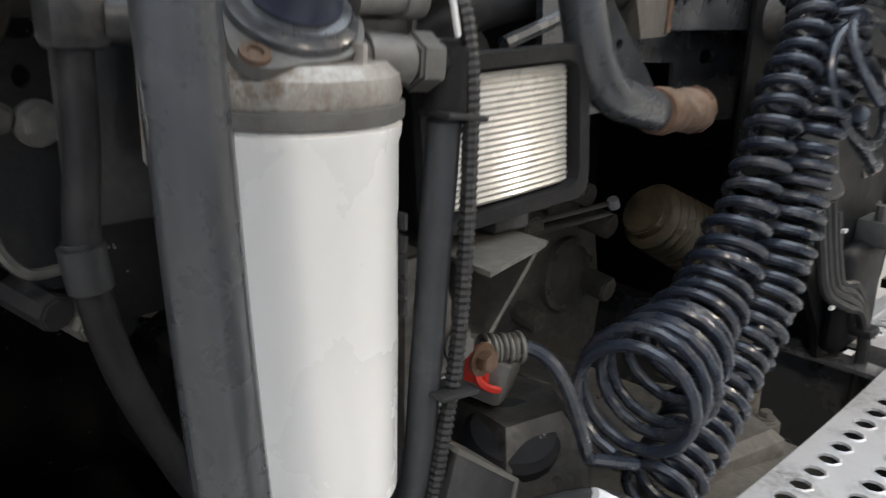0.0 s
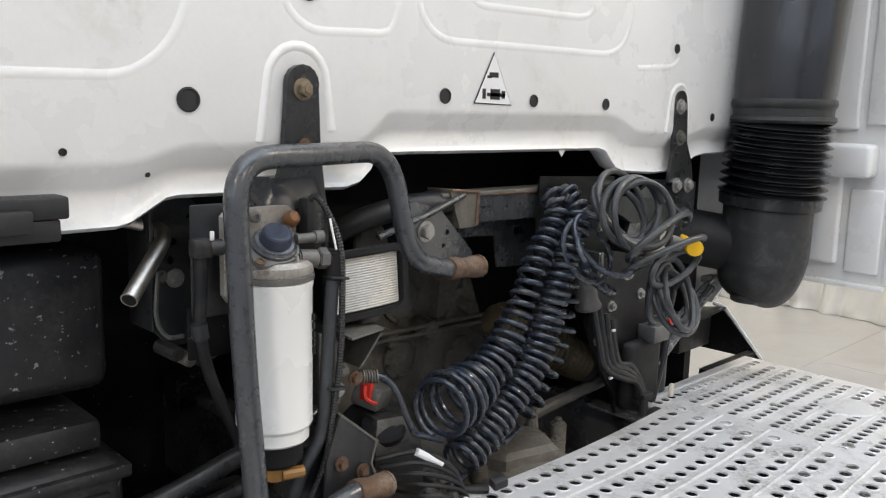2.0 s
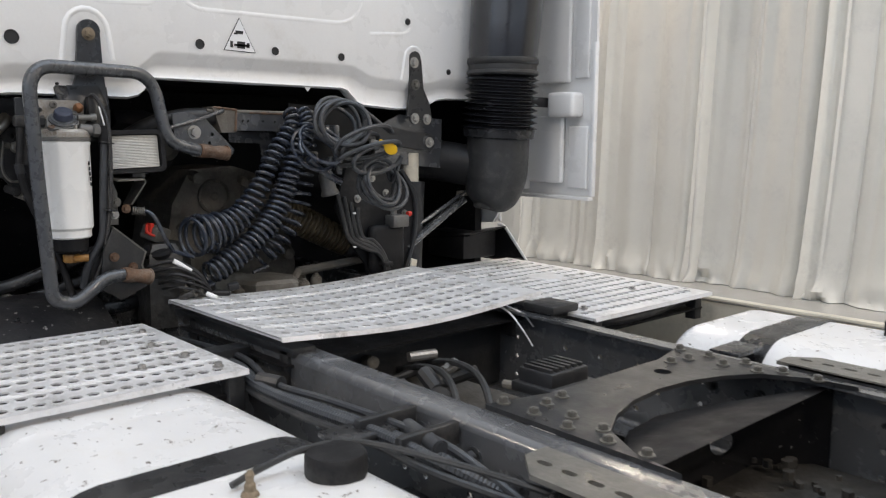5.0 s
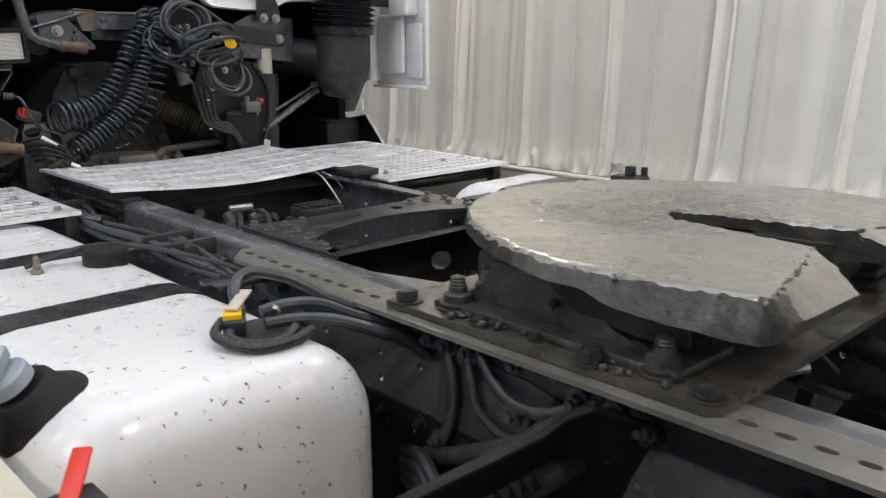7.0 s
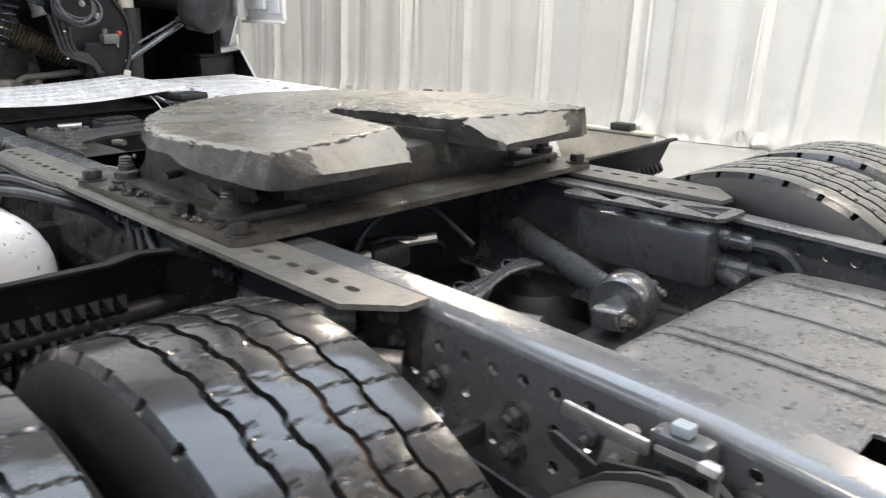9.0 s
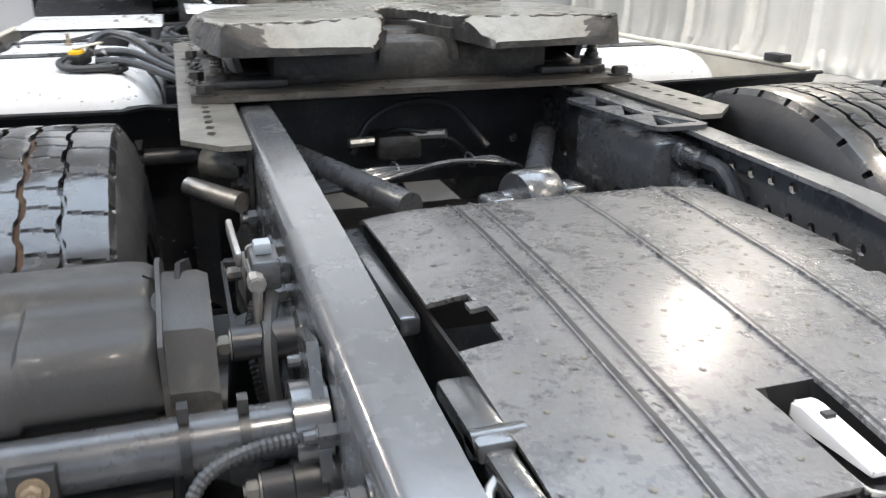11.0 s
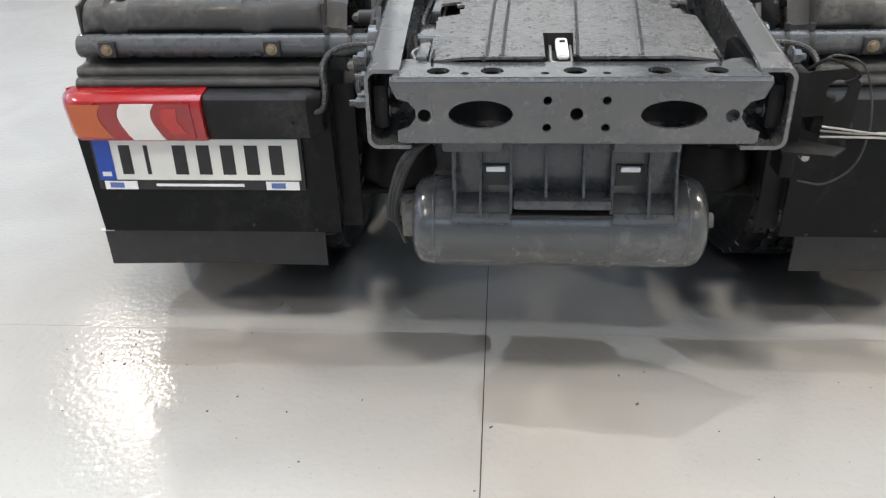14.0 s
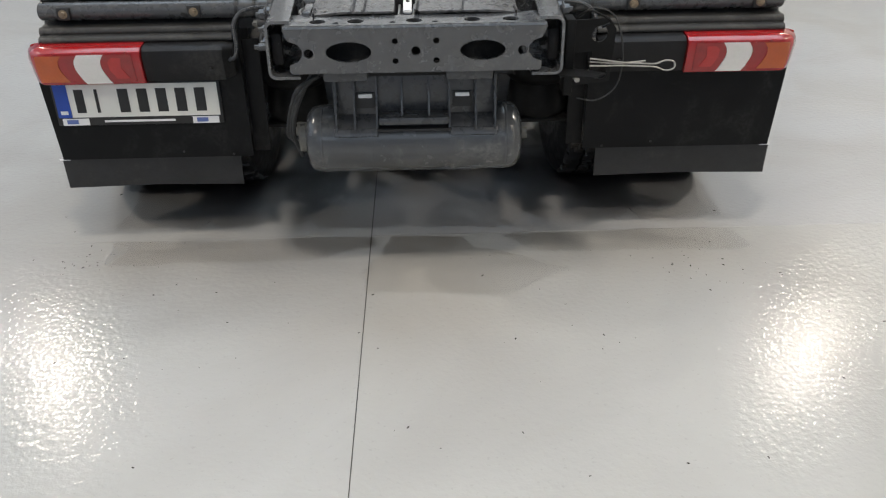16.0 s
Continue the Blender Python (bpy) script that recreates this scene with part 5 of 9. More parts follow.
# ---- rear mudguards, lamps and flaps ----
def ribbed_guard(s):
    side_word = "rear mudguard"
    g = thing("rear_mudguard", "black moulded plastic mudguard behind the twin wheels", "mudguard", (s * 0.88, 0.5, 0.36), "rear mudguards")
    prof = [(0.69, 0.905), (0.65, 0.938), (0.61, 0.955), (0.575, 0.960), (0.55, 0.955), (0.532, 0.938), (0.515, 0.934), (0.475, 0.932), (0.45, 0.92), (0.438, 0.898), (0.432, 0.866), (0.45, 0.855),
            (0.455, 0.80), (0.42, 0.79), (0.375, 0.79), (0.37, 0.775), (0.375, 0.768), (0.355, 0.765), (0.35, 0.748), (0.40, 0.74), (0.42, 0.70), (0.42, 0.40)]
    xs = [0.572, 0.584, 0.60, 0.694, 0.70, 0.76, 0.766, 0.9, 1.044, 1.05, 1.10, 1.106, 1.153, 1.165]
    rows = []
    soft = [(p.y, p.z) for p in rounded([(0, y, z) for y, z in prof], 0.016, 3)]
    for x in xs:
        dip = 0.009 if 0.70 <= x <= 0.76 or 1.05 <= x <= 1.10 else 0.0
        end = 0.016 if x in (0.572, 1.165) else 0.005 if x in (0.584, 1.153) else 0.0
        rows.append([(s * x, y + (end if z > 0.85 and y < 0.56 else 0), z - (dip if z > 0.855 and y < 0.545 else 0) - end * 0.6 * (z > 0.85)) for y, z in soft])
    body = part("guard_shell", shell(loft(rows), 0.005), "dustyplastic", g, angle=48)
    sheet = [(0.70, 0.885), (0.65, 0.924), (0.60, 0.940), (0.55, 0.936), (0.50, 0.915), (0.468, 0.86), (0.46, 0.76)]
    part("inner_sheet", shell(loft([[(s * x, y, z - d) for y, z in sheet] for x, d in ((0.582, 0.0), (0.53, 0.002), (0.518, 0.008))]), 0.004), "dustyplastic", body, angle=25)
    for x in (0.73, 1.075):
        part("screw", cyl((s * x, 0.492, 0.918), (s * x, 0.492, 0.928), 0.010, seg=12), "ink", body)
    # inner end plate that follows the wheel
    endp = [(0.69, 0.905), (0.65, 0.938), (0.61, 0.955), (0.575, 0.960), (0.53, 0.938), (0.45, 0.92), (0.45, 0.80), (0.42, 0.74), (0.42, 0.40), (0.50, 0.40), (0.53, 0.62), (0.60, 0.78), (0.68, 0.875)]
    for x in (0.567, 1.168):
        part("end_plate", plate(endp, [], 0.005, lambda u, v, w: (s * (x + w), u, v)), "dustyplastic", g)
    inner = [(0.705, 0.895), (0.67, 0.93), (0.60, 0.95), (0.56, 0.92), (0.60, 0.87), (0.66, 0.885)]
    part("inner_lip", plate(inner, [], 0.006, lambda u, v, w: (s * (0.533 + 0.3 * (0.705 - u) * 0.4 + w), u, v)), "plastic", g)
    # carrier tube
    t = part("carrier_tube", cyl((s * 0.43, 0.418, 0.830), (s * 1.165, 0.418, 0.832), 0.0280, seg=26, bev=0.003), "hooppaint", g, "dark grey steel carrier tube")
    for x in (0.684, 1.083):
        part("bolt_pad", box(s * x - 0.02, s * x + 0.02, 0.380, 0.396, 0.812, 0.850, 0.003), "ink", t)
        bolt(t, (s * x, 0.381, 0.831), (0, -1, 0), 0.0095, 0.010, "corroded", 0.006)
    for x in (0.72, 1.03):
        part("tube_hole", cyl((s * x, 0.3885, 0.822), (s * x, 0.396, 0.822), 0.006, seg=10), "ink", t)
    for x in (0.50, 0.555):
        part("band", cyl((s * x - 0.005, 0.418, 0.830), (s * x + 0.005, 0.418, 0.830), 0.0310, seg=24), "black", t)
        part("band_knob", box(s * x - 0.005, s * x + 0.005, 0.405, 0.42, 0.860, 0.876), "black", t)
    part("tube_socket", join(cyl((s * 0.42, 0.418, 0.832), (s * 0.455, 0.418, 0.832), 0.045, seg=20), plate([(0.36, 0.80), (0.47, 0.80), (0.50, 0.90), (0.42, 0.92)], [], 0.012, lambda u, v, w: (s * (0.424 + w), u, v))), "greypaint", t)
    # cable to the lamp
    part("lamp_cable", tube(resample(spline([(s * 0.43, 0.385, 0.838), (s * 0.495, 0.372, 0.842), (s * 0.540, 0.362, 0.828), (s * 0.560, 0.345, 0.795), (s * 0.556, 0.335, 0.745), (s * 0.562, 0.325, 0.705), (s * 0.585, 0.325, 0.695)], 8), 0.003), 0.0062, 8, 0.0012, 1), "cable", g)
    # flap panel and rubber strip
    fl = [(0.555, 0.352), (1.188, 0.352), (1.205, 0.62), (1.15, 0.745), (0.56, 0.745)]
    part("flap_panel", plate(fl, [], 0.006, lambda u, v, w: (s * u, 0.374 + w + 0.02 * max(0.0, 0.62 - u), v)), "flap", g, "matt black flap panel")
    ob2 = [(0.607, 0.236), (0.9, 0.246), (1.195, 0.244), (1.197, 0.35), (0.607, 0.356)]
    part("rubber_strip", plate(ob2, [], 0.008, lambda u, v, w: (s * u, 0.395 + w + 0.012 * math.sin(u * 14), v)), "wall_rubber", g, "scuffed black rubber strip")
    part("edge_tab", box(s * 1.185 - 0.02, s * 1.185 + 0.015, 0.380, 0.384, 0.347, 0.352), "printwhite", g)
    for x, z in ((0.785, 0.372), (0.62, 0.36)):
        part("screw", cyl((s * x, 0.371, z), (s * x, 0.375, z), 0.004, seg=8), "ink", g)
    part("side_stay", box(min(s * 0.50, s * 0.555), max(s * 0.50, s * 0.555), 0.40, 0.41, 0.36, 0.74, 0.003), "flap", g)

    # lamp bar
    lamp = thing("tail_lamp", "truck tail lamp with red, clear and amber lens sections", "tail lamp", (s * 0.88, 0.33, 0.615), "tail lamps")

    def bar(x0, x1, grow=0.0, n=10, z_drop=0.0):
        rows = []
        for k in range(n + 1):
            x = x0 + (x1 - x0) * k / n
            e = max(0.0, (x - 1.15) / 0.05)
            i = max(0.0, (0.60 - x) / 0.03)
            back = 0.05 * e * e + 0.03 * i * i
            t, b0 = 0.744 + grow - 0.008 * e * e - 0.006 * i, 0.628 - grow + 0.012 * e * e + 0.006 * i
            front = 0.288 - grow + back + (0.012 if grow == 0 else 0)
            rows.append([(s * x, 0.372, b0 + 0.004), (s * x, front + 0.05, b0), (s * x, front + 0.018, b0 + 0.006), (s * x, front + 0.012, b0 + 0.02), (s * x, front, t - 0.03), (s * x, front + 0.004, t - 0.012), (s * x, front + 0.016, t - 0.003), (s * x, front + 0.04, t), (s * x, 0.372, t + 0.004)])
        return loft(rows, close_u=True, cap=True)

    part("housing", bar(0.57, 0.842), "plastic", lamp, "black plastic lamp housing")
    part("lens", bar(0.844, 1.203, 0.002, 16), "lens_red", lamp, "glossy red lens")
    def face(x, z):
        return 0.2980 - 0.172 * (z - 0.646) + 0.05 * max(0.0, (x - 1.15) / 0.05) ** 2

    def lean(v):
        """How far a section's edge bends inwards at the height v, from 0 below to 1 on top."""
        return lerp_table([(0.0, 0.026), (0.12, 0.018), (0.40, 0.006), (0.62, 0.0), (0.82, 0.005), (1.0, 0.016)], v)

    levels = [0.0, 0.06, 0.12, 0.26, 0.40, 0.54, 0.68, 0.82, 0.92, 1.0]
    for mat, u0, u1, z0, z1 in (("lens_amber", 1.096, 1.164, 0.642, 0.728), ("lens_dred", 1.050, 1.094, 0.640, 0.730), ("lens_white", 0.968, 1.048, 0.636, 0.730), ("lens_dred", 0.868, 0.966, 0.640, 0.730)):
        inner = [(u0 - (lean(v) if u0 > 0.9 else 0.0), z0 + (z1 - z0) * v) for v in levels]
        outer = [(u1 - (lean(v) if u1 < 1.15 else 0.02 * (v - 0.5) ** 2), z0 + (z1 - z0) * v) for v in levels]
        part("lens_section", plate(inner + outer[::-1], [], 0.003, lambda u, v, w: (s * u, face(u, v) - 0.0026 + w, v)), mat, lamp)
    part("lens_section", plate([(0.885, 0.652), (0.925, 0.652), (0.942, 0.682), (0.942, 0.708), (0.93, 0.720), (0.90, 0.720), (0.905, 0.685)], [], 0.003, lambda u, v, w: (s * u, face(u, v) - 0.0040 + w, v)), "lens_bright", lamp)
    for x, z in ((1.10, 0.732), (1.06, 0.644), (0.885, 0.732), (0.87, 0.644)):
        part("lens_screw", cyl((s * x, face(x, z) - 0.004, z), (s * x, face(x, z) + 0.01, z), 0.0035, seg=8), "lens_dred", lamp)
    part("housing_hole", cyl((s * 0.635, 0.291, 0.675), (s * 0.635, 0.31, 0.675), 0.0055, seg=10), "ink", lamp)
    part("lamp_bracket", box(min(s * 0.6, s * 1.15), max(s * 0.6, s * 1.15), 0.365, 0.378, 0.64, 0.73), "plastic", lamp)
    # ledge above the lamp
    return g


for side in (-1, 1):
    ribbed_guard(side)

plate_thing = thing("number_plate", "white number plate with a blue band in a black holder", "number plate", (-0.903, 0.37, 0.475))
part("holder", box(-1.172, -0.634, 0.3655, 0.374, 0.474, 0.618, 0.003), "ink", plate_thing)
part("plate_sheet", box(-1.163, -0.643, 0.3625, 0.3655, 0.503, 0.613, 0.0012), "plate", plate_thing)
part("blue_band", box(-1.163, -1.120, 0.3610, 0.3624, 0.503, 0.613), "euro", plate_thing)
for x, w, h in ((-1.085, 0.040, 0.078), (-1.03, 0.014, 0.078), (-0.945, 0.046, 0.078), (-0.884, 0.046, 0.078), (-0.823, 0.046, 0.078), (-0.762, 0.046, 0.078), (-0.70, 0.046, 0.078)):
    part("character_bar", box(x - w * 0.36, x + w * 0.36, 0.3612, 0.3624, 0.558 - h / 2, 0.558 + h / 2), "ink", plate_thing)
part("country_bar", box(-1.153, -1.130, 0.3598, 0.3609, 0.514, 0.526), "printwhite", plate_thing)
part("printed_line", box(-1.02, -0.792, 0.3640, 0.3654, 0.485, 0.492), "printwhite", plate_thing)
for x in (-1.155, -0.735):
    part("label", box(x, x + 0.085, 0.3640, 0.3654, 0.476, 0.499), "printwhite", plate_thing)
    part("label_print", box(x + 0.014, x + 0.05, 0.3628, 0.3639, 0.481, 0.495), "printblue", plate_thing)

# bracket with clips at the end of the right rail
hook = thing("chock_bracket", "black steel bracket with wire clip behind the frame rail", "bracket", (0.52, 0.12, 0.64))
o = [(0.445, 0.65), (0.575, 0.655), (0.585, 0.81), (0.56, 0.845), (0.445, 0.845)]
part("bracket_plate", plate(o, [circle(0.535, 0.80, 0.024), circle(0.548, 0.68, 0.017), [(0.462, 0.69), (0.515, 0.69), (0.515, 0.75), (0.462, 0.75)]], 0.005, lambda u, v, w: (u, 0.13 + w + 0.25 * (u - 0.445), v)), "flap", hook)
part("bracket_foot", box(0.424, 0.45, 0.08, 0.15, 0.64, 0.86, 0.003), "flap", hook)
part("shelf_plate", plate([(0.40, 0.02), (0.50, 0.02), (0.545, 0.08), (0.42, 0.10)], [], 0.005, lambda u, v, w: (u, v, 0.722 - w - 0.12 * max(0, u - 0.42))), "flap", hook)
part("wire_clip", tube(rounded([(0.50, 0.105, 0.742), (0.60, 0.09, 0.732), (0.69, 0.085, 0.728), (0.715, 0.085, 0.74), (0.742, 0.085, 0.736), (0.746, 0.085, 0.715), (0.72, 0.085, 0.707), (0.69, 0.085, 0.72), (0.60, 0.09, 0.724), (0.50, 0.105, 0.720)], 0.012), 0.0024, 6), "zinc", hook)
part("wire_clip", tube(rounded([(0.50, 0.11, 0.731), (0.58, 0.10, 0.727), (0.66, 0.095, 0.735)], 0.02), 0.0022, 6), "zinc", hook)
part("wire_loop", tube(spline([(0.47, 0.12, 0.86), (0.50, 0.11, 0.885), (0.56, 0.12, 0.865), (0.59, 0.12, 0.80), (0.60, 0.12, 0.72), (0.585, 0.12, 0.65), (0.53, 0.11, 0.615), (0.47, 0.10, 0.625)], 8), 0.0022, 6), "rubber", hook)
part("wire_loop", tube(spline([(0.45, 0.12, 0.85), (0.49, 0.10, 0.88), (0.55, 0.10, 0.85), (0.53, 0.11, 0.83)], 8), 0.0035, 6), "flap", hook)
part("hook_stud", cyl((0.455, 0.1, 0.70), (0.455, 0.04, 0.70), 0.008, seg=10), "zinc", hook)


# bolted web that hangs below each rail beside the tank, with a bundle of air pipes
def lower_web(s):
    out = [(1.80, 0.50), (1.80, 0.745), (3.4, 0.765), (3.4, 0.42), (2.0, 0.40)]
    w = part("lower_web", plate(out, [circle(1.98 + 0.085 * (k % 5) + 0.03 * (k // 5), 0.70 - 0.055 * (k // 5), 0.007, 8) for k in range(15)], 0.008, lambda u, v, h: (s * (0.430 + h), u, v)), "deep", frame_thing, "black perforated web below the frame rail")
    for y, z in ((2.0, 0.72), (2.12, 0.73), (2.24, 0.72), (2.36, 0.735)):
        bolt(w, (s * 0.440, y, z), (s, 0, 0), 0.012, 0.012, "black", 0.01)
    for k in range(4):
        part("air_pipe", tube(spline([(s * 0.45, 2.16, 0.66 - 0.02 * k), (s * (0.50 + 0.01 * k), 2.05 - 0.01 * k, 0.70 - 0.025 * k), (s * (0.53 + 0.012 * k), 1.96, 0.66 - 0.03 * k), (s * 0.52, 1.86, 0.60 - 0.03 * k), (s * 0.47, 1.80, 0.54)], 7), 0.014, 9), "cable", w)


for side in (-1, 1):
    lower_web(side)


# front half of the rear mudguards
def front_guard(s):
    g = thing("front_mudguard_section", "black plastic mudguard section ahead of the rear wheels", "mudguard", (s * 0.85, 1.7, 0.5), "front sections of the rear mudguards")
    prof = [(1.640, 0.952), (1.655, 0.955), (1.67, 0.935), (1.70, 0.87), (1.75, 0.74), (1.77, 0.60), (1.775, 0.45)]
    rows = []
    for x, drop in ((0.42, 0.075), (0.47, 0.03), (0.53, 0.005), (0.60, -0.002), (0.64, 0.0), (0.655, 0.006), (0.80, 0.006), (1.0, 0.006), (1.205, 0.0)):
        rows.append([(s * x, y - (0.06 if x < 0.5 else 0), z - drop) for y, z in prof])
    part("guard_shell", shell(loft(rows), 0.005), "deep", g)
    part("guard_rim", tube([(s * x, 1.640 - (0.06 if x < 0.5 else 0), 0.952 - d) for x, d in ((0.42, 0.075), (0.47, 0.03), (0.53, 0.005), (0.60, -0.002), (0.655, 0.006), (1.205, 0.0))], 0.006, 6), "plastic", g)
    bm = bmesh.new()
    for r in range(3):
        for k in range(22):
            x = 0.62 + 0.025 * k
            z, y = 0.86 - 0.045 * r, 1.664 + 0.016 * r
            q = [bm.verts.new(v) for v in ((s * x, y, z - 0.017), (s * (x + 0.018), y, z - 0.017), (s * (x + 0.018), y, z + 0.017), (s * x, y, z + 0.017), (s * (x + 0.006), y - 0.014, z - 0.004), (s * (x + 0.012), y - 0.014, z - 0.004))]
            for f in ((0, 1, 5, 4), (1, 2, 5), (2, 3, 4, 5), (3, 0, 4), (3, 2, 1, 0)):
                bm.faces.new([q[i] for i in f])
    tagged(part("stud_relief", bm, "deep", g, smooth=False), kind="stuff")
    # black sheet added to darken the gap between tank and mudguard
    part("splash_panel", box(min(s * 0.43, s * 1.18), max(s * 0.43, s * 1.18), 1.785, 2.40, 0.40, 0.412, 0.004), "flap", g)
    part("guard_arm", cyl((s * 0.43, 1.69, 0.83), (s * 1.05, 1.69, 0.83), 0.02, seg=14), "black", g)


for side in (-1, 1):
    front_guard(side)


# valves and bolts on the outside of the left rail
valve = thing("level_valve", "metal levelling valve with rods on the frame rail", "valve", (-0.46, 0.65, 0.88))
part("valve_body", box(-0.470, -0.436, 0.595, 0.665, 0.905, 0.942, 0.006), "hooppaint", valve)
part("valve_cap", box(-0.464, -0.444, 0.618, 0.642, 0.942, 0.956, 0.003), "paleblue", valve)
part("fitting", cyl((-0.466, 0.655, 0.922), (-0.466, 0.600, 0.922), 0.008, seg=8, bev=0.002), "cast", valve)
part("fitting", cyl((-0.466, 0.602, 0.922), (-0.466, 0.578, 0.920), 0.0105, seg=8, bev=0.002), "zinc", valve)
part("lever", turned(box(-0.004, 0.004, 0, 0.115, -0.010, 0.010, 0.003), pose(-0.480, 0.655, 0.925, 5, 0, 2)), "zinc", valve)
part("link_rod", tube(rounded([(-0.466, 0.585, 0.92), (-0.468, 0.58, 0.84), (-0.460, 0.58, 0.78)], 0.02), 0.006, 8), "zinc", valve)
part("stay", plate([(0.62, 0.80), (0.79, 0.872), (0.80, 0.885), (0.79, 0.89), (0.60, 0.83)], [], 0.006, lambda u, v, w: (-0.468 - w, u, v)), "black", valve)
part("stay", plate([(0.70, 0.77), (0.97, 0.80), (0.97, 0.815), (0.70, 0.785)], [], 0.006, lambda u, v, w: (-0.488 - w, u, v)), "black", valve)
part("stay_foot", box(-0.49, -0.42, 0.95, 0.97, 0.79, 0.82, 0.003), "black", valve)
part("damper_rod", cyl((-0.445, 1.10, 0.87), (-0.53, 1.20, 0.88), 0.018, seg=12), "zinc", valve)
part("damper_eye", cyl((-0.43, 1.24, 0.90), (-0.50, 1.27, 0.905), 0.026, seg=16), "mount", valve)
part("air_line", tube(spline([(-0.45, 0.60, 0.90), (-0.462, 0.53, 0.86), (-0.46, 0.5, 0.80), (-0.45, 0.45, 0.76)], 6), 0.009, 7), "rubber", valve)
for y, z, r, long in ((0.56, 0.862, 0.024, 0.085), (0.385, 0.790, 0.022, 0.075)):
    part("boss", lathe((-0.415, y, z), (-1, 0, 0), [(0, r * 1.25), (0.012, r * 1.25), (0.016, r), (long * 0.6, r), (long * 0.62, r * 0.82), (long, r * 0.8), (long + 0.003, r * 0.5)], 20), "black", valve)
    bolt(valve, (-0.415 - long, y, z), (-1, 0, 0), r * 0.5, 0.012, "mount", 0.006)
part("valve_head", turned(join(box(-0.016, 0.016, -0.022, 0.022, -0.03, 0.03, 0.006), cyl((0, 0, 0.03), (0, 0, 0.046), 0.010, seg=10, bev=0.002), cyl((-0.016, 0, 0.01), (-0.034, 0, 0.01), 0.009, seg=8, bev=0.002)), pose(-0.462, 0.70, 0.885, 14, 0, 8)), "cast", valve)
part("air_line", tube(resample(spline([(-0.462, 0.69, 0.86), (-0.474, 0.64, 0.83), (-0.470, 0.60, 0.78), (-0.458, 0.58, 0.72)], 8), 0.003), 0.0075, 8, 0.0015, 1), "rubber", valve)
part("air_line", tube(spline([(-0.45, 0.44, 0.80), (-0.475, 0.40, 0.79), (-0.478, 0.34, 0.755), (-0.46, 0.28, 0.75), (-0.43, 0.24, 0.77)], 8), 0.0065, 8), "rubber", valve)
for y, z in ((0.77, 0.872), (0.735, 0.845), (0.465, 0.878), (0.37, 0.845), (0.30, 0.82), (0.22, 0.80), (0.16, 0.83), (0.08, 0.80)):
    part("stud_nut", cyl((-0.41, y, z), (-0.438, y, z), 0.012, seg=6, bev=0.002), "hooppaint", valve)
    part("stud_tip", cyl((-0.436, y, z), (-0.450, y, z), 0.007, seg=10), "hooppaint", valve)


# ---- fuel tanks ----
def tank_body(s, x0, x1, y0, y1, z0, z1, r=0.15):
    rows = []
    n = 8
    loop = []
    for cx, cz, a0 in ((x1 - r, z1 - r, 0), (x0 + r, z1 - r, 90), (x0 + r, z0 + r, 180), (x1 - r, z0 + r, 270)):
        for k in range(n + 1):
            a = radians(a0 + 90 * k / n)
            loop.append((cx + r * math.cos(a), cz + r * math.sin(a), cx, cz))
    cxm, czm = (x0 + x1) / 2, (z0 + z1) / 2
    rear_round = [(1 - 0.085 * (1 - math.sin(q)) / 0.28, y0 + 0.085 * (1 - math.cos(q))) for q in (radians(90 * k / 7) for k in range(8))]
    front_round = [(f, y1 - (y - y0)) for f, y in reversed(rear_round)]
    for f, y in [(0.35, y0 - 0.006)] + rear_round + [(1.0, y0 + (y1 - y0) * k / 6) for k in range(1, 6)] + front_round + [(0.35, y1 + 0.006)]:
        row = []
        for x, z, cx, cz in loop:
            bulge = 0.012 * (1 - ((x - cxm) / (x1 - x0) * 2) ** 2) if z > czm + 0.1 else 0
            row.append((s * (cxm + (x - cxm) * f), y, czm + (z - czm) * f + bulge * max(0.0, f - 0.7) / 0.3))
        rows.append(row)
    return loft(rows, close_u=True, cap=True)


def strap(s, x0, x1, y, w, z0, z1, r=0.15):
    loop = []
    for cx, cz, a0 in ((x0 + r, z0 + r, 180), (x0 + r, z1 - r, 90), (x1 - r, z1 - r, 0), (x1 - r, z0 + r, 270)):
        for k in range(9):
            a = radians((a0 + 90) - 90 * k / 8) if a0 != 180 else radians(270 - 90 * k / 8)
            if a0 == 270:
                a = radians(360 - 90 * k / 8)
            loop.append((cx + (r + 0.003) * math.cos(a), cz + (r + 0.003) * math.sin(a)))
    cxm = (x0 + x1) / 2
    rows = [[(s * x, yy, z + (0.013 * (1 - ((x - cxm) / (x1 - x0) * 2) ** 2) if z > (z0 + z1) / 2 + 0.1 else 0)) for x, z in loop] for yy in (y - w / 2, y + w / 2)]
    return shell(loft(rows), 0.006)


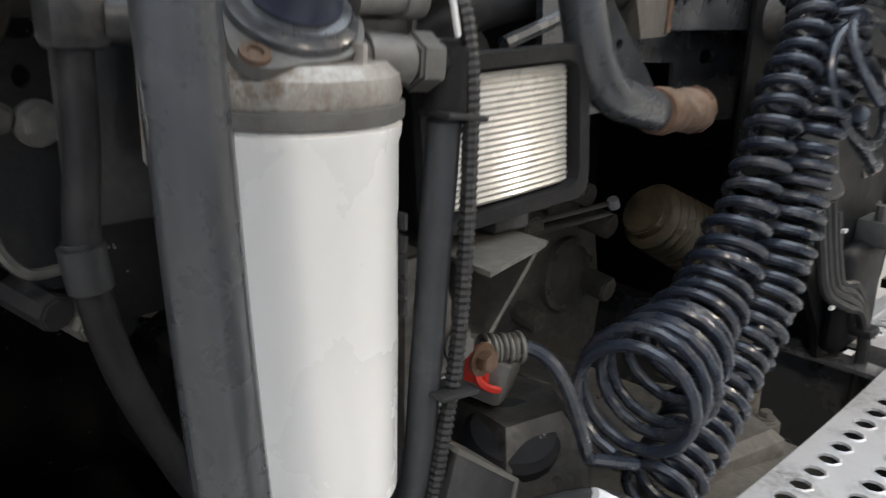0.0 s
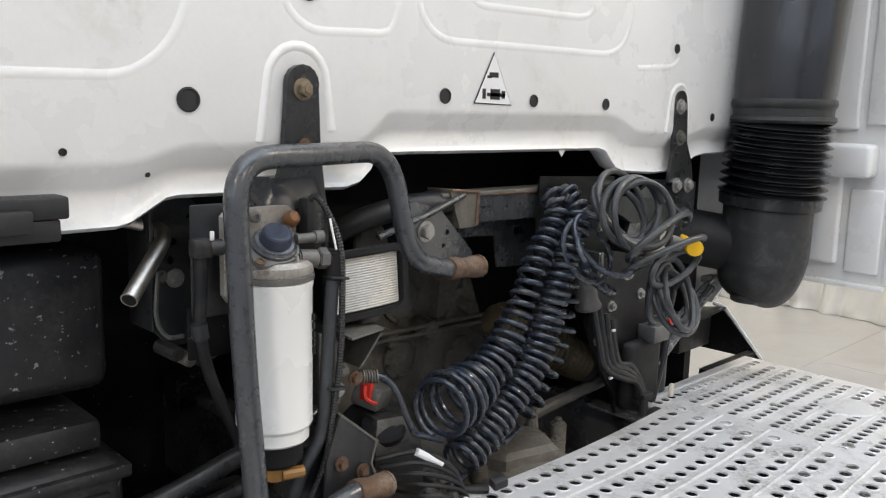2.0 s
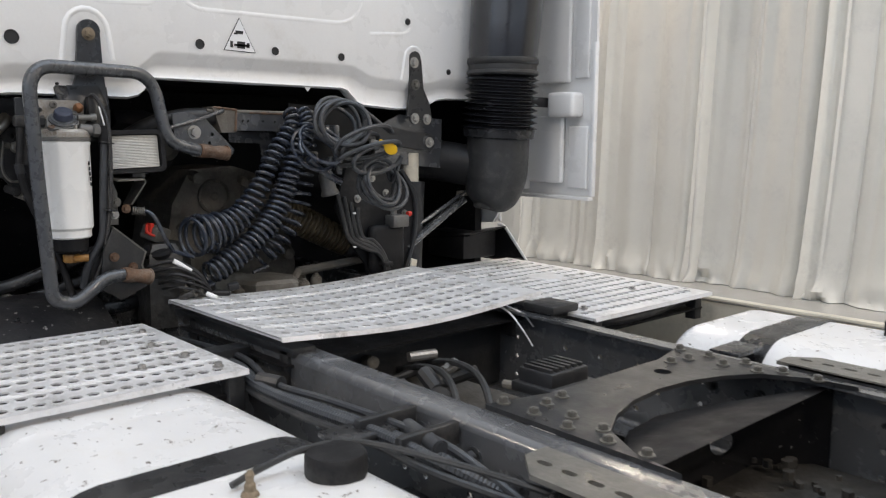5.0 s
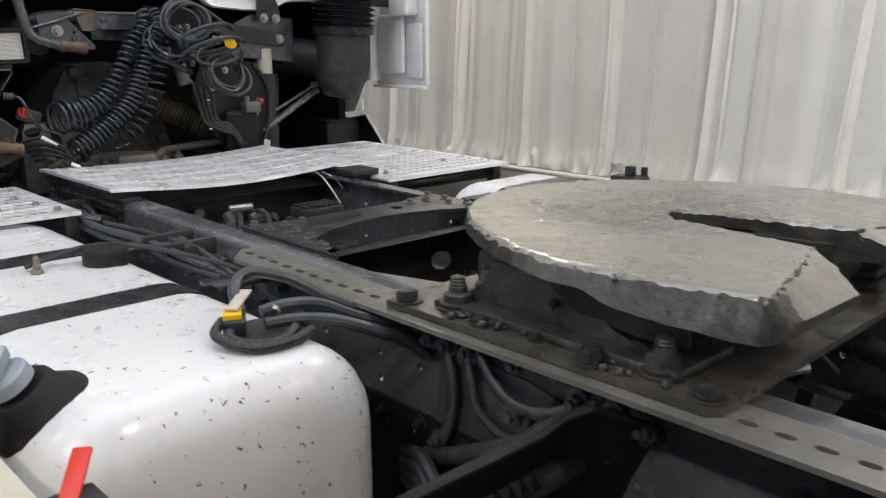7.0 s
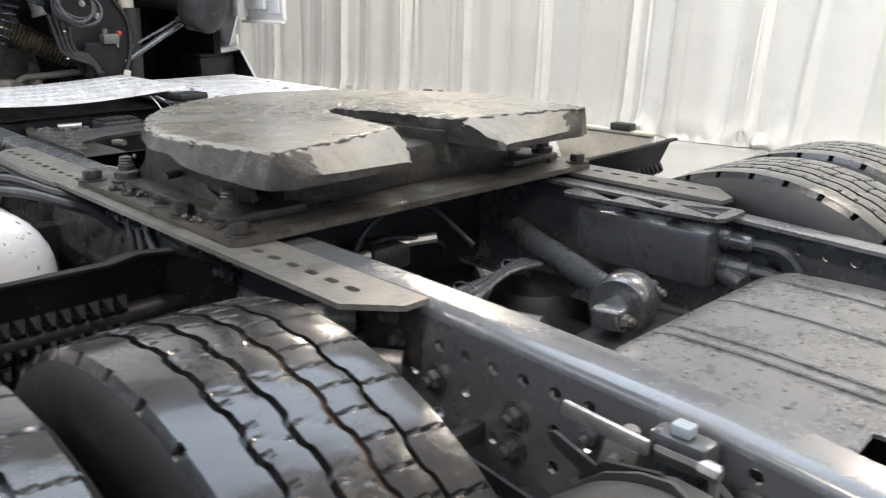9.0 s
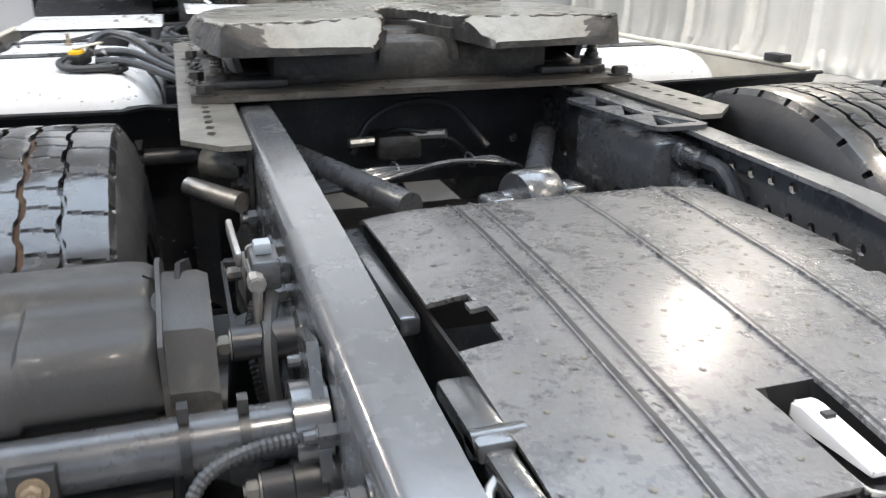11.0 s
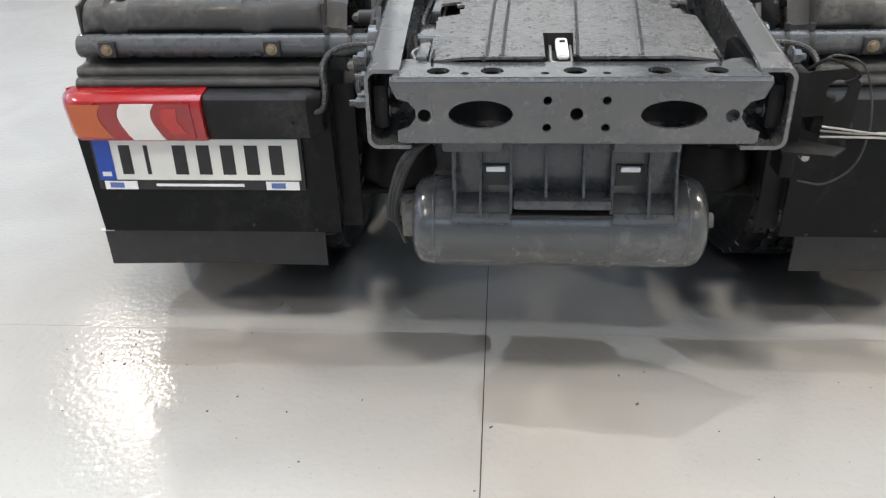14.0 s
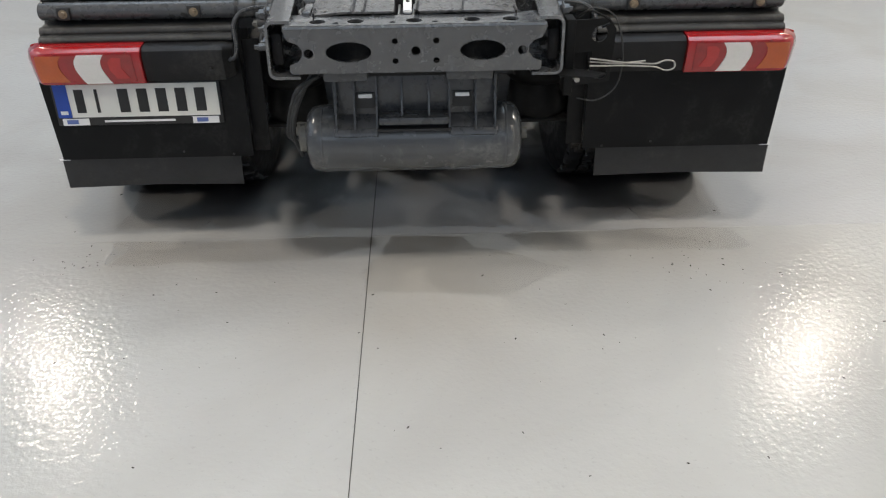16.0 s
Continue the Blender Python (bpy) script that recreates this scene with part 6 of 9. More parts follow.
def saddle_tank(s):
    left = s < 0
    t = thing("fuel_tank", "white painted fuel tank with black straps, specked with dirt", "fuel tank", (s * 0.88, 2.6, 0.34), "saddle tanks")
    x0, x1, y0, y1, z0, z1 = 0.585, 1.195, 2.045, 3.60 if left else 3.17, 0.36, 0.965
    part("tank_body", tank_body(s, x0, x1, y0, y1, z0, z1), "tank", t)
    for y in (2.59, 3.06) if left else (2.28, 2.90):
        st = part("strap", strap(s, x0, x1, y, 0.092, z0, z1), "blacksatin", t, "glossy black steel strap")
        part("strap_buckle", box(min(s * 0.50, s * 0.64), max(s * 0.50, s * 0.64), y - 0.042, y + 0.042, 0.955, 0.968, 0.004), "blacksatin", st)
    # carrier brackets on the rail
    for y in (2.59, 3.06):
        part("tank_bracket", box(min(s * 0.42, s * 0.62), max(s * 0.42, s * 0.62), y - 0.035, y + 0.035, 0.45, 0.80, 0.006), "black", t)
    part("tank_step", box(min(s * 0.42, s * 1.0), max(s * 0.42, s * 1.0), 2.15, 2.25, 0.33, 0.365, 0.006), "black", t)
    return t


left_tank = saddle_tank(-1)
right_tank = saddle_tank(1)


def tank_fittings_left(t):
    # fuel sender with its looped plug
    s1 = part("sender_rim", lathe((-0.735, 2.20, 0.968), (0, 0, 1), [(0, 0.075), (0.008, 0.078), (0.014, 0.07), (0.016, 0.055), (0.010, 0.045)], 28), "rubber", t)
    part("plug_body", turned(box(-0.02, 0.02, -0.03, 0.03, -0.016, 0.016, 0.005), pose(-0.785, 2.225, 1.0, 8, 0, -30)), "ink", t)
    part("plug_clip", turned(box(-0.016, 0.016, -0.017, 0.017, -0.008, 0.008, 0.003), pose(-0.79, 2.222, 1.018, 8, 0, -30)), "yellow", t, "yellow plug clip")
    part("plug_tab", turned(box(-0.045, 0.045, -0.011, 0.011, -0.002, 0.002, 0.001), pose(-0.762, 2.245, 1.034, 0, -6, 42)), "skirt", t)
    for k, pts in enumerate((
            [(-0.76, 2.25, 1.01), (-0.745, 2.29, 1.045), (-0.70, 2.31, 1.06), (-0.64, 2.27, 1.045), (-0.575, 2.23, 1.00), (-0.50, 2.20, 0.955), (-0.44, 2.18, 0.90)],
            [(-0.74, 2.21, 1.015), (-0.69, 2.20, 1.02), (-0.63, 2.19, 1.01), (-0.56, 2.17, 0.975), (-0.49, 2.15, 0.945), (-0.44, 2.14, 0.90)],
            [(-0.74, 2.20, 0.995), (-0.68, 2.18, 0.995), (-0.62, 2.15, 0.985), (-0.55, 2.12, 0.955), (-0.49, 2.11, 0.925), (-0.44, 2.10, 0.88)],
            [(-0.79, 2.22, 1.0), (-0.815, 2.19, 0.99), (-0.80, 2.15, 0.985), (-0.75, 2.13, 0.985), (-0.70, 2.16, 0.99)],
            [(-0.80, 2.24, 1.005), (-0.835, 2.2, 0.995), (-0.81, 2.13, 0.985), (-0.74, 2.115, 0.985), (-0.68, 2.14, 0.985)])):
        part("hose", tube(resample(spline(pts, 8), 0.004), 0.0115 if k < 3 else 0.008, 9, 0.0 if k < 3 else 0.0015, 1), "cable" if k < 3 else "rubber", t)
    for p in ((-0.756, 2.26, 1.022), (-0.715, 2.205, 1.018)):
        part("hose_clamp", lathe(Vector(p) - Vector((0.004, 0, 0.006)), (0.5, 0.2, 0.5), [(0, 0.0145), (0.008, 0.0145)], 14), "zinc", t)
    # round black vent cap and cable
    part("vent_cap", lathe((-0.735, 2.905, 0.965), (0, 0, 1), [(0, 0.048), (0.012, 0.052), (0.04, 0.052), (0.047, 0.048), (0.048, 0.0)], 26), "plastic", t, "round black plastic vent cap")
    part("vent_cable", tube(spline([(-0.90, 2.95, 0.985), (-0.84, 2.96, 0.995), (-0.76, 2.95, 1.01), (-0.66, 2.93, 1.0), (-0.58, 2.78, 0.985), (-0.53, 2.66, 0.97), (-0.47, 2.60, 0.94)], 8), 0.006, 7), "rubber", t)
    # worn brass nipple
    part("breather", lathe((-0.885, 2.92, 0.975), (0, 0, 1), [(0, 0.015), (0.005, 0.013), (0.008, 0.009), (0.018, 0.009), (0.022, 0.006), (0.034, 0.0075), (0.040, 0.004)], 12), "corroded", t, "corroded breather nipple")
    # filler necks
    f1 = part("filler_cap", lathe((-1.112, 2.835, 0.925), (-0.42, 0, 1), [(0, 0.074), (0.020, 0.072), (0.024, 0.062), (0.040, 0.060), (0.048, 0.050), (0.050, 0.02)], 24), "ink", t, "black fuel filler cap with a lug")
    part("cap_lug", tube(rounded([(-1.075, 2.87, 0.965), (-1.06, 2.905, 0.992), (-1.04, 2.90, 0.985), (-1.035, 2.865, 0.962)], 0.010), 0.0065, 6), "ink", f1)
    part("cap_rib", turned(box(-0.058, 0.058, -0.016, 0.016, -0.004, 0.014, 0.006), pose(-1.130, 2.838, 0.970, 0, -23, 14)), "ink", f1)
    part("blue_valve", lathe((-1.225, 2.795, 0.975), (-0.2, 0, 1), [(0, 0.014), (0.02, 0.014), (0.022, 0.022), (0.045, 0.022), (0.05, 0.018)], 16), "blue", t, "bright blue cap")
    f2 = part("adblue_neck", lathe((-1.10, 2.235, 0.915), (-0.62, 0, 1), [(0, 0.085), (0.03, 0.078), (0.055, 0.055), (0.075, 0.05), (0.08, 0.045)], 24), "plastic", t, "black filler neck with a faded blue cap")
    part("blue_cap", lathe((-1.148, 2.235, 0.990), (-0.62, 0, 1), [(0, 0.036), (0.02, 0.036), (0.024, 0.033), (0.026, 0.0)], 20), "paleblue", f2)
    part("cap_wing", turned(box(-0.034, 0.034, -0.008, 0.008, 0, 0.026, 0.004), Matrix.Translation((-1.163, 2.235, 1.012)) @ pose(0, 0, 0, 0, -32, 50)), "paleblue", f2)


tank_fittings_left(left_tank)
f3 = part("filler_cap", lathe((0.70, 2.49, 0.968), (0, 0, 1), [(0, 0.06), (0.02, 0.058), (0.035, 0.05), (0.04, 0.02)], 22), "ink", right_tank, "black filler cap")
part("cap_lug", tube(rounded([(0.64, 2.49, 0.985), (0.66, 2.47, 1.01), (0.72, 2.46, 1.015), (0.75, 2.49, 0.99)], 0.015), 0.007, 6), "ink", f3)
part("cap_band", box(0.60, 0.66, 2.44, 2.54, 0.966, 0.975, 0.003), "plastic", right_tank)
part("vent_unit", join(box(0.985, 1.06, 2.56, 2.68, 0.962, 1.02, 0.008), box(1.0, 1.03, 2.6, 2.63, 1.02, 1.055, 0.004), cyl((1.05, 2.58, 1.0), (1.05, 2.58, 1.05), 0.012, seg=10)), "ink", right_tank)


# side skirts outside the tanks
def side_skirt(s):
    g = thing("side_skirt", "white side skirt panel with a beige inner face", "panel", (s * 1.17, 2.6, 0.3), "side skirts")
    y0, y1 = (1.62 if s < 0 else 1.74), 4.16
    part("outer_panel", box(min(s * 1.234, s * 1.246), max(s * 1.234, s * 1.246), y0, y1, 0.30, 0.945, 0.003), "white", g)
    part("inner_panel", box(min(s * 1.224, s * 1.232), max(s * 1.224, s * 1.232), y0 + 0.01, y1 - 0.01, 0.32, 0.94), "skirt", g, "beige inner panel")
    part("top_lip", box(min(s * 1.214, s * 1.252), max(s * 1.214, s * 1.252), y0, y1, 0.945, 0.957, 0.004), "skirt", g)
    for y in (1.9, 2.5, 3.3):
        part("skirt_arm", box(min(s * 0.42, s * 1.226), max(s * 0.42, s * 1.226), y - 0.012, y + 0.012, 0.33, 0.352, 0.003), "black", g)
    if s < 0:
        part("red_clip", turned(box(-0.012, 0.012, -0.045, 0.045, -0.004, 0.004, 0.003), pose(-1.182, 1.905, 0.985, 20, 0, -35)), "red", g, "red plastic clip")
        part("clip_base", box(-1.246, -1.165, 1.84, 1.90, 0.956, 0.976, 0.004), "ink", g)
    else:
        part("clip_base", box(1.205, 1.246, 1.82, 1.90, 0.956, 0.980, 0.004), "ink", g)


for side in (-1, 1):
    side_skirt(side)


# ---- walkway steps over the frame ----
def tread_sheet(name, label, x0, x1, y0, y1, zf, nx, ny, parent_loc, along_x=True, skew=0.0, edge=0.009):
    t = thing(name, label, "step plate", parent_loc, "walkway plates")
    w, d = x1 - x0, y1 - y0

    def put_point(u, v, h):
        return (x0 + w * u + skew * v, y0 + d * v, zf(u, v) + h)

    holes, spots = [], []
    for j in range(ny):
        v = 0.06 + 0.88 * j / (ny - 1)
        for i in range(nx):
            u = 0.04 + 0.92 * (i + (0.5 if j % 2 else 0.0)) / nx
            if u < 0.975:
                holes.append(circle(u, v, 0.0130 / w, 8, 0.0130 / d))
                spots.append((u, v))
    sides = 12
    outline = [(k / sides, 0) for k in range(sides)] + [(1, k / sides) for k in range(sides)] + [(1 - k / sides, 1) for k in range(sides)] + [(0, 1 - k / sides) for k in range(sides)]
    part("tread_sheet", plate(outline, holes, 0.003, lambda u, v, h: put_point(u, v, h)), "alu", t, angle=25)
    rims = bmesh.new()
    for u, v in spots:
        a = [rims.verts.new(put_point(u + 0.0168 * math.cos(q) / w, v + 0.0168 * math.sin(q) / d, 0.0030)) for q in (math.pi * k / 4 for k in range(8))]
        b = [rims.verts.new(put_point(u + 0.0140 * math.cos(q) / w, v + 0.0140 * math.sin(q) / d, 0.0046)) for q in (math.pi * k / 4 for k in range(8))]
        c = [rims.verts.new(put_point(u + 0.0130 * math.cos(q) / w, v + 0.0130 * math.sin(q) / d, 0.0042)) for q in (math.pi * k / 4 for k in range(8))]
        e = [rims.verts.new(put_point(u + 0.0129 * math.cos(q) / w, v + 0.0129 * math.sin(q) / d, 0.0020)) for q in (math.pi * k / 4 for k in range(8))]
        for p, q2 in ((a, b), (b, c), (c, e)):
            for k in range(8):
                rims.faces.new((p[k], p[(k + 1) % 8], q2[(k + 1) % 8], q2[k]))
    tagged(part("raised_rims", rims, "alu", t), kind="stuff")
    for j in range(1, ny, 2):
        v = 0.06 + 0.88 * (j + 0.5) / (ny - 1)
        if v < 0.97:
            part("stiffening_bead", tube([put_point(0.02 + 0.96 * k / 20, v, 0.0010) for k in range(21)], 0.0048, 8), "alu", t)
    for v in (0.0, 1.0):
        part("folded_edge", shell(loft([[put_point(k / 24, v, 0.002) for k in range(25)], [Vector(put_point(k / 24, v, -edge)) + Vector((0, 0.004 if v else -0.004, 0)) for k in range(25)]]), 0.003), "alu", t)
    for u in (0.0, 1.0):
        part("folded_edge", shell(loft([[put_point(u, k / 12, 0.002) for k in range(13)], [Vector(put_point(u, k / 12, -edge * 0.6)) for k in range(13)]]), 0.003), "alu", t)
    # black sheet added below so that the holes look dark
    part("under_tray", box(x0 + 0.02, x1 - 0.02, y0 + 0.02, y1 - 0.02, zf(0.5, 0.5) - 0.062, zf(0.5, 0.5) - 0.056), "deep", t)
    return t


mid_step = tread_sheet("walkway_plate", "bright perforated aluminium walkway plate across the frame rails, slightly bent", -0.470, 0.462, 3.505, 4.118,
                       lambda u, v: 1.044 + 0.006 * u * v - 0.026 * math.sin(math.pi * u) ** 1.2 * (1 - 0.8 * v) - 0.012 * math.sin(math.pi * u) * v, 21, 10, (0, 3.8, 1.0))
right_step = tread_sheet("walkway_plate", "white perforated walkway plate above the side tank, scuffed", 0.474, 1.135, 3.30, 4.27,
                         lambda u, v: 0.990 + 0.012 * v, 18, 16, (0.8, 3.8, 0.98))
left_step = tread_sheet("walkway_plate", "white perforated walkway plate beside the frame rail", -1.135, -0.575, 3.475, 4.06,
                        lambda u, v: 0.995 + 0.004 * v, 15, 10, (-0.85, 3.8, 0.98))
for t, pts in ((mid_step, ((-0.41, 3.56), (-0.41, 4.05), (0.42, 3.58), (0.42, 4.05))), (right_step, ((0.52, 3.34), (0.52, 4.2), (1.09, 3.34), (1.09, 4.2))), (left_step, ((-0.60, 3.5), (-0.60, 4.0), (-1.1, 3.5), (-1.1, 4.0)))):
    for x, y in pts:
        part("support_bracket", box(x - 0.02, x + 0.02, y - 0.02, y + 0.02, 0.90, 0.99 if t is not mid_step else 1.0, 0.003), "black", t)
for x, y in ((-0.62, 3.53), (-0.64, 3.66), (-0.66, 3.8), (-0.62, 3.95), (-0.76, 3.62), (-0.74, 3.9)):
    bolt(left_step, (x, y, 1.0), (0, 0, 1), 0.009, 0.008, "zinc")
for x, y in ((0.55, 3.4), (0.62, 3.75), (0.75, 4.0), (0.95, 3.5), (0.9, 4.1), (1.05, 3.8)):
    bolt(right_step, (x, y, 0.997), (0, 0, 1), 0.009, 0.006, "zinc")
part("sheet_badge", lathe((0.90, 3.86, 0.9985), (0, 0, 1), [(0, 0.075), (0.003, 0.072), (0.004, 0.06)], 28), "alu", right_step)
support = thing("walkway_support", "black steel supports under the walkway plates", "support", (0, 3.55, 0.95))
part("support_rail", box(-0.43, -0.36, 3.52, 4.2, 0.985, 1.008, 0.004), "black", support)
part("support_rail", box(0.40, 0.48, 3.40, 4.2, 0.985, 1.008, 0.004), "black", support)
part("rubber_pad", box(0.38, 0.50, 3.38, 3.50, 1.0, 1.025, 0.006), "ink", support)
part("tie_end", tube(spline([(0.33, 3.55, 1.01), (0.33, 3.50, 0.99), (0.345, 3.46, 0.94), (0.36, 3.44, 0.90)], 5), 0.003, 5), "printwhite", support)
part("tie_end", tube(spline([(0.35, 3.54, 1.01), (0.37, 3.49, 0.99), (0.395, 3.47, 0.95)], 5), 0.003, 5), "printwhite", support)
part("left_beam", box(-1.13, -0.44, 3.7, 3.76, 0.93, 0.985, 0.004), "black", support)
part("right_beam", box(0.44, 1.13, 3.7, 3.76, 0.93, 0.985, 0.004), "black", support)
for y in (3.34, 3.38):
    part("flat_hose", tube(spline([(0.47, y + 0.02, 0.965), (0.7, y - 0.02, 0.96), (0.95, y, 0.965), (1.12, y + 0.03, 0.96)], 8), 0.014, 8), "ink", support)
part("vent_block", join(box(-0.10, 0.03, 2.98, 3.08, 0.95, 1.0, 0.004), box(-0.115, 0.045, 2.97, 3.09, 0.945, 0.968, 0.003)), "black", frame_thing)
for k in range(6):
    part("block_fin", box(-0.095 + 0.021 * k, -0.085 + 0.021 * k, 2.99, 3.07, 1.0, 1.008), "black", frame_thing)

# lumps and fittings deep between the rails ahead of the middle crossmember
deep = thing("gearshift_unit", "dirty metal linkage and hoses between the frame rails", "mechanism", (0, 3.4, 0.85))
rnd = random.Random(21)
for k in range(16):
    x, y, z = rnd.uniform(-0.28, 0.05), rnd.uniform(3.2, 3.6), rnd.uniform(0.84, 0.93)
    a = rnd.uniform(0, 180)
    bm = turned(cyl((-rnd.uniform(0.02, 0.05), 0, 0), (rnd.uniform(0.02, 0.05), 0, 0), rnd.uniform(0.01, 0.025), seg=10, bev=0.002), pose(x, y, z, 0, rnd.uniform(-25, 25), a))
    part("fitting", bm, rnd.choice(("cast", "black", "gear", "leather", "rubber")), deep)
part("fitting", cyl((-0.06, 3.52, 0.925), (0.02, 3.50, 0.925), 0.014, seg=10), "zinc", deep)
part("linkage_plate", box(-0.3, 0.1, 3.15, 3.65, 0.80, 0.85, 0.02), "leather", deep)
for k in range(2):
    part("hose", tube(spline([(-0.3 + 0.1 * k, 3.05, 0.86), (-0.2 + 0.1 * k, 3.2, 0.95 - 0.01 * k), (-0.1 + 0.08 * k, 3.4, 0.93), (0.0 + 0.06 * k, 3.65, 0.85)], 6), 0.009, 7), "rubber", deep)

# hoses outside the left rail
run = thing("rail_hoses", "grey corrugated conduits strapped along the frame rail", "hoses", (-0.5, 3.2, 0.93))
for k, (dx, dz, r) in enumerate(((0, 0, 0.0095), (-0.03, 0.008, 0.011), (0.018, 0.014, 0.008), (-0.045, -0.008, 0.008))):
    pts = [(-0.49 + dx, 4.05, 0.93 + dz), (-0.50 + dx, 3.68, 0.955 + dz), (-0.55 + dx * 0.6, 3.43, 0.955 + dz), (-0.535 + dx, 3.24, 0.955 + dz), (-0.52 + dx, 3.03, 0.955 + dz), (-0.52 + dx, 2.87, 0.95 + dz), (-0.47, 2.78 - 0.03 * k, 0.90)]
    part("conduit", tube(resample(spline(pts, 8), 0.004), r, 8, 0.0015 if k < 2 else 0, 1), "cable" if k < 3 else "rubber", run)
part("clip", box(-0.575, -0.43, 3.055, 3.075, 0.94, 0.985, 0.004), "black", run)
part("clip", box(-0.575, -0.43, 2.93, 2.95, 0.94, 0.985, 0.004), "black", run)
part("connector", turned(cyl((0, -0.07, 0), (0, 0.07, 0), 0.017, seg=14, bev=0.003), pose(-0.505, 2.95, 0.965, 0, 0, -14)), "cable", run)
part("pipe_joint", cyl((-0.535, 3.40, 0.97), (-0.555, 3.46, 0.972), 0.019, seg=10), "black", run)

# ---- the cab ----
cab = thing("truck_cab", "white truck cab with a pressed rear panel", "cab", (0, 5.0, 1.6))
LOW = [(-1.2, 1.590), (-0.92, 1.592), (-0.90, 1.597), (-0.845, 1.630), (-0.825, 1.633), (-0.505, 1.632), (-0.475, 1.640), (-0.452, 1.660), (-0.438, 1.688), (-0.42, 1.692), (0.255, 1.692), (0.28, 1.685), (0.325, 1.645), (0.35, 1.636), (0.5, 1.627), (0.62, 1.631), (0.65, 1.640), (0.705, 1.666), (0.75, 1.672), (1.2, 1.682)]
RIDGE = [(-1.2, 1.673), (-0.93, 1.673), (-0.89, 1.677), (-0.835, 1.695), (-0.81, 1.699), (-0.50, 1.700), (-0.47, 1.715), (-0.43, 1.750), (-0.41, 1.757), (0.265, 1.762), (0.30, 1.757), (0.365, 1.730), (0.40, 1.722), (0.60, 1.714), (0.66, 1.720), (0.72, 1.735), (1.2, 1.74)]
XS = sorted(set([-1.2 + 2.4 * k / 110 for k in range(111)] + [x for x, _ in LOW] + [x for x, _ in RIDGE]))
rows = [[] for _ in range(11)]
for x in XS:
    lo, ri = lerp_table(LOW, x), lerp_table(RIDGE, x)
    e = max(0.0, abs(x) - 1.14)
    back = 0.6 * e
    for r, (z, y) in zip(rows, ((3.55, 4.245), (2.6, 4.245), (2.1, 4.245), (ri + 0.016, 4.245), (ri + 0.004, 4.249), (ri - 0.022, 4.272), (ri - 0.032, 4.276), (lo + 0.006, 4.27), (lo, 4.266), (lo - 0.004, 4.272), (lo + 0.002, 4.31))):
        r.append((x, y + back, z))
rear = part("rear_panel", shell(loft(rows), 0.003), "white", cab, angle=50)


def emboss(pts, r=0.010, closed=False, round_r=0.05, high=0.0042):
    """A soft pressed bead along a line of the panel."""
    p = resample(rounded([(x, 0, z) for x, z in pts], round_r, 8), 0.02)
    rows = []
    for i, c in enumerate(p):
        d = (p[min(i + 1, len(p) - 1)] - p[max(i - 1, 0)]).normalized()
        nx, nz = -d.z, d.x
        rows.append([(c.x + nx * r * q, 4.2448 - high * 0.5 * (1 + math.cos(math.pi * q)), c.z + nz * r * q) for q in (-1, -0.75, -0.5, -0.25, 0, 0.25, 0.5, 0.75, 1)])
    return loft(rows)


for pts, rr in (([(-1.18, 1.80), (-0.90, 1.806), (-0.835, 1.86), (-0.80, 1.96), (-0.78, 2.6)], 0.06),
                ([(-0.655, 2.6), (-0.65, 1.93), (-0.60, 1.892), (-0.42, 1.902), (-0.405, 1.95), (-0.415, 2.6)], 0.04),
                ([(-0.385, 2.6), (-0.355, 1.94), (-0.30, 1.90), (0.24, 1.908), (0.30, 1.93), (0.335, 2.0), (0.355, 2.6)], 0.05),
                ([(-0.26, 2.6), (-0.235, 2.0), (-0.20, 1.974), (0.14, 1.982), (0.18, 2.0), (0.205, 2.6)], 0.03),
                ([(0.365, 1.884), (0.53, 1.895), (0.56, 1.92)], 0.03)):
    part("pressed_bead", emboss(pts, 0.020, round_r=rr, high=0.0042), "white", rear, angle=80)
# arched pockets round the cab supports
for cx, top, w, lo in ((-0.622, 1.868, 0.058, 1.712), (0.572, 1.852, 0.044, 1.73)):
    pts = [(cx - w - 0.014, lo)] + [(cx - w * math.cos(a), top - w + w * math.sin(a)) for a in (math.pi * k / 8 for k in range(9))] + [(cx + w + 0.014, lo)]
    part("pocket_edge", emboss(pts, 0.016, round_r=0.004, high=0.006), "white", rear, angle=80)
for x, z, r in ((-0.816, 1.775, 0.017), (-0.286, 1.797, 0.0135), (-0.023, 1.795, 0.012), (0.24, 1.794, 0.012), (0.747, 1.771, 0.010), (0.54, 1.942, 0.011), (-0.60, 1.955, 0.014), (-1.0, 1.70, 0.005)):
    part("hole_plug", lathe((x, 4.2405, z), (0, -1, 0), [(0, r * 1.12), (0.0015, r * 1.1), (0.002, r * 0.95), (-0.004, r * 0.75), (-0.010, r * 0.7)], 18), "ink", rear)
for x, z in ((-0.96, 1.662), (-0.945, 1.664), (-0.872, 1.664), (-0.70, 1.66)):
    part("small_hole", cyl((x, 4.262, z), (x, 4.272, z), 0.004, seg=8), "ink", rear)
part("panel_tab", plate([(0.10, 1.692), (0.135, 1.692), (0.118, 1.672)], [], 0.002, lambda u, v, w: (u, 4.268 + w, v)), "white", rear)
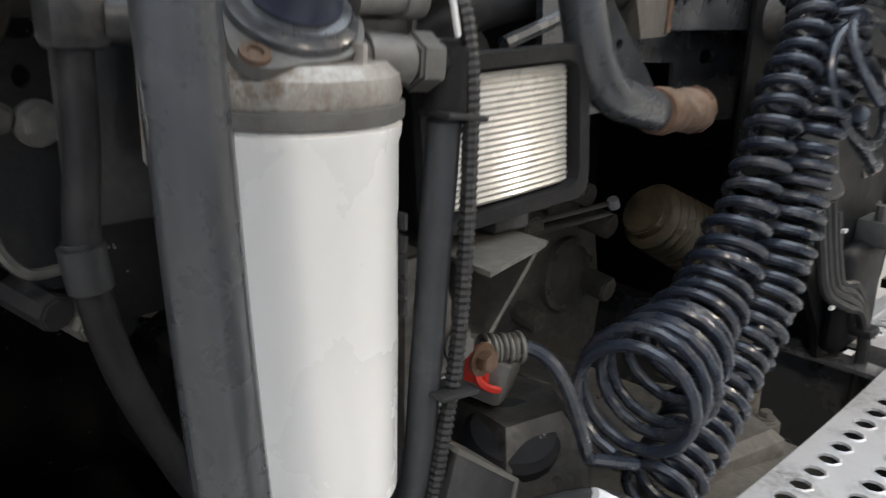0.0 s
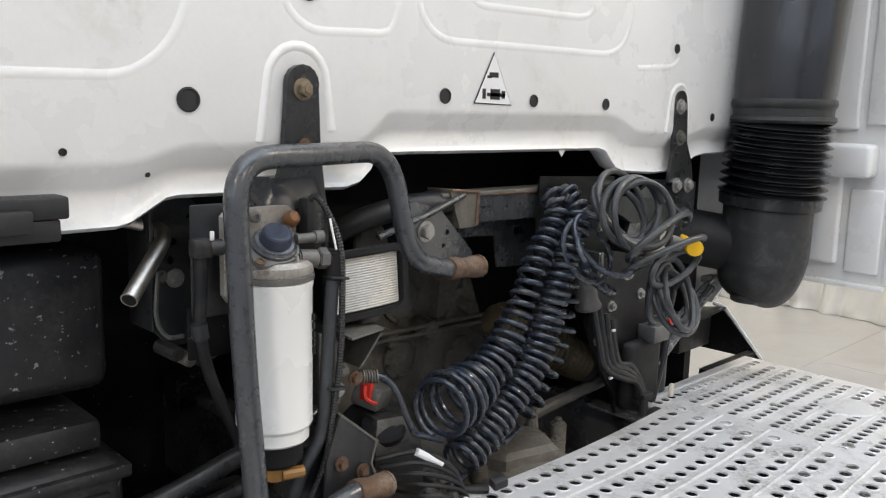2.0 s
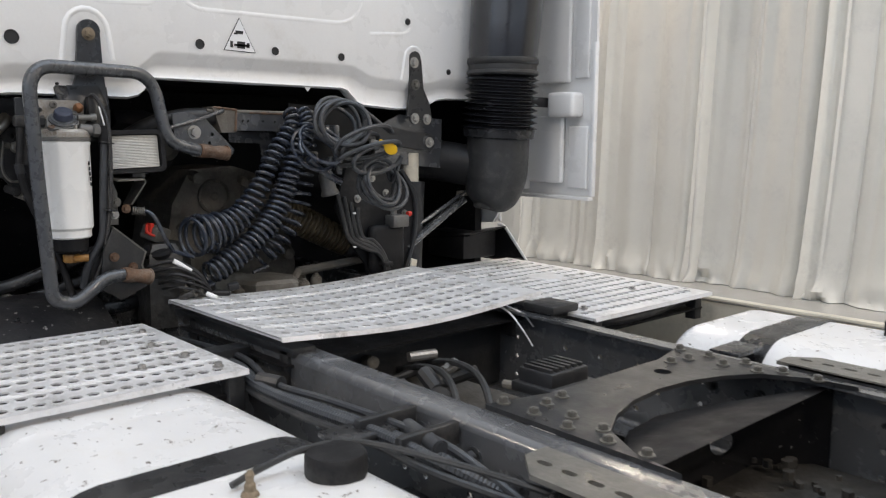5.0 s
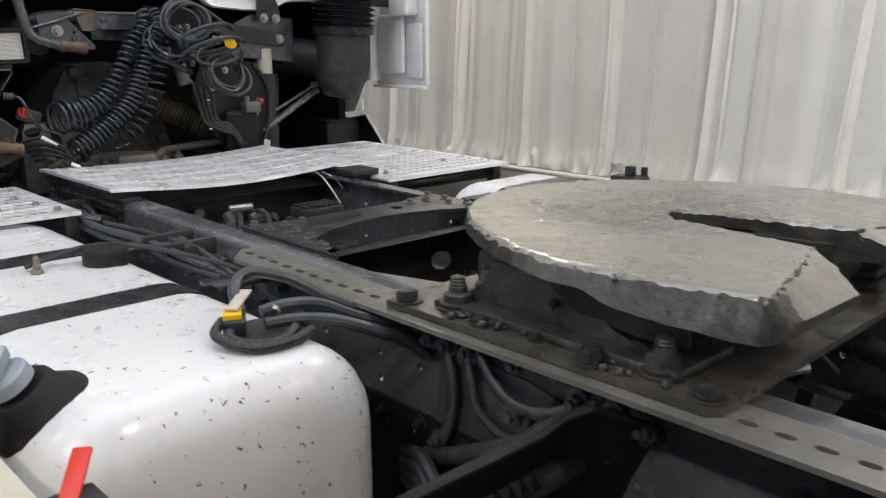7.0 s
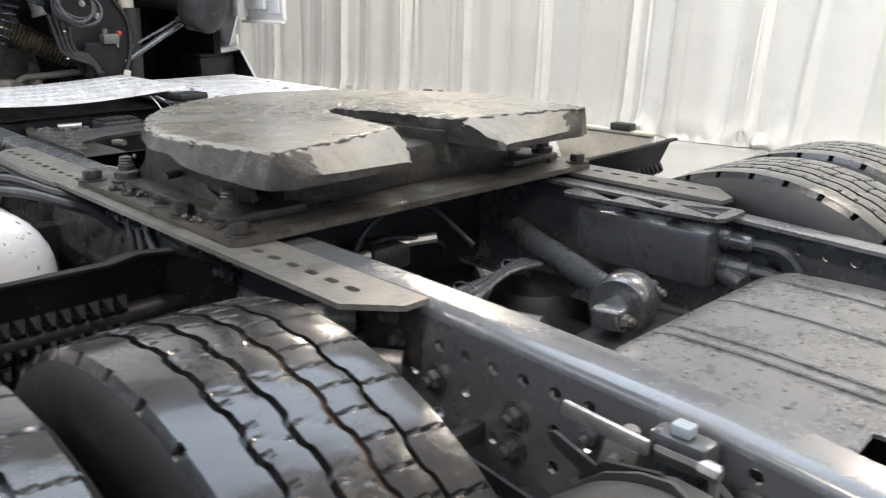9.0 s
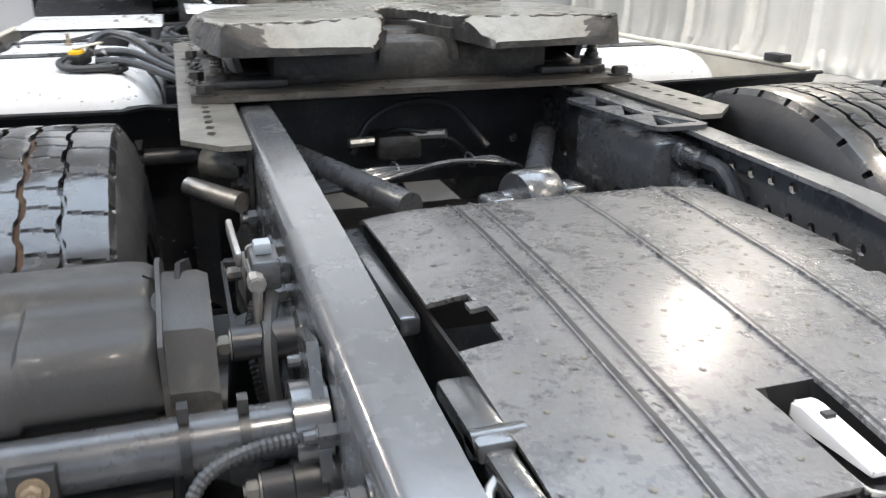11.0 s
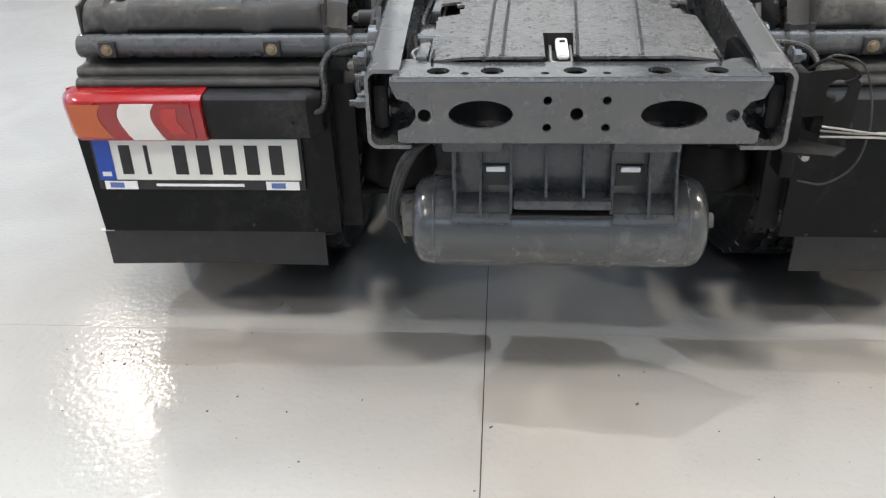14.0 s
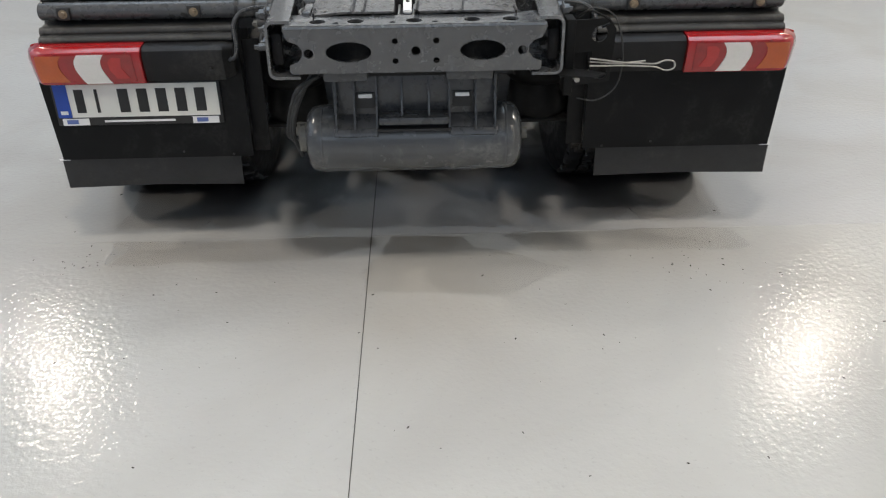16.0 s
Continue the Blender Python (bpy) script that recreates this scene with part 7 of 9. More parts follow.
# side walls, underside and front close the cab
for s in (-1, 1):
    part("side_wall", box(min(s * 1.17, s * 1.235), max(s * 1.17, s * 1.235), 4.29, 6.4, 1.45, 3.55, 0.02), "white", cab)
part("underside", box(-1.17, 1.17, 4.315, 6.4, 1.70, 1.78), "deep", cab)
part("cab_front", box(-1.2, 1.2, 6.4, 6.5, 0.5, 3.55), "white", cab)
# unseen blocks added to keep light out from under the truck
part("front_bumper", box(-1.22, 1.22, 6.3, 6.5, 0.27, 0.498, 0.02), "plastic", cab)
for s in (-1, 1):
    part("entry_side", box(min(s * 1.19, s * 1.23), max(s * 1.19, s * 1.23), 5.55, 6.29, 0.27, 1.448, 0.01), "plastic", cab)
part("sump_panel", box(-0.62, 0.62, 5.0, 6.28, 0.29, 0.70, 0.03), "deep", cab)
part("roof", box(-1.2, 1.2, 4.25, 6.45, 3.55, 3.62, 0.02), "white", cab)
for k in range(24):
    x = -0.55 + 0.03 * k + 0.5 * (k > 8)
    part("floor_strip", tube([(x, 4.34, 1.695), (x + 0.02, 4.5, 1.70)], 0.004, 5), "deep", cab) if k % 4 == 0 else None
# side extension fairing on the right
fair = thing("side_fairing", "white plastic fairing panel at the edge of the cab", "fairing", (1.24, 4.1, 1.27))
o = [(3.905, 1.29), (4.285, 1.27), (4.285, 3.3), (3.93, 3.3), (3.90, 1.9)]
part("fairing_panel", plate(o, [], 0.012, lambda u, v, w: (1.232 + w + 0.015 * math.sin((u - 3.9) * 6), u, v)), "white", fair)
part("inner_panel", box(1.206, 1.234, 4.045, 4.235, 1.335, 1.615, 0.013, 3), "white", fair)
part("inner_panel", box(1.212, 1.234, 4.02, 4.24, 1.745, 3.25, 0.010, 3), "white", fair)
part("inner_lip", box(1.218, 1.234, 3.925, 4.025, 1.315, 1.57, 0.007, 3), "white", fair)
part("inner_lip", box(1.220, 1.234, 3.93, 4.0, 1.76, 3.2, 0.006, 3), "white", fair)
part("inner_block", box(1.155, 1.235, 3.955, 4.09, 1.605, 1.705, 0.016, 3), "white", fair)
part("edge_fold", box(1.222, 1.246, 3.896, 3.914, 1.285, 1.9, 0.006), "white", fair)
part("bottom_fold", box(1.214, 1.244, 3.905, 4.285, 1.268, 1.284, 0.005), "white", fair)
part("fairing_stay", box(1.03, 1.235, 4.09, 4.10, 1.645, 1.685, 0.003), "ink", fair)
part("fairing_hinge", box(1.17, 1.24, 4.24, 4.30, 1.3, 3.2, 0.01), "white", fair)

# lower corner of the cab on the right: wheel arch and sill
arch = thing("wheel_arch_panel", "black plastic wheel arch with a white painted edge", "panel", (1.25, 4.5, 0.97))
part("arch_panel", plate([(4.28, 0.96), (4.44, 1.118), (4.56, 1.095), (4.72, 1.06), (4.72, 0.96)], [], 0.01, lambda u, v, w: (1.275 + w, u, v)), "plastic", arch)
part("arch_top", shell(loft([[(1.05, 4.42, 1.09), (1.28, 4.42, 1.115)], [(1.05, 4.75, 1.05), (1.28, 4.75, 1.06)]]), 0.006), "plastic", arch)
part("white_edge", tube(rounded([(1.282, 4.275, 0.955), (1.282, 4.43, 1.12), (1.282, 4.47, 1.125)], 0.02), 0.007, 6), "white", arch)
part("sill", plate([(4.46, 1.14), (4.76, 1.10), (4.76, 1.20), (4.46, 1.20)], [], 0.012, lambda u, v, w: (1.28 + w, u, v)), "white", arch)
part("sill_block", box(1.05, 1.26, 4.46, 4.70, 0.98, 1.10, 0.01), "ink", arch)
part("mud_stay", box(0.95, 1.28, 4.30, 4.33, 0.965, 0.985), "plastic", arch)
part("lower_panel", plate([(4.45, 1.14), (6.4, 1.0), (6.4, 1.5), (4.35, 1.5), (4.35, 1.3)], [], 0.012, lambda u, v, w: (1.225 + w, u, v)), "white", arch)

# engine room: dark walls added to keep it black, round the boxes and pipes
room = thing("engine_room_interior", "black boxes and pipes inside added dark walls under the cab", "liner", (0, 5.1, 0.6))
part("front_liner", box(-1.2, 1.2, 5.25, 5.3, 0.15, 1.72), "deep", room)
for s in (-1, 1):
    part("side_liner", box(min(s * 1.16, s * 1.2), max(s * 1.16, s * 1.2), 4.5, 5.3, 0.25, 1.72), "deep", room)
part("left_box", box(-1.165, -0.862, 4.45, 4.9, 1.285, 1.532, 0.03, 3), "liner", room, "speckled black plastic box")
part("left_ledge", box(-1.17, -0.90, 4.40, 4.8, 1.20, 1.255, 0.015), "liner", room)
part("lower_box", box(-1.16, -0.87, 4.38, 4.85, 0.86, 1.19, 0.03, 3), "liner", room)
part("box_lid", box(-1.168, -0.863, 4.372, 4.86, 1.150, 1.176, 0.008), "liner", room)
part("lid_latch", join(box(-1.012, -0.976, 4.362, 4.378, 1.085, 1.135, 0.006), cyl((-0.994, 4.362, 1.11), (-0.994, 4.352, 1.11), 0.009, seg=6, bev=0.002)), "corroded", room)
part("floor_tray", box(-1.1, 1.1, 4.2, 5.25, 0.28, 0.33), "liner", room)
part("arch_curve", shell(loft([[(-1.15, 4.35 + 0.45 * math.sin(a), 0.45 + 0.62 * math.cos(a)), (-0.62, 4.35 + 0.45 * math.sin(a), 0.45 + 0.62 * math.cos(a))] for a in (radians(-30 + 15 * k) for k in range(9))]), 0.006), "liner", room)
for x0, z0, x1, z1, r in ((-0.875, 1.085, -0.60, 1.175, 0.019), (-0.86, 1.035, -0.58, 1.105, 0.016), (-0.88, 0.98, -0.55, 1.0, 0.02)):
    part("pipe", tube(spline([(x0, 4.375, z0), (x0 + 0.08, 4.365, z0 + 0.018), (x1, 4.33, z1), (x1 + 0.08, 4.34, z1 + 0.01)], 6), r, 14), "blacksatin", room)
part("pipe_clamp", join(cyl((-0.835, 4.345, 1.05), (-0.835, 4.41, 1.05), 0.023, seg=14, bev=0.003), box(-0.848, -0.822, 4.345, 4.365, 1.01, 1.05, 0.003)), "mount", room)
bolt(room, (-0.835, 4.345, 1.022), (0, -1, 0), 0.009, 0.01, "brass")
part("valve_case", box(-0.905, -0.866, 4.36, 4.42, 1.01, 1.10, 0.008), "liner", room)
part("spring_clip", tube(rounded([(-0.938, 4.366, 1.128), (-0.936, 4.358, 1.120), (-0.930, 4.356, 1.088), (-0.920, 4.356, 1.084), (-0.914, 4.356, 1.092), (-0.912, 4.358, 1.122), (-0.914, 4.366, 1.130)], 0.008), 0.0022, 6), "printwhite", room, "pale wire clip")
part("clip_base", box(-0.945, -0.905, 4.362, 4.378, 1.120, 1.138, 0.003), "ink", room)
part("left_latch", join(box(-1.19, -1.01, 4.195, 4.24, 1.615, 1.645, 0.004), box(-1.19, -1.02, 4.20, 4.24, 1.585, 1.615, 0.004), box(-1.13, -1.06, 4.18, 4.20, 1.60, 1.63, 0.004)), "ink", cab)

# cab supports
lsup = thing("cab_support", "black pressed steel cab support with rusty bolts", "bracket", (-0.63, 4.23, 1.5), "cab supports")
out = [(-0.735, 1.505), (-0.585, 1.505), (-0.580, 1.60), (-0.588, 1.70), (-0.592, 1.80)] + [(-0.622 + 0.031 * math.cos(a), 1.806 + 0.031 * math.sin(a)) for a in (math.pi * k / 8 for k in range(9))] + [(-0.654, 1.78), (-0.662, 1.68), (-0.685, 1.62), (-0.72, 1.56)]
part("support_plate", plate(out, [], 0.012, lambda u, v, w: (u, 4.225 + w - 0.35 * max(0, 1.66 - v) * 0.3, v)), "blacksatin", lsup)
part("support_knee", loft([[(x, y, z) for x, y in ((-0.735 + a, 4.245 - b), (-0.69, 4.222 - b), (-0.61, 4.218 - b), (-0.575, 4.240 - b), (-0.60, 4.275), (-0.71, 4.275))] for z, a, b in ((1.655, 0.06, 0.0), (1.62, 0.03, 0.012), (1.58, 0.005, 0.02), (1.53, -0.01, 0.02), (1.50, -0.01, 0.005))], True, True), "blacksatin", lsup, angle=50)
bolt(lsup, (-0.624, 4.225, 1.797), (0, -1, 0), 0.0125, 0.012, "corroded", 0.006)
bolt(lsup, (-0.622, 4.222, 1.705), (0, -1, 0), 0.0095, 0.010, "rust")
rsup = thing("cab_support", "black steel cab support bolted to the rear crossbar", "bracket", (0.6, 4.25, 1.45), "cab supports")
out = [(0.535, 1.60), (0.66, 1.585), (0.645, 1.65), (0.615, 1.70), (0.604, 1.80)] + [(0.574 + 0.026 * math.cos(a), 1.812 + 0.026 * math.sin(a)) for a in (math.pi * k / 8 for k in range(9))] + [(0.548, 1.75), (0.547, 1.68)]
part("support_plate", plate(out, [], 0.010, lambda u, v, w: (u, 4.236 + w, v)), "blacksatin", rsup)
for x, z, m in ((0.568, 1.796, "zinc"), (0.575, 1.715, "mount"), (0.572, 1.590, "zinc"), (0.632, 1.588, "zinc")):
    bolt(rsup, (x, 4.236, z), (0, -1, 0), 0.014, 0.010, m, 0.005)
part("lower_plate", plate([(0.40, 1.43), (0.74, 1.40), (0.745, 1.59), (0.53, 1.605), (0.45, 1.57)], [circle(0.66, 1.50, 0.01)], 0.012, lambda u, v, w: (u, 4.275 + w, v)), "greypaint", rsup)
part("link_arm", plate([(0.33, 1.53), (0.40, 1.50), (0.66, 1.468), (0.685, 1.50), (0.665, 1.53), (0.42, 1.565), (0.34, 1.57)], [], 0.02, lambda u, v, w: (u, 4.252 + w, v)), "black", rsup)
part("pivot", lathe((0.655, 4.265, 1.501), (0, -1, 0), [(0, 0.034), (0.012, 0.034), (0.014, 0.026), (0.018, 0.022)], 20), "black", rsup)
bolt(rsup, (0.655, 4.248, 1.501), (0, -1, 0), 0.014, 0.012, "zinc", 0.006)
part("damper_sleeve", cyl((0.60, 4.30, 1.46), (0.60, 4.30, 1.33), 0.036, seg=18), "skirt", rsup, "pale dusty damper sleeve")
part("damper_body", cyl((0.615, 4.30, 1.35), (0.60, 4.30, 0.98), 0.048, seg=18), "black", rsup)
warn = thing("warning_label", "white triangular warning sticker with black symbols on the cab", "sticker", (-0.15, 4.243, 1.79))
part("sticker", plate([(-0.208, 1.785), (-0.095, 1.783), (-0.152, 1.889)], [], 0.0008, lambda u, v, w: (u, 4.2405 - w, v)), "ink", warn)
part("sticker_face", plate([(-0.2045, 1.787), (-0.0985, 1.785), (-0.152, 1.885)], [], 0.0008, lambda u, v, w: (u, 4.2393 - w, v)), "printwhite", warn)
for a, b, c, d in ((-0.166, -0.140, 1.838, 1.848), (-0.172, -0.160, 1.836, 1.841), (-0.185, -0.176, 1.795, 1.815), (-0.172, -0.118, 1.800, 1.807), (-0.162, -0.134, 1.794, 1.815), (-0.128, -0.118, 1.797, 1.812)):
    part("symbol_bar", box(a, b, 4.2374, 4.2384, c, d), "ink", warn)

# ---- air intake duct ----
duct = thing("air_intake_duct", "black air intake duct with a ribbed rubber bellows", "duct", (0.93, 4.13, 1.24))
part("upper_pipe", tube([(1.02, 4.12, 3.3), (0.975, 4.12, 2.35), (0.945, 4.12, 2.05), (0.928, 4.122, 1.86), (0.927, 4.122, 1.81)], lambda u: 0.150 - 0.018 * u, 36), "pebble", duct, "glossy pebbled black intake pipe")
ring = [(0, 0.133), (0.0, 0.138), (0.012, 0.141), (0.022, 0.138), (0.026, 0.134), (0.046, 0.134), (0.048, 0.140), (0.058, 0.142), (0.066, 0.135)]
part("collar", lathe((0.927, 4.122, 1.825), (0, 0, -1), ring, 40), "rubber", duct)
prof = [(0, 0.132)]
for k in range(9):
    z = 0.004 + 0.0235 * k
    prof += [(z, 0.122), (z + 0.011, 0.144 + 0.0006 * k), (z + 0.0125, 0.144 + 0.0006 * k), (z + 0.022, 0.122)]
part("bellows", lathe((0.927, 4.122, 1.765), (0.02, 0.08, -1), prof + [(0.216, 0.132)], 44), "pebble", duct, "ribbed black rubber bellows")
part("clamp_ring", lathe((0.931, 4.140, 1.556), (0, 0.05, -1), [(0, 0.134), (0.002, 0.142), (0.032, 0.140), (0.036, 0.132)], 40), "blacksatin", duct)
part("elbow", tube(spline([(0.931, 4.143, 1.53), (0.928, 4.143, 1.46), (0.924, 4.143, 1.39), (0.912, 4.148, 1.33), (0.892, 4.155, 1.28), (0.876, 4.16, 1.245)], 8), lambda u: 0.124 if u < 0.36 else 0.034 + 0.09 * math.sqrt(max(0.0, 1 - ((u - 0.36) / 0.64) ** 2.1)), 36), "rubber", duct, "dull black rubber elbow")
part("drain_lip", lathe((0.878, 4.16, 1.262), (-0.1, 0, -1), [(0, 0.048), (0.016, 0.045), (0.022, 0.036), (0.024, 0.02)], 20), "rubber", duct)
part("elbow_outlet", tube(spline([(0.90, 4.20, 1.40), (0.82, 4.30, 1.42), (0.72, 4.42, 1.44), (0.62, 4.55, 1.44)], 5), 0.082, 24), "plastic", duct)
part("strut", turned(box(-0.012, 0.012, -0.006, 0.006, 0, 0.36, 0.003), look((0.53, 4.26, 1.10), (0.86, 4.26, 1.285)) @ pose(0, 0, 0, 180, 0, 0)), "greypaint", duct)
part("strut", cyl((0.54, 4.24, 1.10), (0.86, 4.26, 1.27), 0.012, seg=10), "greypaint", duct)
part("strut", cyl((0.545, 4.26, 1.15), (0.865, 4.265, 1.30), 0.008, seg=8), "greypaint", duct)
part("duct_stay", box(0.84, 0.9, 4.26, 4.29, 1.285, 1.305, 0.004), "mount", duct)

# ---- behind the cab: guard hoop, fuel filter, lamp ----
hoop = thing("guard_hoop", "bent grey tubular guard with rusty flattened ends", "guard", (-0.6, 4.12, 1.12))
hoop_path = rounded([(-0.60, 4.106, 1.136), (-0.655, 4.095, 1.135), (-0.74, 4.083, 1.075), (-0.80, 4.076, 1.09), (-0.816, 4.092, 1.40), (-0.822, 4.104, 1.695), (-0.46, 4.198, 1.697), (-0.435, 4.165, 1.50), (-0.33, 4.172, 1.475)], 0.075, 9)
part("tube", tube(hoop_path, 0.0180, 18), "hooppaint", hoop)
for a, b in (((-0.605, 4.105, 1.137), (-0.525, 4.122, 1.121)), ((-0.335, 4.171, 1.476), (-0.240, 4.186, 1.468))):
    part("rusty_end", tube([Vector(a).lerp(Vector(b), k / 6) for k in range(7)], lambda u: 0.0225 + 0.002 * math.sin(9 * u), 14, flat=0.9), "rust", hoop, "rusty flattened tube end")
    part("end_plate", cyl(Vector(a).lerp(Vector(b), 0.99), Vector(a).lerp(Vector(b), 1.05), 0.0235, seg=12), "rust", hoop)

flt = thing("fuel_filter", "white fuel filter canister under a weathered cast head", "filter", (-0.715, 4.16, 1.2))
FX, FY = -0.7175, 4.170
part("canister", lathe((FX, FY, 1.255), (0, 0, 1), [(-0.012, 0.051), (-0.008, 0.055), (0.010, 0.055), (0.017, 0.0605), (0.236, 0.0605), (0.240, 0.062), (0.246, 0.0625), (0.250, 0.059)], 40), "filter", flt)
part("bowl", lathe((FX, FY, 1.255), (0, 0, -1), [(0.010, 0.046), (0.045, 0.045), (0.052, 0.038), (0.056, 0.02)], 28), "deep", flt, "smoky black filter bowl")
part("drain", join(cyl((FX, FY, 1.20), (FX, FY, 1.175), 0.022, seg=14, bev=0.003), cyl((FX, FY - 0.02, 1.187), (FX + 0.035, FY - 0.03, 1.187), 0.010, seg=10)), "brass", flt, "amber plastic drain plug")
for k in range(5):
    a = -0.82 + 0.03 * k
    part("print_bar", box(FX + 0.0612 * math.cos(a) - 0.001, FX + 0.0612 * math.cos(a) + 0.0012, FY + 0.0612 * math.sin(a) - 0.006, FY + 0.0612 * math.sin(a) + 0.002, 1.440 - 0.014 * k, 1.450 - 0.014 * k), "ink", flt)
part("gasket", lathe((FX, FY, 1.503), (0, 0, 1), [(0, 0.060), (0.002, 0.064), (0.010, 0.064), (0.012, 0.058)], 36), "cast", flt)
head = part("cast_head", lathe((FX, FY, 1.512), (0, 0, 1), [(0, 0.060), (0.005, 0.0625), (0.016, 0.061), (0.023, 0.054), (0.026, 0.034), (0.050, 0.032)], 36), "headplate", flt, "weathered cast metal filter head")
part("neck_rib", box(FX + 0.010, FX + 0.014, FY - 0.052, FY - 0.02, 1.515, 1.546, 0.002), "headplate", head)
dome_axis = Vector((-0.10, -0.56, 0.82)).normalized()
dome_turn = dome_axis.to_track_quat("Z", "Y").to_matrix().to_4x4()
dome_at = Matrix.Translation((FX - 0.008, FY - 0.012, 1.553)) @ dome_turn @ Matrix.Diagonal((0.86, 0.86, 0.64, 1))
lobes = [((0.046 + 0.017 * max(0.0, math.cos(2 * (a - 0.8))) ** 3) * math.cos(a), (0.046 + 0.017 * max(0.0, math.cos(2 * (a - 0.8))) ** 3) * math.sin(a)) for a in (2 * math.pi * k / 48 for k in range(48))]
part("pump_flange", turned(plate(lobes, [], 0.012, lambda u, v, w: (u, v, w)), dome_at), "cast", flt)
part("pump_boss", turned(lathe((0, 0, 0.012), (0, 0, 1), [(0, 0.042), (0.006, 0.041), (0.009, 0.037), (0.014, 0.035), (0.016, 0.029)], 32), dome_at), "hooppaint", flt)
part("pump_cap", turned(lathe((0, 0, 0.026), (0, 0, 1), [(0, 0.0285), (0.004, 0.0292), (0.008, 0.0275), (0.026, 0.0262), (0.030, 0.0235), (0.0315, 0.017), (0.0305, 0.015), (0.032, 0.004)], 36), dome_at), "bluecap", flt, "navy blue rubber primer cap")
for k in range(4):
    a = 0.8 + math.pi / 2 * k
    if k % 2 == 0:
        part("flange_screw", turned(join(lathe((0.054 * math.cos(a), 0.054 * math.sin(a), 0.012), (0, 0, 1), [(0, 0.0095), (0.004, 0.0092), (0.005, 0.005), (0.002, 0.0045)], 14)), dome_at), "rust" if k else "cast", flt)
for x, z in ((-0.738, 1.600), (-0.664, 1.560)):
    part("plate_screw", lathe((x, 4.19, z), (0, -1, 0), [(0, 0.010), (0.006, 0.0095), (0.007, 0.005), (0.003, 0.0045)], 14), "cast", flt)
part("back_plate", box(-0.820, -0.640, 4.235, 4.243, 1.44, 1.618, 0.004), "black", flt)
hp = [(-0.786, 1.480), (-0.776, 1.466), (-0.764, 1.480), (-0.760, 1.535), (-0.668, 1.535), (-0.656, 1.548), (-0.656, 1.600), (-0.672, 1.613), (-0.774, 1.613), (-0.786, 1.601)]
part("head_plate", plate(hp, [circle(-0.770, 1.585, 0.007, 12)], 0.014, lambda u, v, w: (u, 4.198 + w, v)), "headplate", flt, "stained bare alloy head plate")
part("sensor_plug", lathe((-0.676, 4.190, 1.588), (0.05, -0.8, 0.5), [(0, 0.0115), (0.008, 0.0130), (0.016, 0.012), (0.021, 0.009), (0.023, 0.004)], 18), "plugrust", flt, "rusty brown plug")
part("side_plug", join(cyl((-0.775, 4.197, 1.51), (-0.775, 4.190, 1.51), 0.009, seg=12, bev=0.002), cyl((-0.776, 4.197, 1.482), (-0.776, 4.190, 1.482), 0.007, seg=12, bev=0.002)), "corroded", flt)
part("connector_body", box(-0.652, -0.630, 4.172, 4.20, 1.555, 1.625, 0.005), "ink", flt)
part("stub", join(cyl((-0.690, 4.148, 1.566), (-0.658, 4.146, 1.567), 0.008, seg=12), cyl((-0.658, 4.146, 1.567), (-0.643, 4.145, 1.567), 0.0105, seg=12)), "cast", flt)
part("union", join(cyl((-0.690, 4.146, 1.536), (-0.655, 4.142, 1.533), 0.015, seg=16, bev=0.003), cyl((-0.655, 4.142, 1.533), (-0.637, 4.140, 1.532), 0.0175, seg=6, bev=0.002)), "cast", flt)
part("elbow", join(cyl((-0.638, 4.141, 1.532), (-0.622, 4.141, 1.531), 0.013, seg=12), cyl((-0.624, 4.141, 1.545), (-0.624, 4.141, 1.496), 0.016, seg=16, bev=0.004)), "plastic", flt)
part("tie", turned(box(-0.0018, 0.0018, -0.0015, 0.0015, -0.026, 0.026, 0.0008), pose(-0.634, 4.128, 1.572, 0, -14, 0)), "printwhite", flt, "white cable tie end")
part("fuel_hose", tube(spline([(-0.624, 4.141, 1.505), (-0.630, 4.142, 1.42), (-0.634, 4.145, 1.33), (-0.640, 4.15, 1.24), (-0.675, 4.16, 1.17), (-0.69, 4.17, 1.10)], 7), 0.0112, 12), "cable", flt)
part("conduit", tube(resample(spline([(-0.648, 4.185, 1.612), (-0.640, 4.165, 1.628), (-0.628, 4.145, 1.598), (-0.618, 4.13, 1.55), (-0.615, 4.128, 1.48), (-0.618, 4.130, 1.36), (-0.628, 4.135, 1.27), (-0.640, 4.14, 1.19), (-0.665, 4.15, 1.12)], 10), 0.0025), 0.0050, 8, 0.0010, 1), "ink", flt, "black corrugated conduit")
for z in (1.50, 1.315):
    part("tie", turned(box(-0.018, 0.018, -0.014, 0.014, -0.0022, 0.0022, 0.002), pose(-0.622, 4.136, z, 0, 8, 0)), "ink", flt)
part("union", join(cyl((-0.758, 4.20, 1.555), (-0.783, 4.206, 1.555), 0.018, seg=6, bev=0.002), cyl((-0.783, 4.206, 1.555), (-0.803, 4.21, 1.555), 0.013, seg=12), box(-0.832, -0.800, 4.20, 4.226, 1.540, 1.570, 0.006)), "black", flt)
part("tie", box(-0.808, -0.802, 4.196, 4.201, 1.568, 1.582, 0.001), "printwhite", flt)
part("fuel_hose", tube(spline([(-0.816, 4.213, 1.545), (-0.820, 4.208, 1.49), (-0.826, 4.203, 1.433), (-0.812, 4.205, 1.365), (-0.778, 4.215, 1.285), (-0.738, 4.22, 1.20), (-0.70, 4.21, 1.05)], 7), 0.0098, 12), "plastic", flt)
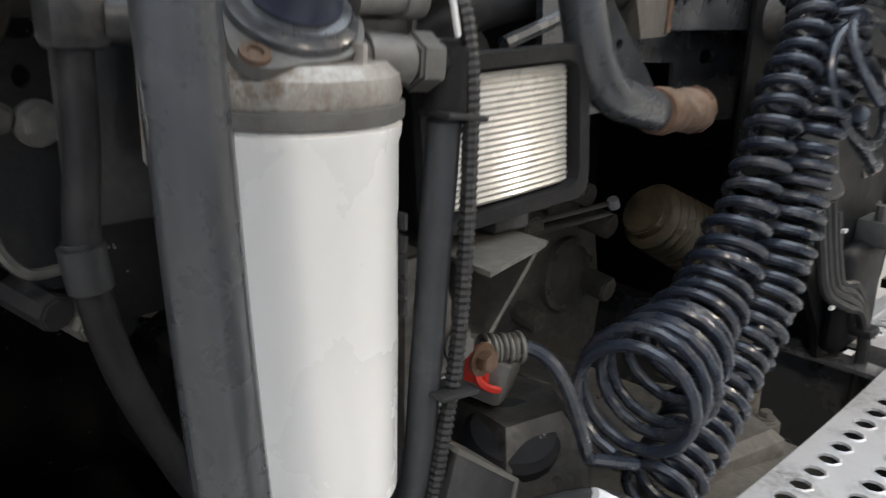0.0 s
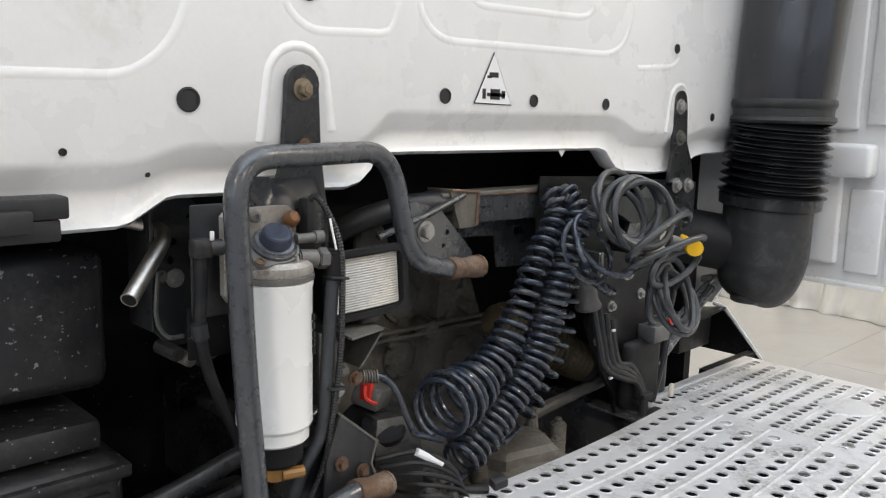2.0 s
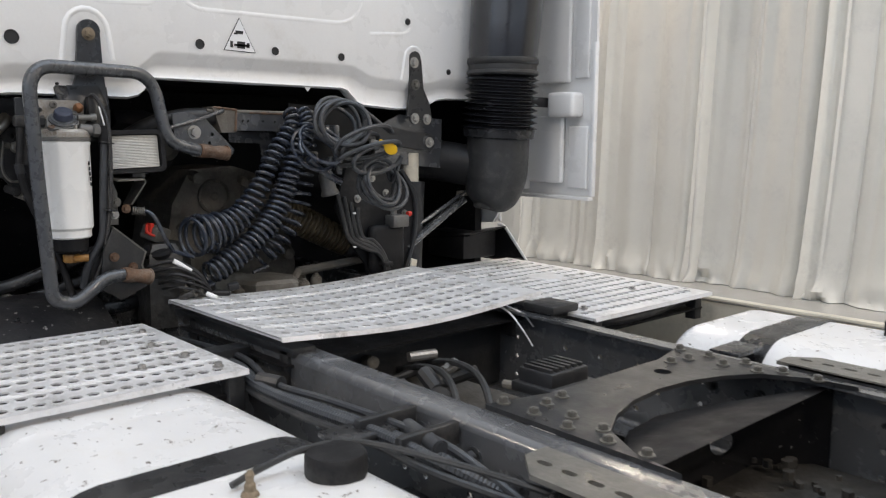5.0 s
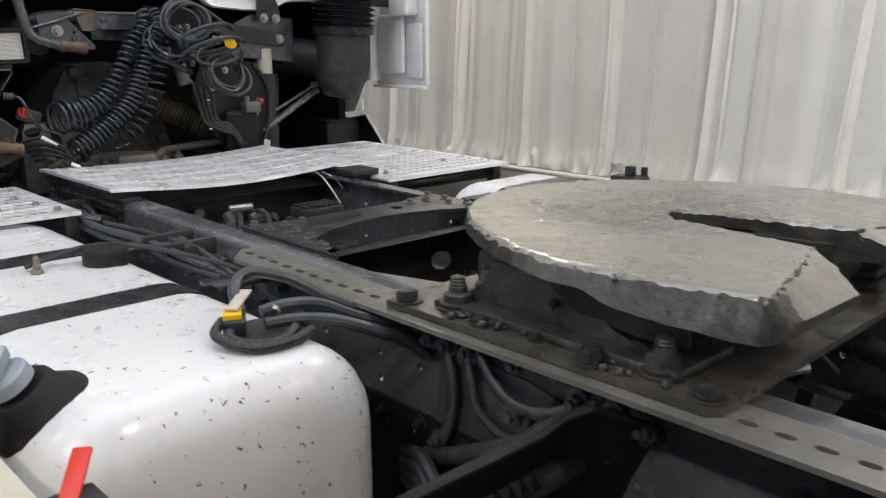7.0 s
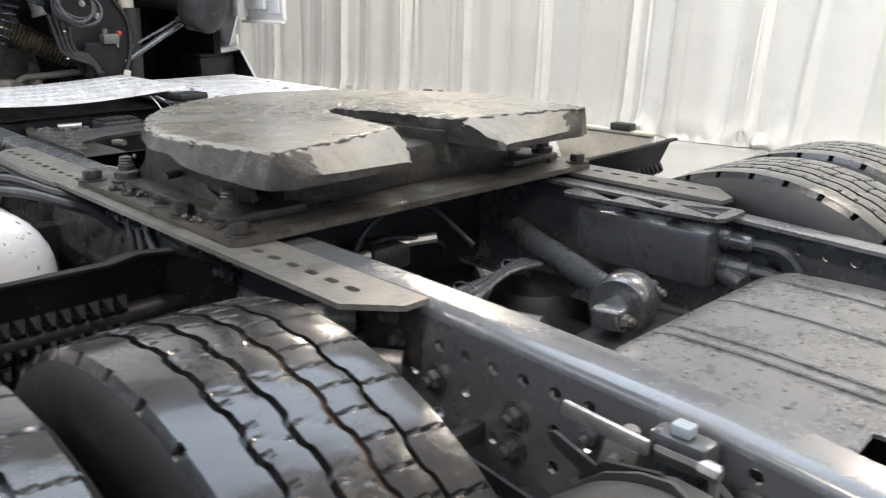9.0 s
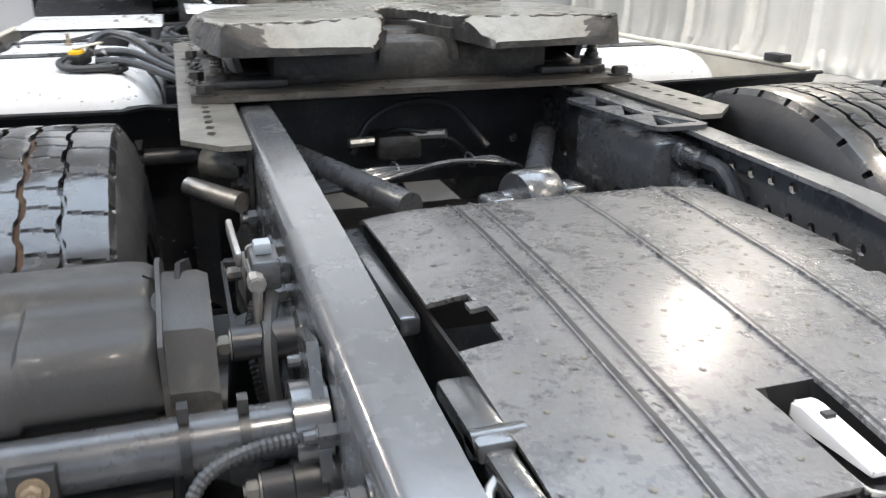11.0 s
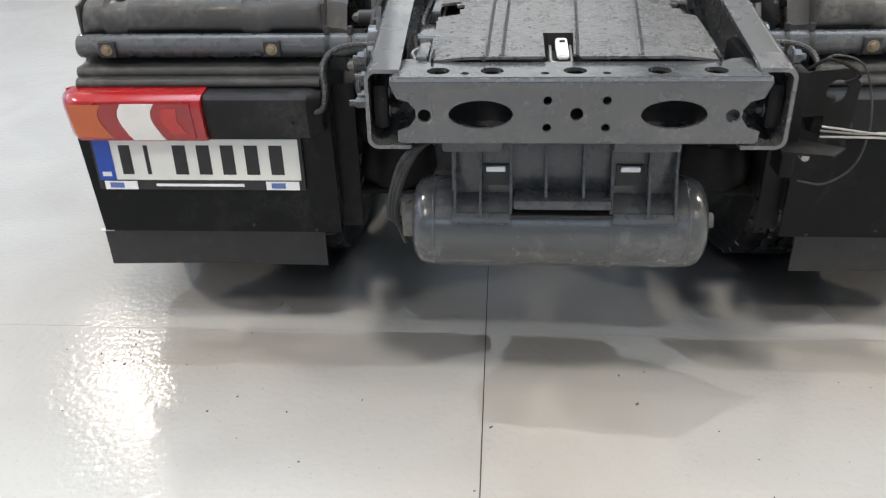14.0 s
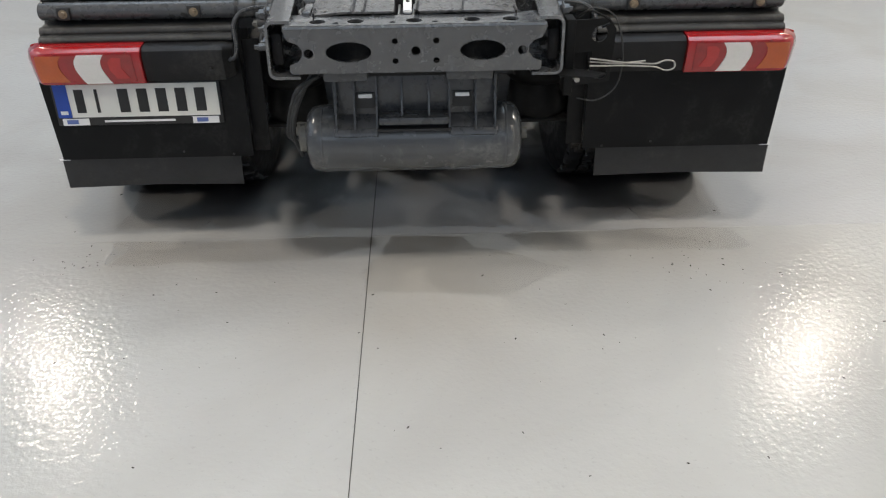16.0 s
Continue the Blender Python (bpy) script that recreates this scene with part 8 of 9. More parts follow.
part("hose_joint", cyl((-0.828, 4.203, 1.445), (-0.824, 4.203, 1.415), 0.0125, seg=12, bev=0.003), "black", flt)

mod = thing("filter_bracket", "dirty black steel bracket beside the fuel filter", "bracket", (-0.84, 4.28, 1.4))
o = [(-0.90, 1.40), (-0.875, 1.37), (-0.83, 1.37), (-0.80, 1.42), (-0.80, 1.58), (-0.83, 1.615), (-0.90, 1.62)]
part("bracket_plate", plate(o, [circle(-0.835, 1.585, 0.005, 10), slot(-0.865, 1.545, 0.022, 0.012), slot(-0.868, 1.515, 0.012, 0.016)], 0.006, lambda u, v, w: (u, 4.28 + w, v)), "black", mod)
part("bracket_side", box(-0.906, -0.898, 4.275, 4.36, 1.40, 1.62, 0.002), "midgrey", mod)
part("bracket_top", box(-0.885, -0.845, 4.27, 4.31, 1.62, 1.66, 0.005), "black", mod)
bolt(mod, (-0.862, 4.28, 1.485), (0, -1, 0), 0.011, 0.009, "zinc")
bolt(mod, (-0.885, 4.28, 1.49), (0, -1, 0), 0.007, 0.007, "mount")
part("cable_loop", tube(spline([(-0.895, 4.27, 1.50), (-0.905, 4.26, 1.43), (-0.89, 4.255, 1.395), (-0.86, 4.26, 1.39)], 6), 0.004, 6), "mount", mod)
for k, (x, z) in enumerate(((-0.885, 1.37), (-0.862, 1.355), (-0.84, 1.35), (-0.82, 1.36))):
    part("fitting", cyl((x, 4.30, z), (x + 0.012, 4.25, z - 0.008), 0.013 - 0.001 * k, seg=8, bev=0.002), "mount" if k % 2 else "black", mod)
part("lower_plate", box(-0.86, -0.78, 4.24, 4.25, 1.35, 1.44, 0.004), "deep", mod)
for k in range(5):
    part("fin", box(-0.822, -0.800, 4.262, 4.28, 1.41 + 0.03 * k, 1.425 + 0.03 * k, 0.003), "black", mod)
mod.location = Vector(mod.location) + Vector((0.07, 0.07, 0.0))
pipe = thing("heater_pipe", "bright bent steel heater pipe with an open end", "pipe", (-0.88, 4.28, 1.5))
pp = rounded([(-0.911, 4.254, 1.481), (-0.800, 4.345, 1.568), (-0.87, 4.42, 1.585), (-0.95, 4.47, 1.60)], 0.045, 8)
part("pipe", tube(pp, 0.0132, 24), "chrome", pipe)
part("pipe_mouth", cyl(Vector(pp[0]).lerp(Vector(pp[1]), -0.004), Vector(pp[0]).lerp(Vector(pp[1]), 0.01), 0.0110, seg=20), "deep", pipe)
part("rubber_sleeve", tube([(-0.87, 4.42, 1.585), (-0.95, 4.47, 1.60), (-1.02, 4.55, 1.62)], 0.023, 12), "rubber", pipe)

wl = thing("work_lamp", "rectangular work lamp with a ribbed cream lens in a black housing", "lamp", (-0.525, 4.19, 1.42))
tilt = Matrix.Translation((-0.533, 4.175, 1.474)) @ Matrix.Diagonal((1.10, 1.0, 1.06, 1)) @ Matrix.Rotation(radians(-2), 4, "Y") @ Matrix.Rotation(radians(-3), 4, "X")
part("housing", turned(loft([[(sx * w, y, sz * h) for sx, sz in ((-1, -0.72), (-0.96, -0.9), (-0.84, -1), (0.84, -1), (0.96, -0.9), (1, -0.72), (1, 0.72), (0.96, 0.9), (0.84, 1), (-0.84, 1), (-0.96, 0.9), (-1, 0.72))] for y, w, h in ((0.085, 0.045, 0.03), (0.07, 0.062, 0.042), (0.02, 0.079, 0.054), (-0.008, 0.084, 0.058), (-0.013, 0.082, 0.056), (-0.013, 0.071, 0.0465), (0.004, 0.069, 0.044))], True, True), tilt), "plastic", wl, angle=30)
lens = bmesh.new()
n = 21
rowsl = []
for k in range(n * 2 + 1):
    z = -0.0435 + 0.087 * k / (2 * n)
    rowsl.append([(x, -0.002 - 0.004 * (1 - (x / 0.068) ** 2) - 0.0015 * (k % 2), z) for x in (-0.067, -0.045, -0.02, 0, 0.02, 0.045, 0.067)])
part("ribbed_lens", turned(loft(rowsl), tilt), "worklens", wl, "cream ribbed glass lens", angle=60)
part("lamp_foot", box(-0.54, -0.50, 4.17, 4.23, 1.40, 1.425, 0.004), "black", wl)

lb = thing("lamp_bracket", "bent dusty steel bracket with rusty bolts", "bracket", (-0.56, 4.16, 1.1))
part("ledge", shell(loft([[(-0.60, 4.12, 1.398), (-0.60, 4.24, 1.405)], [(-0.515, 4.14, 1.398), (-0.505, 4.25, 1.40)], [(-0.507, 4.155, 1.385), (-0.497, 4.25, 1.385)], [(-0.545, 4.165, 1.325), (-0.535, 4.25, 1.32)]]), 0.004), "mount", lb)
part("web", plate([(-0.615, 1.27), (-0.51, 1.187), (-0.526, 1.151), (-0.499, 1.092), (-0.60, 1.06), (-0.66, 1.10), (-0.65, 1.2)], [], 0.006, lambda u, v, w: (u, 4.162 + w + 0.3 * (u + 0.51), v)), "black", lb)
part("folded_flange", shell(loft([[(-0.615, 4.128, 1.27), (-0.615, 4.20, 1.272)], [(-0.512, 4.158, 1.188), (-0.51, 4.22, 1.19)], [(-0.527, 4.154, 1.150), (-0.525, 4.22, 1.15)], [(-0.50, 4.158, 1.092), (-0.50, 4.22, 1.09)]]), 0.004), "mount", lb)
part("upright", plate([(-0.63, 1.27), (-0.585, 1.27), (-0.585, 1.36), (-0.60, 1.40), (-0.63, 1.40)], [], 0.006, lambda u, v, w: (u, 4.17 + w, v)), "mount", lb)
for x, y, z, m in ((-0.568, 4.155, 1.315, "rust"), (-0.618, 4.125, 1.185, "rust"), (-0.560, 4.142, 1.150, "rust"), (-0.595, 4.155, 1.335, "mount"), (-0.60, 4.16, 1.30, "zinc")):
    bolt(lb, (x, y, z), (0, -1, 0), 0.009, 0.008, m)
part("round_mount", lathe((-0.60, 4.19, 1.14), (0, -1, 0), [(0, 0.07), (0.014, 0.068), (0.02, 0.05), (0.022, 0.03)], 24), "black", lb)

# crossbar behind the cab
beam = thing("crossbar", "grey box-section crossbar with rusty welded ends", "beam", (-0.03, 4.3, 1.5))
part("bar", plate([(-0.165, 1.538), (0.155, 1.535), (0.16, 1.592), (-0.16, 1.597)], [circle(x, 1.568, 0.004, 8) for x in (-0.125, -0.105, -0.05, -0.005, 0.04, 0.10, 0.115)], 0.05, lambda u, v, w: (u, 4.282 + w, v)), "greypaint", beam)
part("top_flange", box(-0.25, 0.19, 4.278, 4.335, 1.594, 1.604, 0.003), "mount", beam)
part("rusty_joint", plate([(-0.205, 1.53), (-0.155, 1.532), (-0.15, 1.604), (-0.235, 1.612)], [], 0.07, lambda u, v, w: (u, 4.272 + w, v)), "gear", beam, "dirty welded joint with rusty edges")
part("rusty_joint", plate([(0.150, 1.528), (0.19, 1.50), (0.215, 1.55), (0.225, 1.60), (0.155, 1.606)], [], 0.07, lambda u, v, w: (u, 4.272 + w, v)), "gear", beam)
for q0, q1 in (((-0.232, 4.272, 1.610), (-0.152, 4.272, 1.603)), ((-0.153, 4.271, 1.602), (-0.157, 4.271, 1.535)), ((0.156, 4.271, 1.603), (0.222, 4.271, 1.598)), ((-0.10, 4.281, 1.596), (0.12, 4.281, 1.594))):
    part("rusty_seam", tube([Vector(q0).lerp(Vector(q1), k / 8) for k in range(9)], lambda u: 0.004 + 0.0012 * math.sin(31 * u), 6), "rust", beam)
part("end_arm", tube(rounded([(-0.20, 4.30, 1.58), (-0.30, 4.30, 1.585), (-0.40, 4.34, 1.56), (-0.48, 4.42, 1.50)], 0.05), 0.024, 12), "black", beam)
part("end_arm", tube(rounded([(0.19, 4.30, 1.575), (0.30, 4.31, 1.56), (0.40, 4.30, 1.53)], 0.04), 0.03, 12, flat=0.8), "black", beam)
part("gusset", plate([(-0.365, 1.585), (-0.325, 1.592), (-0.255, 1.572), (-0.160, 1.478), (-0.165, 1.462), (-0.30, 1.455), (-0.36, 1.50)], [circle(-0.235, 1.525, 0.006, 8), circle(-0.245, 1.498, 0.005, 8)], 0.008, lambda u, v, w: (u, 4.278 + w, v)), "greypaint", beam)
bolt(beam, (-0.296, 4.278, 1.531), (0, -1, 0), 0.015, 0.012, "zinc", 0.004)
part("lower_plate", plate([(-0.02, 1.42), (0.14, 1.41), (0.165, 1.53), (-0.15, 1.535), (-0.15, 1.50), (-0.035, 1.495)], [slot(0.05, 1.50, 0.04, 0.018), circle(-0.005, 1.435, 0.004, 8)], 0.006, lambda u, v, w: (u, 4.33 + w, v)), "greypaint", beam)
part("lever", tube([(-0.42, 4.275, 1.53), (-0.30, 4.27, 1.565), (-0.20, 4.268, 1.60)], 0.007, 8), "greypaint", beam)
mount = thing("engine_mount", "dusty black rubber engine mount and housing", "mount", (-0.37, 4.4, 1.42))
part("mount_body", lathe((-0.36, 4.50, 1.48), (0.25, -1, 0.1), [(0, 0.085), (0.05, 0.082), (0.06, 0.07), (0.065, 0.05), (0.04, 0.045), (0.02, 0.03)], 28), "plastic", mount)
part("mount_ring", lathe((-0.335, 4.41, 1.49), (0.25, -1, 0.1), [(0, 0.05), (0.008, 0.052), (0.016, 0.048), (0.004, 0.035)], 24), "mount", mount)
part("mount_arm", loft([[(-0.50, 4.50, 1.50), (-0.48, 4.42, 1.56), (-0.46, 4.50, 1.60), (-0.48, 4.56, 1.55)], [(-0.40, 4.46, 1.49), (-0.40, 4.40, 1.55), (-0.38, 4.46, 1.60), (-0.39, 4.54, 1.55)], [(-0.31, 4.46, 1.48), (-0.30, 4.40, 1.54), (-0.29, 4.46, 1.575), (-0.29, 4.54, 1.53)]], True, True), "plastic", mount)

# engine and gearbox
gb = thing("gearbox", "dusty grey-brown gearbox casting with round covers", "gearbox", (0, 4.6, 0.9))
part("bell_housing", loft([[(x, 4.62 + dy, z + dz) for x, z in ((-0.24, 0.80), (0.24, 0.80), (0.28, 1.02), (0.24, 1.20), (0.18, 1.36), (0.02, 1.41), (-0.15, 1.40), (-0.22, 1.28), (-0.26, 1.05))] for dy, dz in ((0.0, 0.0), (0.30, 0.0))], True, True), "gear", gb, angle=20)
for x, y, z, r in ((-0.062, 4.622, 1.302, 0.055), (-0.062, 4.622, 1.147, 0.048), (0.12, 4.62, 1.33, 0.03), (0.16, 4.62, 1.10, 0.06)):
    part("round_cover", lathe((x, y, z), (0, -1, 0), [(0, r * 1.15), (0.012, r * 1.12), (0.016, r * 0.96), (0.010, r * 0.90), (0.010, r * 0.3), (0.014, r * 0.2)], 28), "gear", gb)
    for k in range(6):
        a = 2 * math.pi * k / 6 + 0.3
        bolt(gb, (x + r * 1.03 * math.cos(a), y - 0.013, z + r * 1.03 * math.sin(a)), (0, -1, 0), 0.006, 0.005, "gear")
for k, (x, z) in enumerate(((-0.19, 1.2), (-0.12, 1.22), (0.0, 1.23), (0.08, 1.25), (0.16, 1.26), (0.21, 1.2), (-0.17, 1.08), (0.04, 1.06), (0.22, 1.08), (0.05, 1.36), (-0.14, 1.38))):
    part("boss", cyl((x, 4.63, z), (x, 4.585 - 0.012 * (k % 3), z - 0.01), 0.016 + 0.004 * (k % 3), seg=10, bev=0.003), "gear", gb)
for z0, z1 in ((1.236, 1.232), (1.218, 1.214)):
    part("rod", cyl((-0.20, 4.565, z0), (0.205, 4.565, z1), 0.005, seg=8), "mount", gb)
part("rod_tip", cyl((0.205, 4.56, 1.24), (0.214, 4.56, 1.225), 0.010, seg=8), "printwhite", gb)
part("ridge", box(-0.21, 0.22, 4.60, 4.625, 1.19, 1.205, 0.005), "gear", gb)
part("lug", plate([(0.04, 1.24), (0.10, 1.24), (0.11, 1.32), (0.09, 1.36), (0.05, 1.35)], [], 0.03, lambda u, v, w: (u, 4.59 + w, v)), "gear", gb)
part("main_case", loft([[(x, y, z) for x, z in ((-0.27, 0.72), (0.10, 0.72), (0.11, 0.93), (0.08, 0.985), (0.03, 1.015), (-0.12, 1.03), (-0.20, 1.015), (-0.28, 0.95))] for y in (4.10, 4.14, 4.62)], True, True), "gear", gb, "dusty pale grey gearbox top", angle=20)
part("top_cover", loft([[(x, y, z) for x, y in ((-0.16, 4.16), (-0.02, 4.13), (0.03, 4.22), (-0.01, 4.33), (-0.14, 4.36), (-0.20, 4.26))] for z in (1.02, 1.045)] + [[(x * 0.86 - 0.01, (y - 4.24) * 0.86 + 4.24, 1.056) for x, y in ((-0.16, 4.16), (-0.02, 4.13), (0.03, 4.22), (-0.01, 4.33), (-0.14, 4.36), (-0.20, 4.26))]], True, True), "gear", gb, angle=25)
for x, y in ((0.035, 4.18), (0.02, 4.21), (-0.06, 4.36), (-0.20, 4.20), (0.13, 4.25), (0.16, 4.40)):
    part("lug", cyl((x, y, 0.98), (x, y, 1.035), 0.020, seg=12, bev=0.004), "gear", gb)
    bolt(gb, (x, y, 1.035), (0, 0, 1), 0.009, 0.008, "gear")
for k in range(5):
    part("fin", box(-0.25 + 0.03 * k, -0.242 + 0.03 * k, 4.42, 4.58, 1.02, 1.05, 0.002), "gear", gb)
part("side_bar", cyl((0.09, 4.30, 1.05), (0.42, 4.32, 1.065), 0.016, seg=10), "mount", gb)
part("side_bar", cyl((0.0, 4.22, 1.02), (0.09, 4.30, 1.05), 0.014, seg=10), "gear", gb)
act = thing("shift_actuator", "black shift actuator with red connector and taped leads", "actuator", (-0.42, 4.2, 1.05))
part("body", loft([[(x * s - 0.43, y * s + 4.25, z) for x, y in ((-0.06, -0.06), (0.03, -0.08), (0.08, -0.02), (0.06, 0.07), (-0.04, 0.08))] for z, s in ((0.95, 1.1), (1.12, 1.1), (1.17, 1.0), (1.20, 0.7))], True, True), "greasedark", act, angle=30)
part("cap", lathe((-0.45, 4.22, 1.17), (-0.2, -0.3, 1), [(0, 0.045), (0.012, 0.046), (0.02, 0.04), (0.024, 0.02)], 20), "deep", act)
part("grey_block", turned(box(-0.035, 0.035, -0.03, 0.03, -0.022, 0.022, 0.008), pose(-0.435, 4.27, 1.225, 15, 10, 30)), "mount", act)
part("connector", turned(box(-0.007, 0.007, -0.012, 0.012, -0.017, 0.017, 0.003), pose(-0.46, 4.255, 1.242, 0, 12, 20)), "red", act, "red plastic connector latch")
part("red_wire", tube(spline([(-0.47, 4.25, 1.255), (-0.475, 4.24, 1.235), (-0.455, 4.235, 1.222), (-0.44, 4.24, 1.23)], 6), 0.004, 6), "red", act)
for k in range(5):
    dz = -0.018 * k
    part("lead", tube(spline([(-0.50 + 0.01 * k, 4.18, 1.14 + dz), (-0.44, 4.13 - 0.01 * k, 1.155 + dz), (-0.38 + 0.01 * k, 4.10, 1.115 + dz), (-0.355 + 0.010 * k, 4.11, 1.065 + dz), (-0.335 + 0.012 * k, 4.15, 1.00 + dz)], 6), 0.0058 - 0.0005 * k, 8), "ink", act)
part("taped_lead", tube([(-0.447, 4.127, 1.158), (-0.40, 4.108, 1.128)], 0.0075, 10), "printwhite", act, "white taped cable end")
part("taped_lead", tube([(-0.372, 4.075, 1.060), (-0.345, 4.065, 1.045)], 0.007, 8), "printwhite", act)
rnd = random.Random(5)
for k in range(26):
    x, y, z = rnd.uniform(-0.44, -0.26), rnd.uniform(4.06, 4.20), rnd.uniform(0.97, 1.08)
    bm = turned(box(-rnd.uniform(0.01, 0.03), 0.02, -0.012, 0.012, -0.01, 0.01, 0.004), pose(x, y, z, rnd.uniform(-40, 40), rnd.uniform(-40, 40), rnd.uniform(0, 180))) if k % 2 else \
        turned(cyl((-0.025, 0, 0), (0.025, 0, 0), rnd.uniform(0.007, 0.014), seg=9, bev=0.002), pose(x, y, z, 0, rnd.uniform(-30, 30), rnd.uniform(0, 180)))
    part("fitting", bm, rnd.choice(("greasedark", "black", "ink", "gear")), act)

# ---- spiral air hoses and the cable bundle ----
ha = thing("spiral_air_hose", "coiled blue-black spiral air hose, dusty, hanging behind the cab", "hose", (-0.1, 4.15, 1.1), "spiral air hoses")
pa = spline([(0.050, 4.20, 1.60), (0.044, 4.16, 1.555), (-0.012, 4.15, 1.455), (-0.056, 4.15, 1.347), (-0.112, 4.145, 1.252), (-0.200, 4.14, 1.178), (-0.280, 4.135, 1.130), (-0.335, 4.13, 1.105)], 14)
part("spiral", coil(pa, 34, lambda u: 0.0215 + 0.011 * min(1.0, u / 0.55) + 0.003 * math.sin(u * 9) ** 2, 0.0058, lead=[(0.10, 4.24, 1.60)], tail=[(-0.36, 4.12, 1.07), (-0.40, 4.11, 1.04)], seg=9), "coil", ha)
part("end_fitting", cyl((0.095, 4.24, 1.60), (0.125, 4.258, 1.60), 0.011, seg=10, bev=0.002), "cast", ha)
hb = thing("spiral_air_hose", "coiled blue-black spiral air hose with wide loose end turns", "hose", (-0.3, 4.15, 1.2), "spiral air hoses")
pb = spline([(0.01, 4.21, 1.60), (-0.004, 4.18, 1.557), (-0.078, 4.17, 1.459), (-0.139, 4.165, 1.355), (-0.205, 4.16, 1.275), (-0.295, 4.15, 1.234), (-0.392, 4.135, 1.222)], 14)
part("spiral", coil(pb, 25, lambda u: 0.0215 + 0.006 * min(1.0, u / 0.5) + 0.034 * max(0.0, (u - 0.5) / 0.5) ** 1.1, 0.0060, lead=[(0.05, 4.25, 1.60)], tail=spline([(-0.44, 4.14, 1.185), (-0.468, 4.13, 1.225), (-0.488, 4.14, 1.28), (-0.505, 4.16, 1.303), (-0.54, 4.18, 1.305)], 5), seg=9), "coil", hb)
part("spring_collar", coil([(-0.51, 4.165, 1.304), (-0.54, 4.18, 1.306)], 7, 0.0105, 0.0022), "mount", hb)
hc = thing("spiral_air_hose", "short hanging turns of a dark spiral hose, fanned out", "hose", (0.0, 4.2, 1.15), "spiral air hoses")
pc = spline([(0.075, 4.21, 1.53), (0.05, 4.20, 1.44), (0.025, 4.195, 1.36), (0.0, 4.19, 1.28), (-0.06, 4.18, 1.19), (-0.13, 4.17, 1.13)], 14)
part("spiral", coil(pc, 14, lambda u: 0.030 + 0.016 * math.sin(3.1 * u), 0.0056, lead=[(0.11, 4.24, 1.57)], tail=[(-0.17, 4.16, 1.09)], seg=9), "coil", hc)

part("end_fitting", cyl((0.105, 4.238, 1.566), (0.13, 4.258, 1.58), 0.011, seg=10, bev=0.002), "cast", hc)

cb = thing("trailer_cable", "bundle of looped dark grey trailer cable hung behind the cab", "cable", (0.18, 4.06, 1.3))
rnd = random.Random(12)


def loops(cx, cy, cz, rx, rz, turns, tilt_a, seed, drift):
    r2 = random.Random(seed)
    pts = []
    n = int(turns * 20)
    ph = [r2.uniform(0, 6.28) for _ in range(6)]
    for k in range(n):
        a = 2 * math.pi * k / 20
        u = k / n
        w = 1 + 0.16 * math.sin(a * 0.37 + ph[0]) + 0.06 * math.sin(a * 0.81 + ph[1])
        x = rx * w * math.cos(a) + drift[0] * (u - 0.5)
        z = rz * (1 + 0.18 * math.sin(a * 0.29 + ph[2])) * math.sin(a) + drift[2] * (u - 0.5)
        y = 0.035 * math.sin(a * 0.53 + ph[3]) + 0.03 * math.cos(a + ph[4] + 1.2 * math.sin(a * 0.11)) + drift[1] * (u - 0.5)
        ca, sa = math.cos(tilt_a), math.sin(tilt_a)
        pts.append((cx + ca * x - sa * z, cy + y, cz + sa * x + ca * z))
    return pts


upper = loops(0.118, 4.075, 1.565, 0.085, 0.070, 5.2, 0.2, 3, (0.03, -0.03, 0.0))
middle = loops(0.205, 4.045, 1.475, 0.110, 0.034, 4.1, 0.18, 8, (0.04, -0.02, -0.09))
lower = loops(0.268, 4.06, 1.365, 0.090, 0.066, 5.3, -0.1, 17, (0.03, 0.03, -0.02))
part("cable", tube(spline(upper[::2] + middle[::2] + lower[::2], 3), 0.0073, 9), "cable", cb)
part("cable", tube(spline(loops(0.05, 4.11, 1.485, 0.075, 0.055, 2.6, -0.3, 29, (0.02, 0, -0.05)), 2), 0.0065, 9), "coil", cb)
part("cable_end", tube(spline([(0.02, 4.12, 1.45), (0.06, 4.13, 1.42), (0.12, 4.13, 1.385), (0.16, 4.14, 1.37)], 6), 0.012, 10), "coil", cb)
plug = thing("yellow_plug_cap", "yellow plastic plug cap on the cable bundle", "plug", (0.24, 4.02, 1.49))
part("cap", turned(join(lathe((0, 0, 0), (0, -1, 0), [(0, 0.022), (0.004, 0.023), (0.010, 0.021), (0.012, 0.012)], 20), box(-0.046, -0.012, -0.010, -0.003, -0.002, 0.018, 0.003)), pose(0.268, 4.005, 1.482, 10, 25, -25) @ Matrix.Diagonal((1.05, 1.0, 0.85, 1))), "yellow", plug)
part("socket", cyl((0.20, 4.03, 1.50), (0.232, 4.015, 1.49), 0.016, seg=12, bev=0.003), "cast", plug)
sock = thing("trailer_coupling", "grey trailer air coupling and socket behind the cable", "coupling", (0.17, 4.26, 1.3))
part("bracket", plate([(0.03, 1.35), (0.30, 1.33), (0.33, 1.62), (0.04, 1.63)], [], 0.006, lambda u, v, w: (u, 4.265 + w, v)), "flap", sock)
for x, z in ((0.09, 1.55), (0.19, 1.53), (0.10, 1.44), (0.20, 1.42)):
    part("coupling_head", join(lathe((x, 4.265, z), (0, -1, 0), [(0, 0.032), (0.03, 0.03), (0.034, 0.022), (0.05, 0.02)], 18), box(x - 0.012, x + 0.012, 4.20, 4.235, z - 0.03, z + 0.03, 0.004)), "cast" if x < 0.15 else "greypaint", sock)
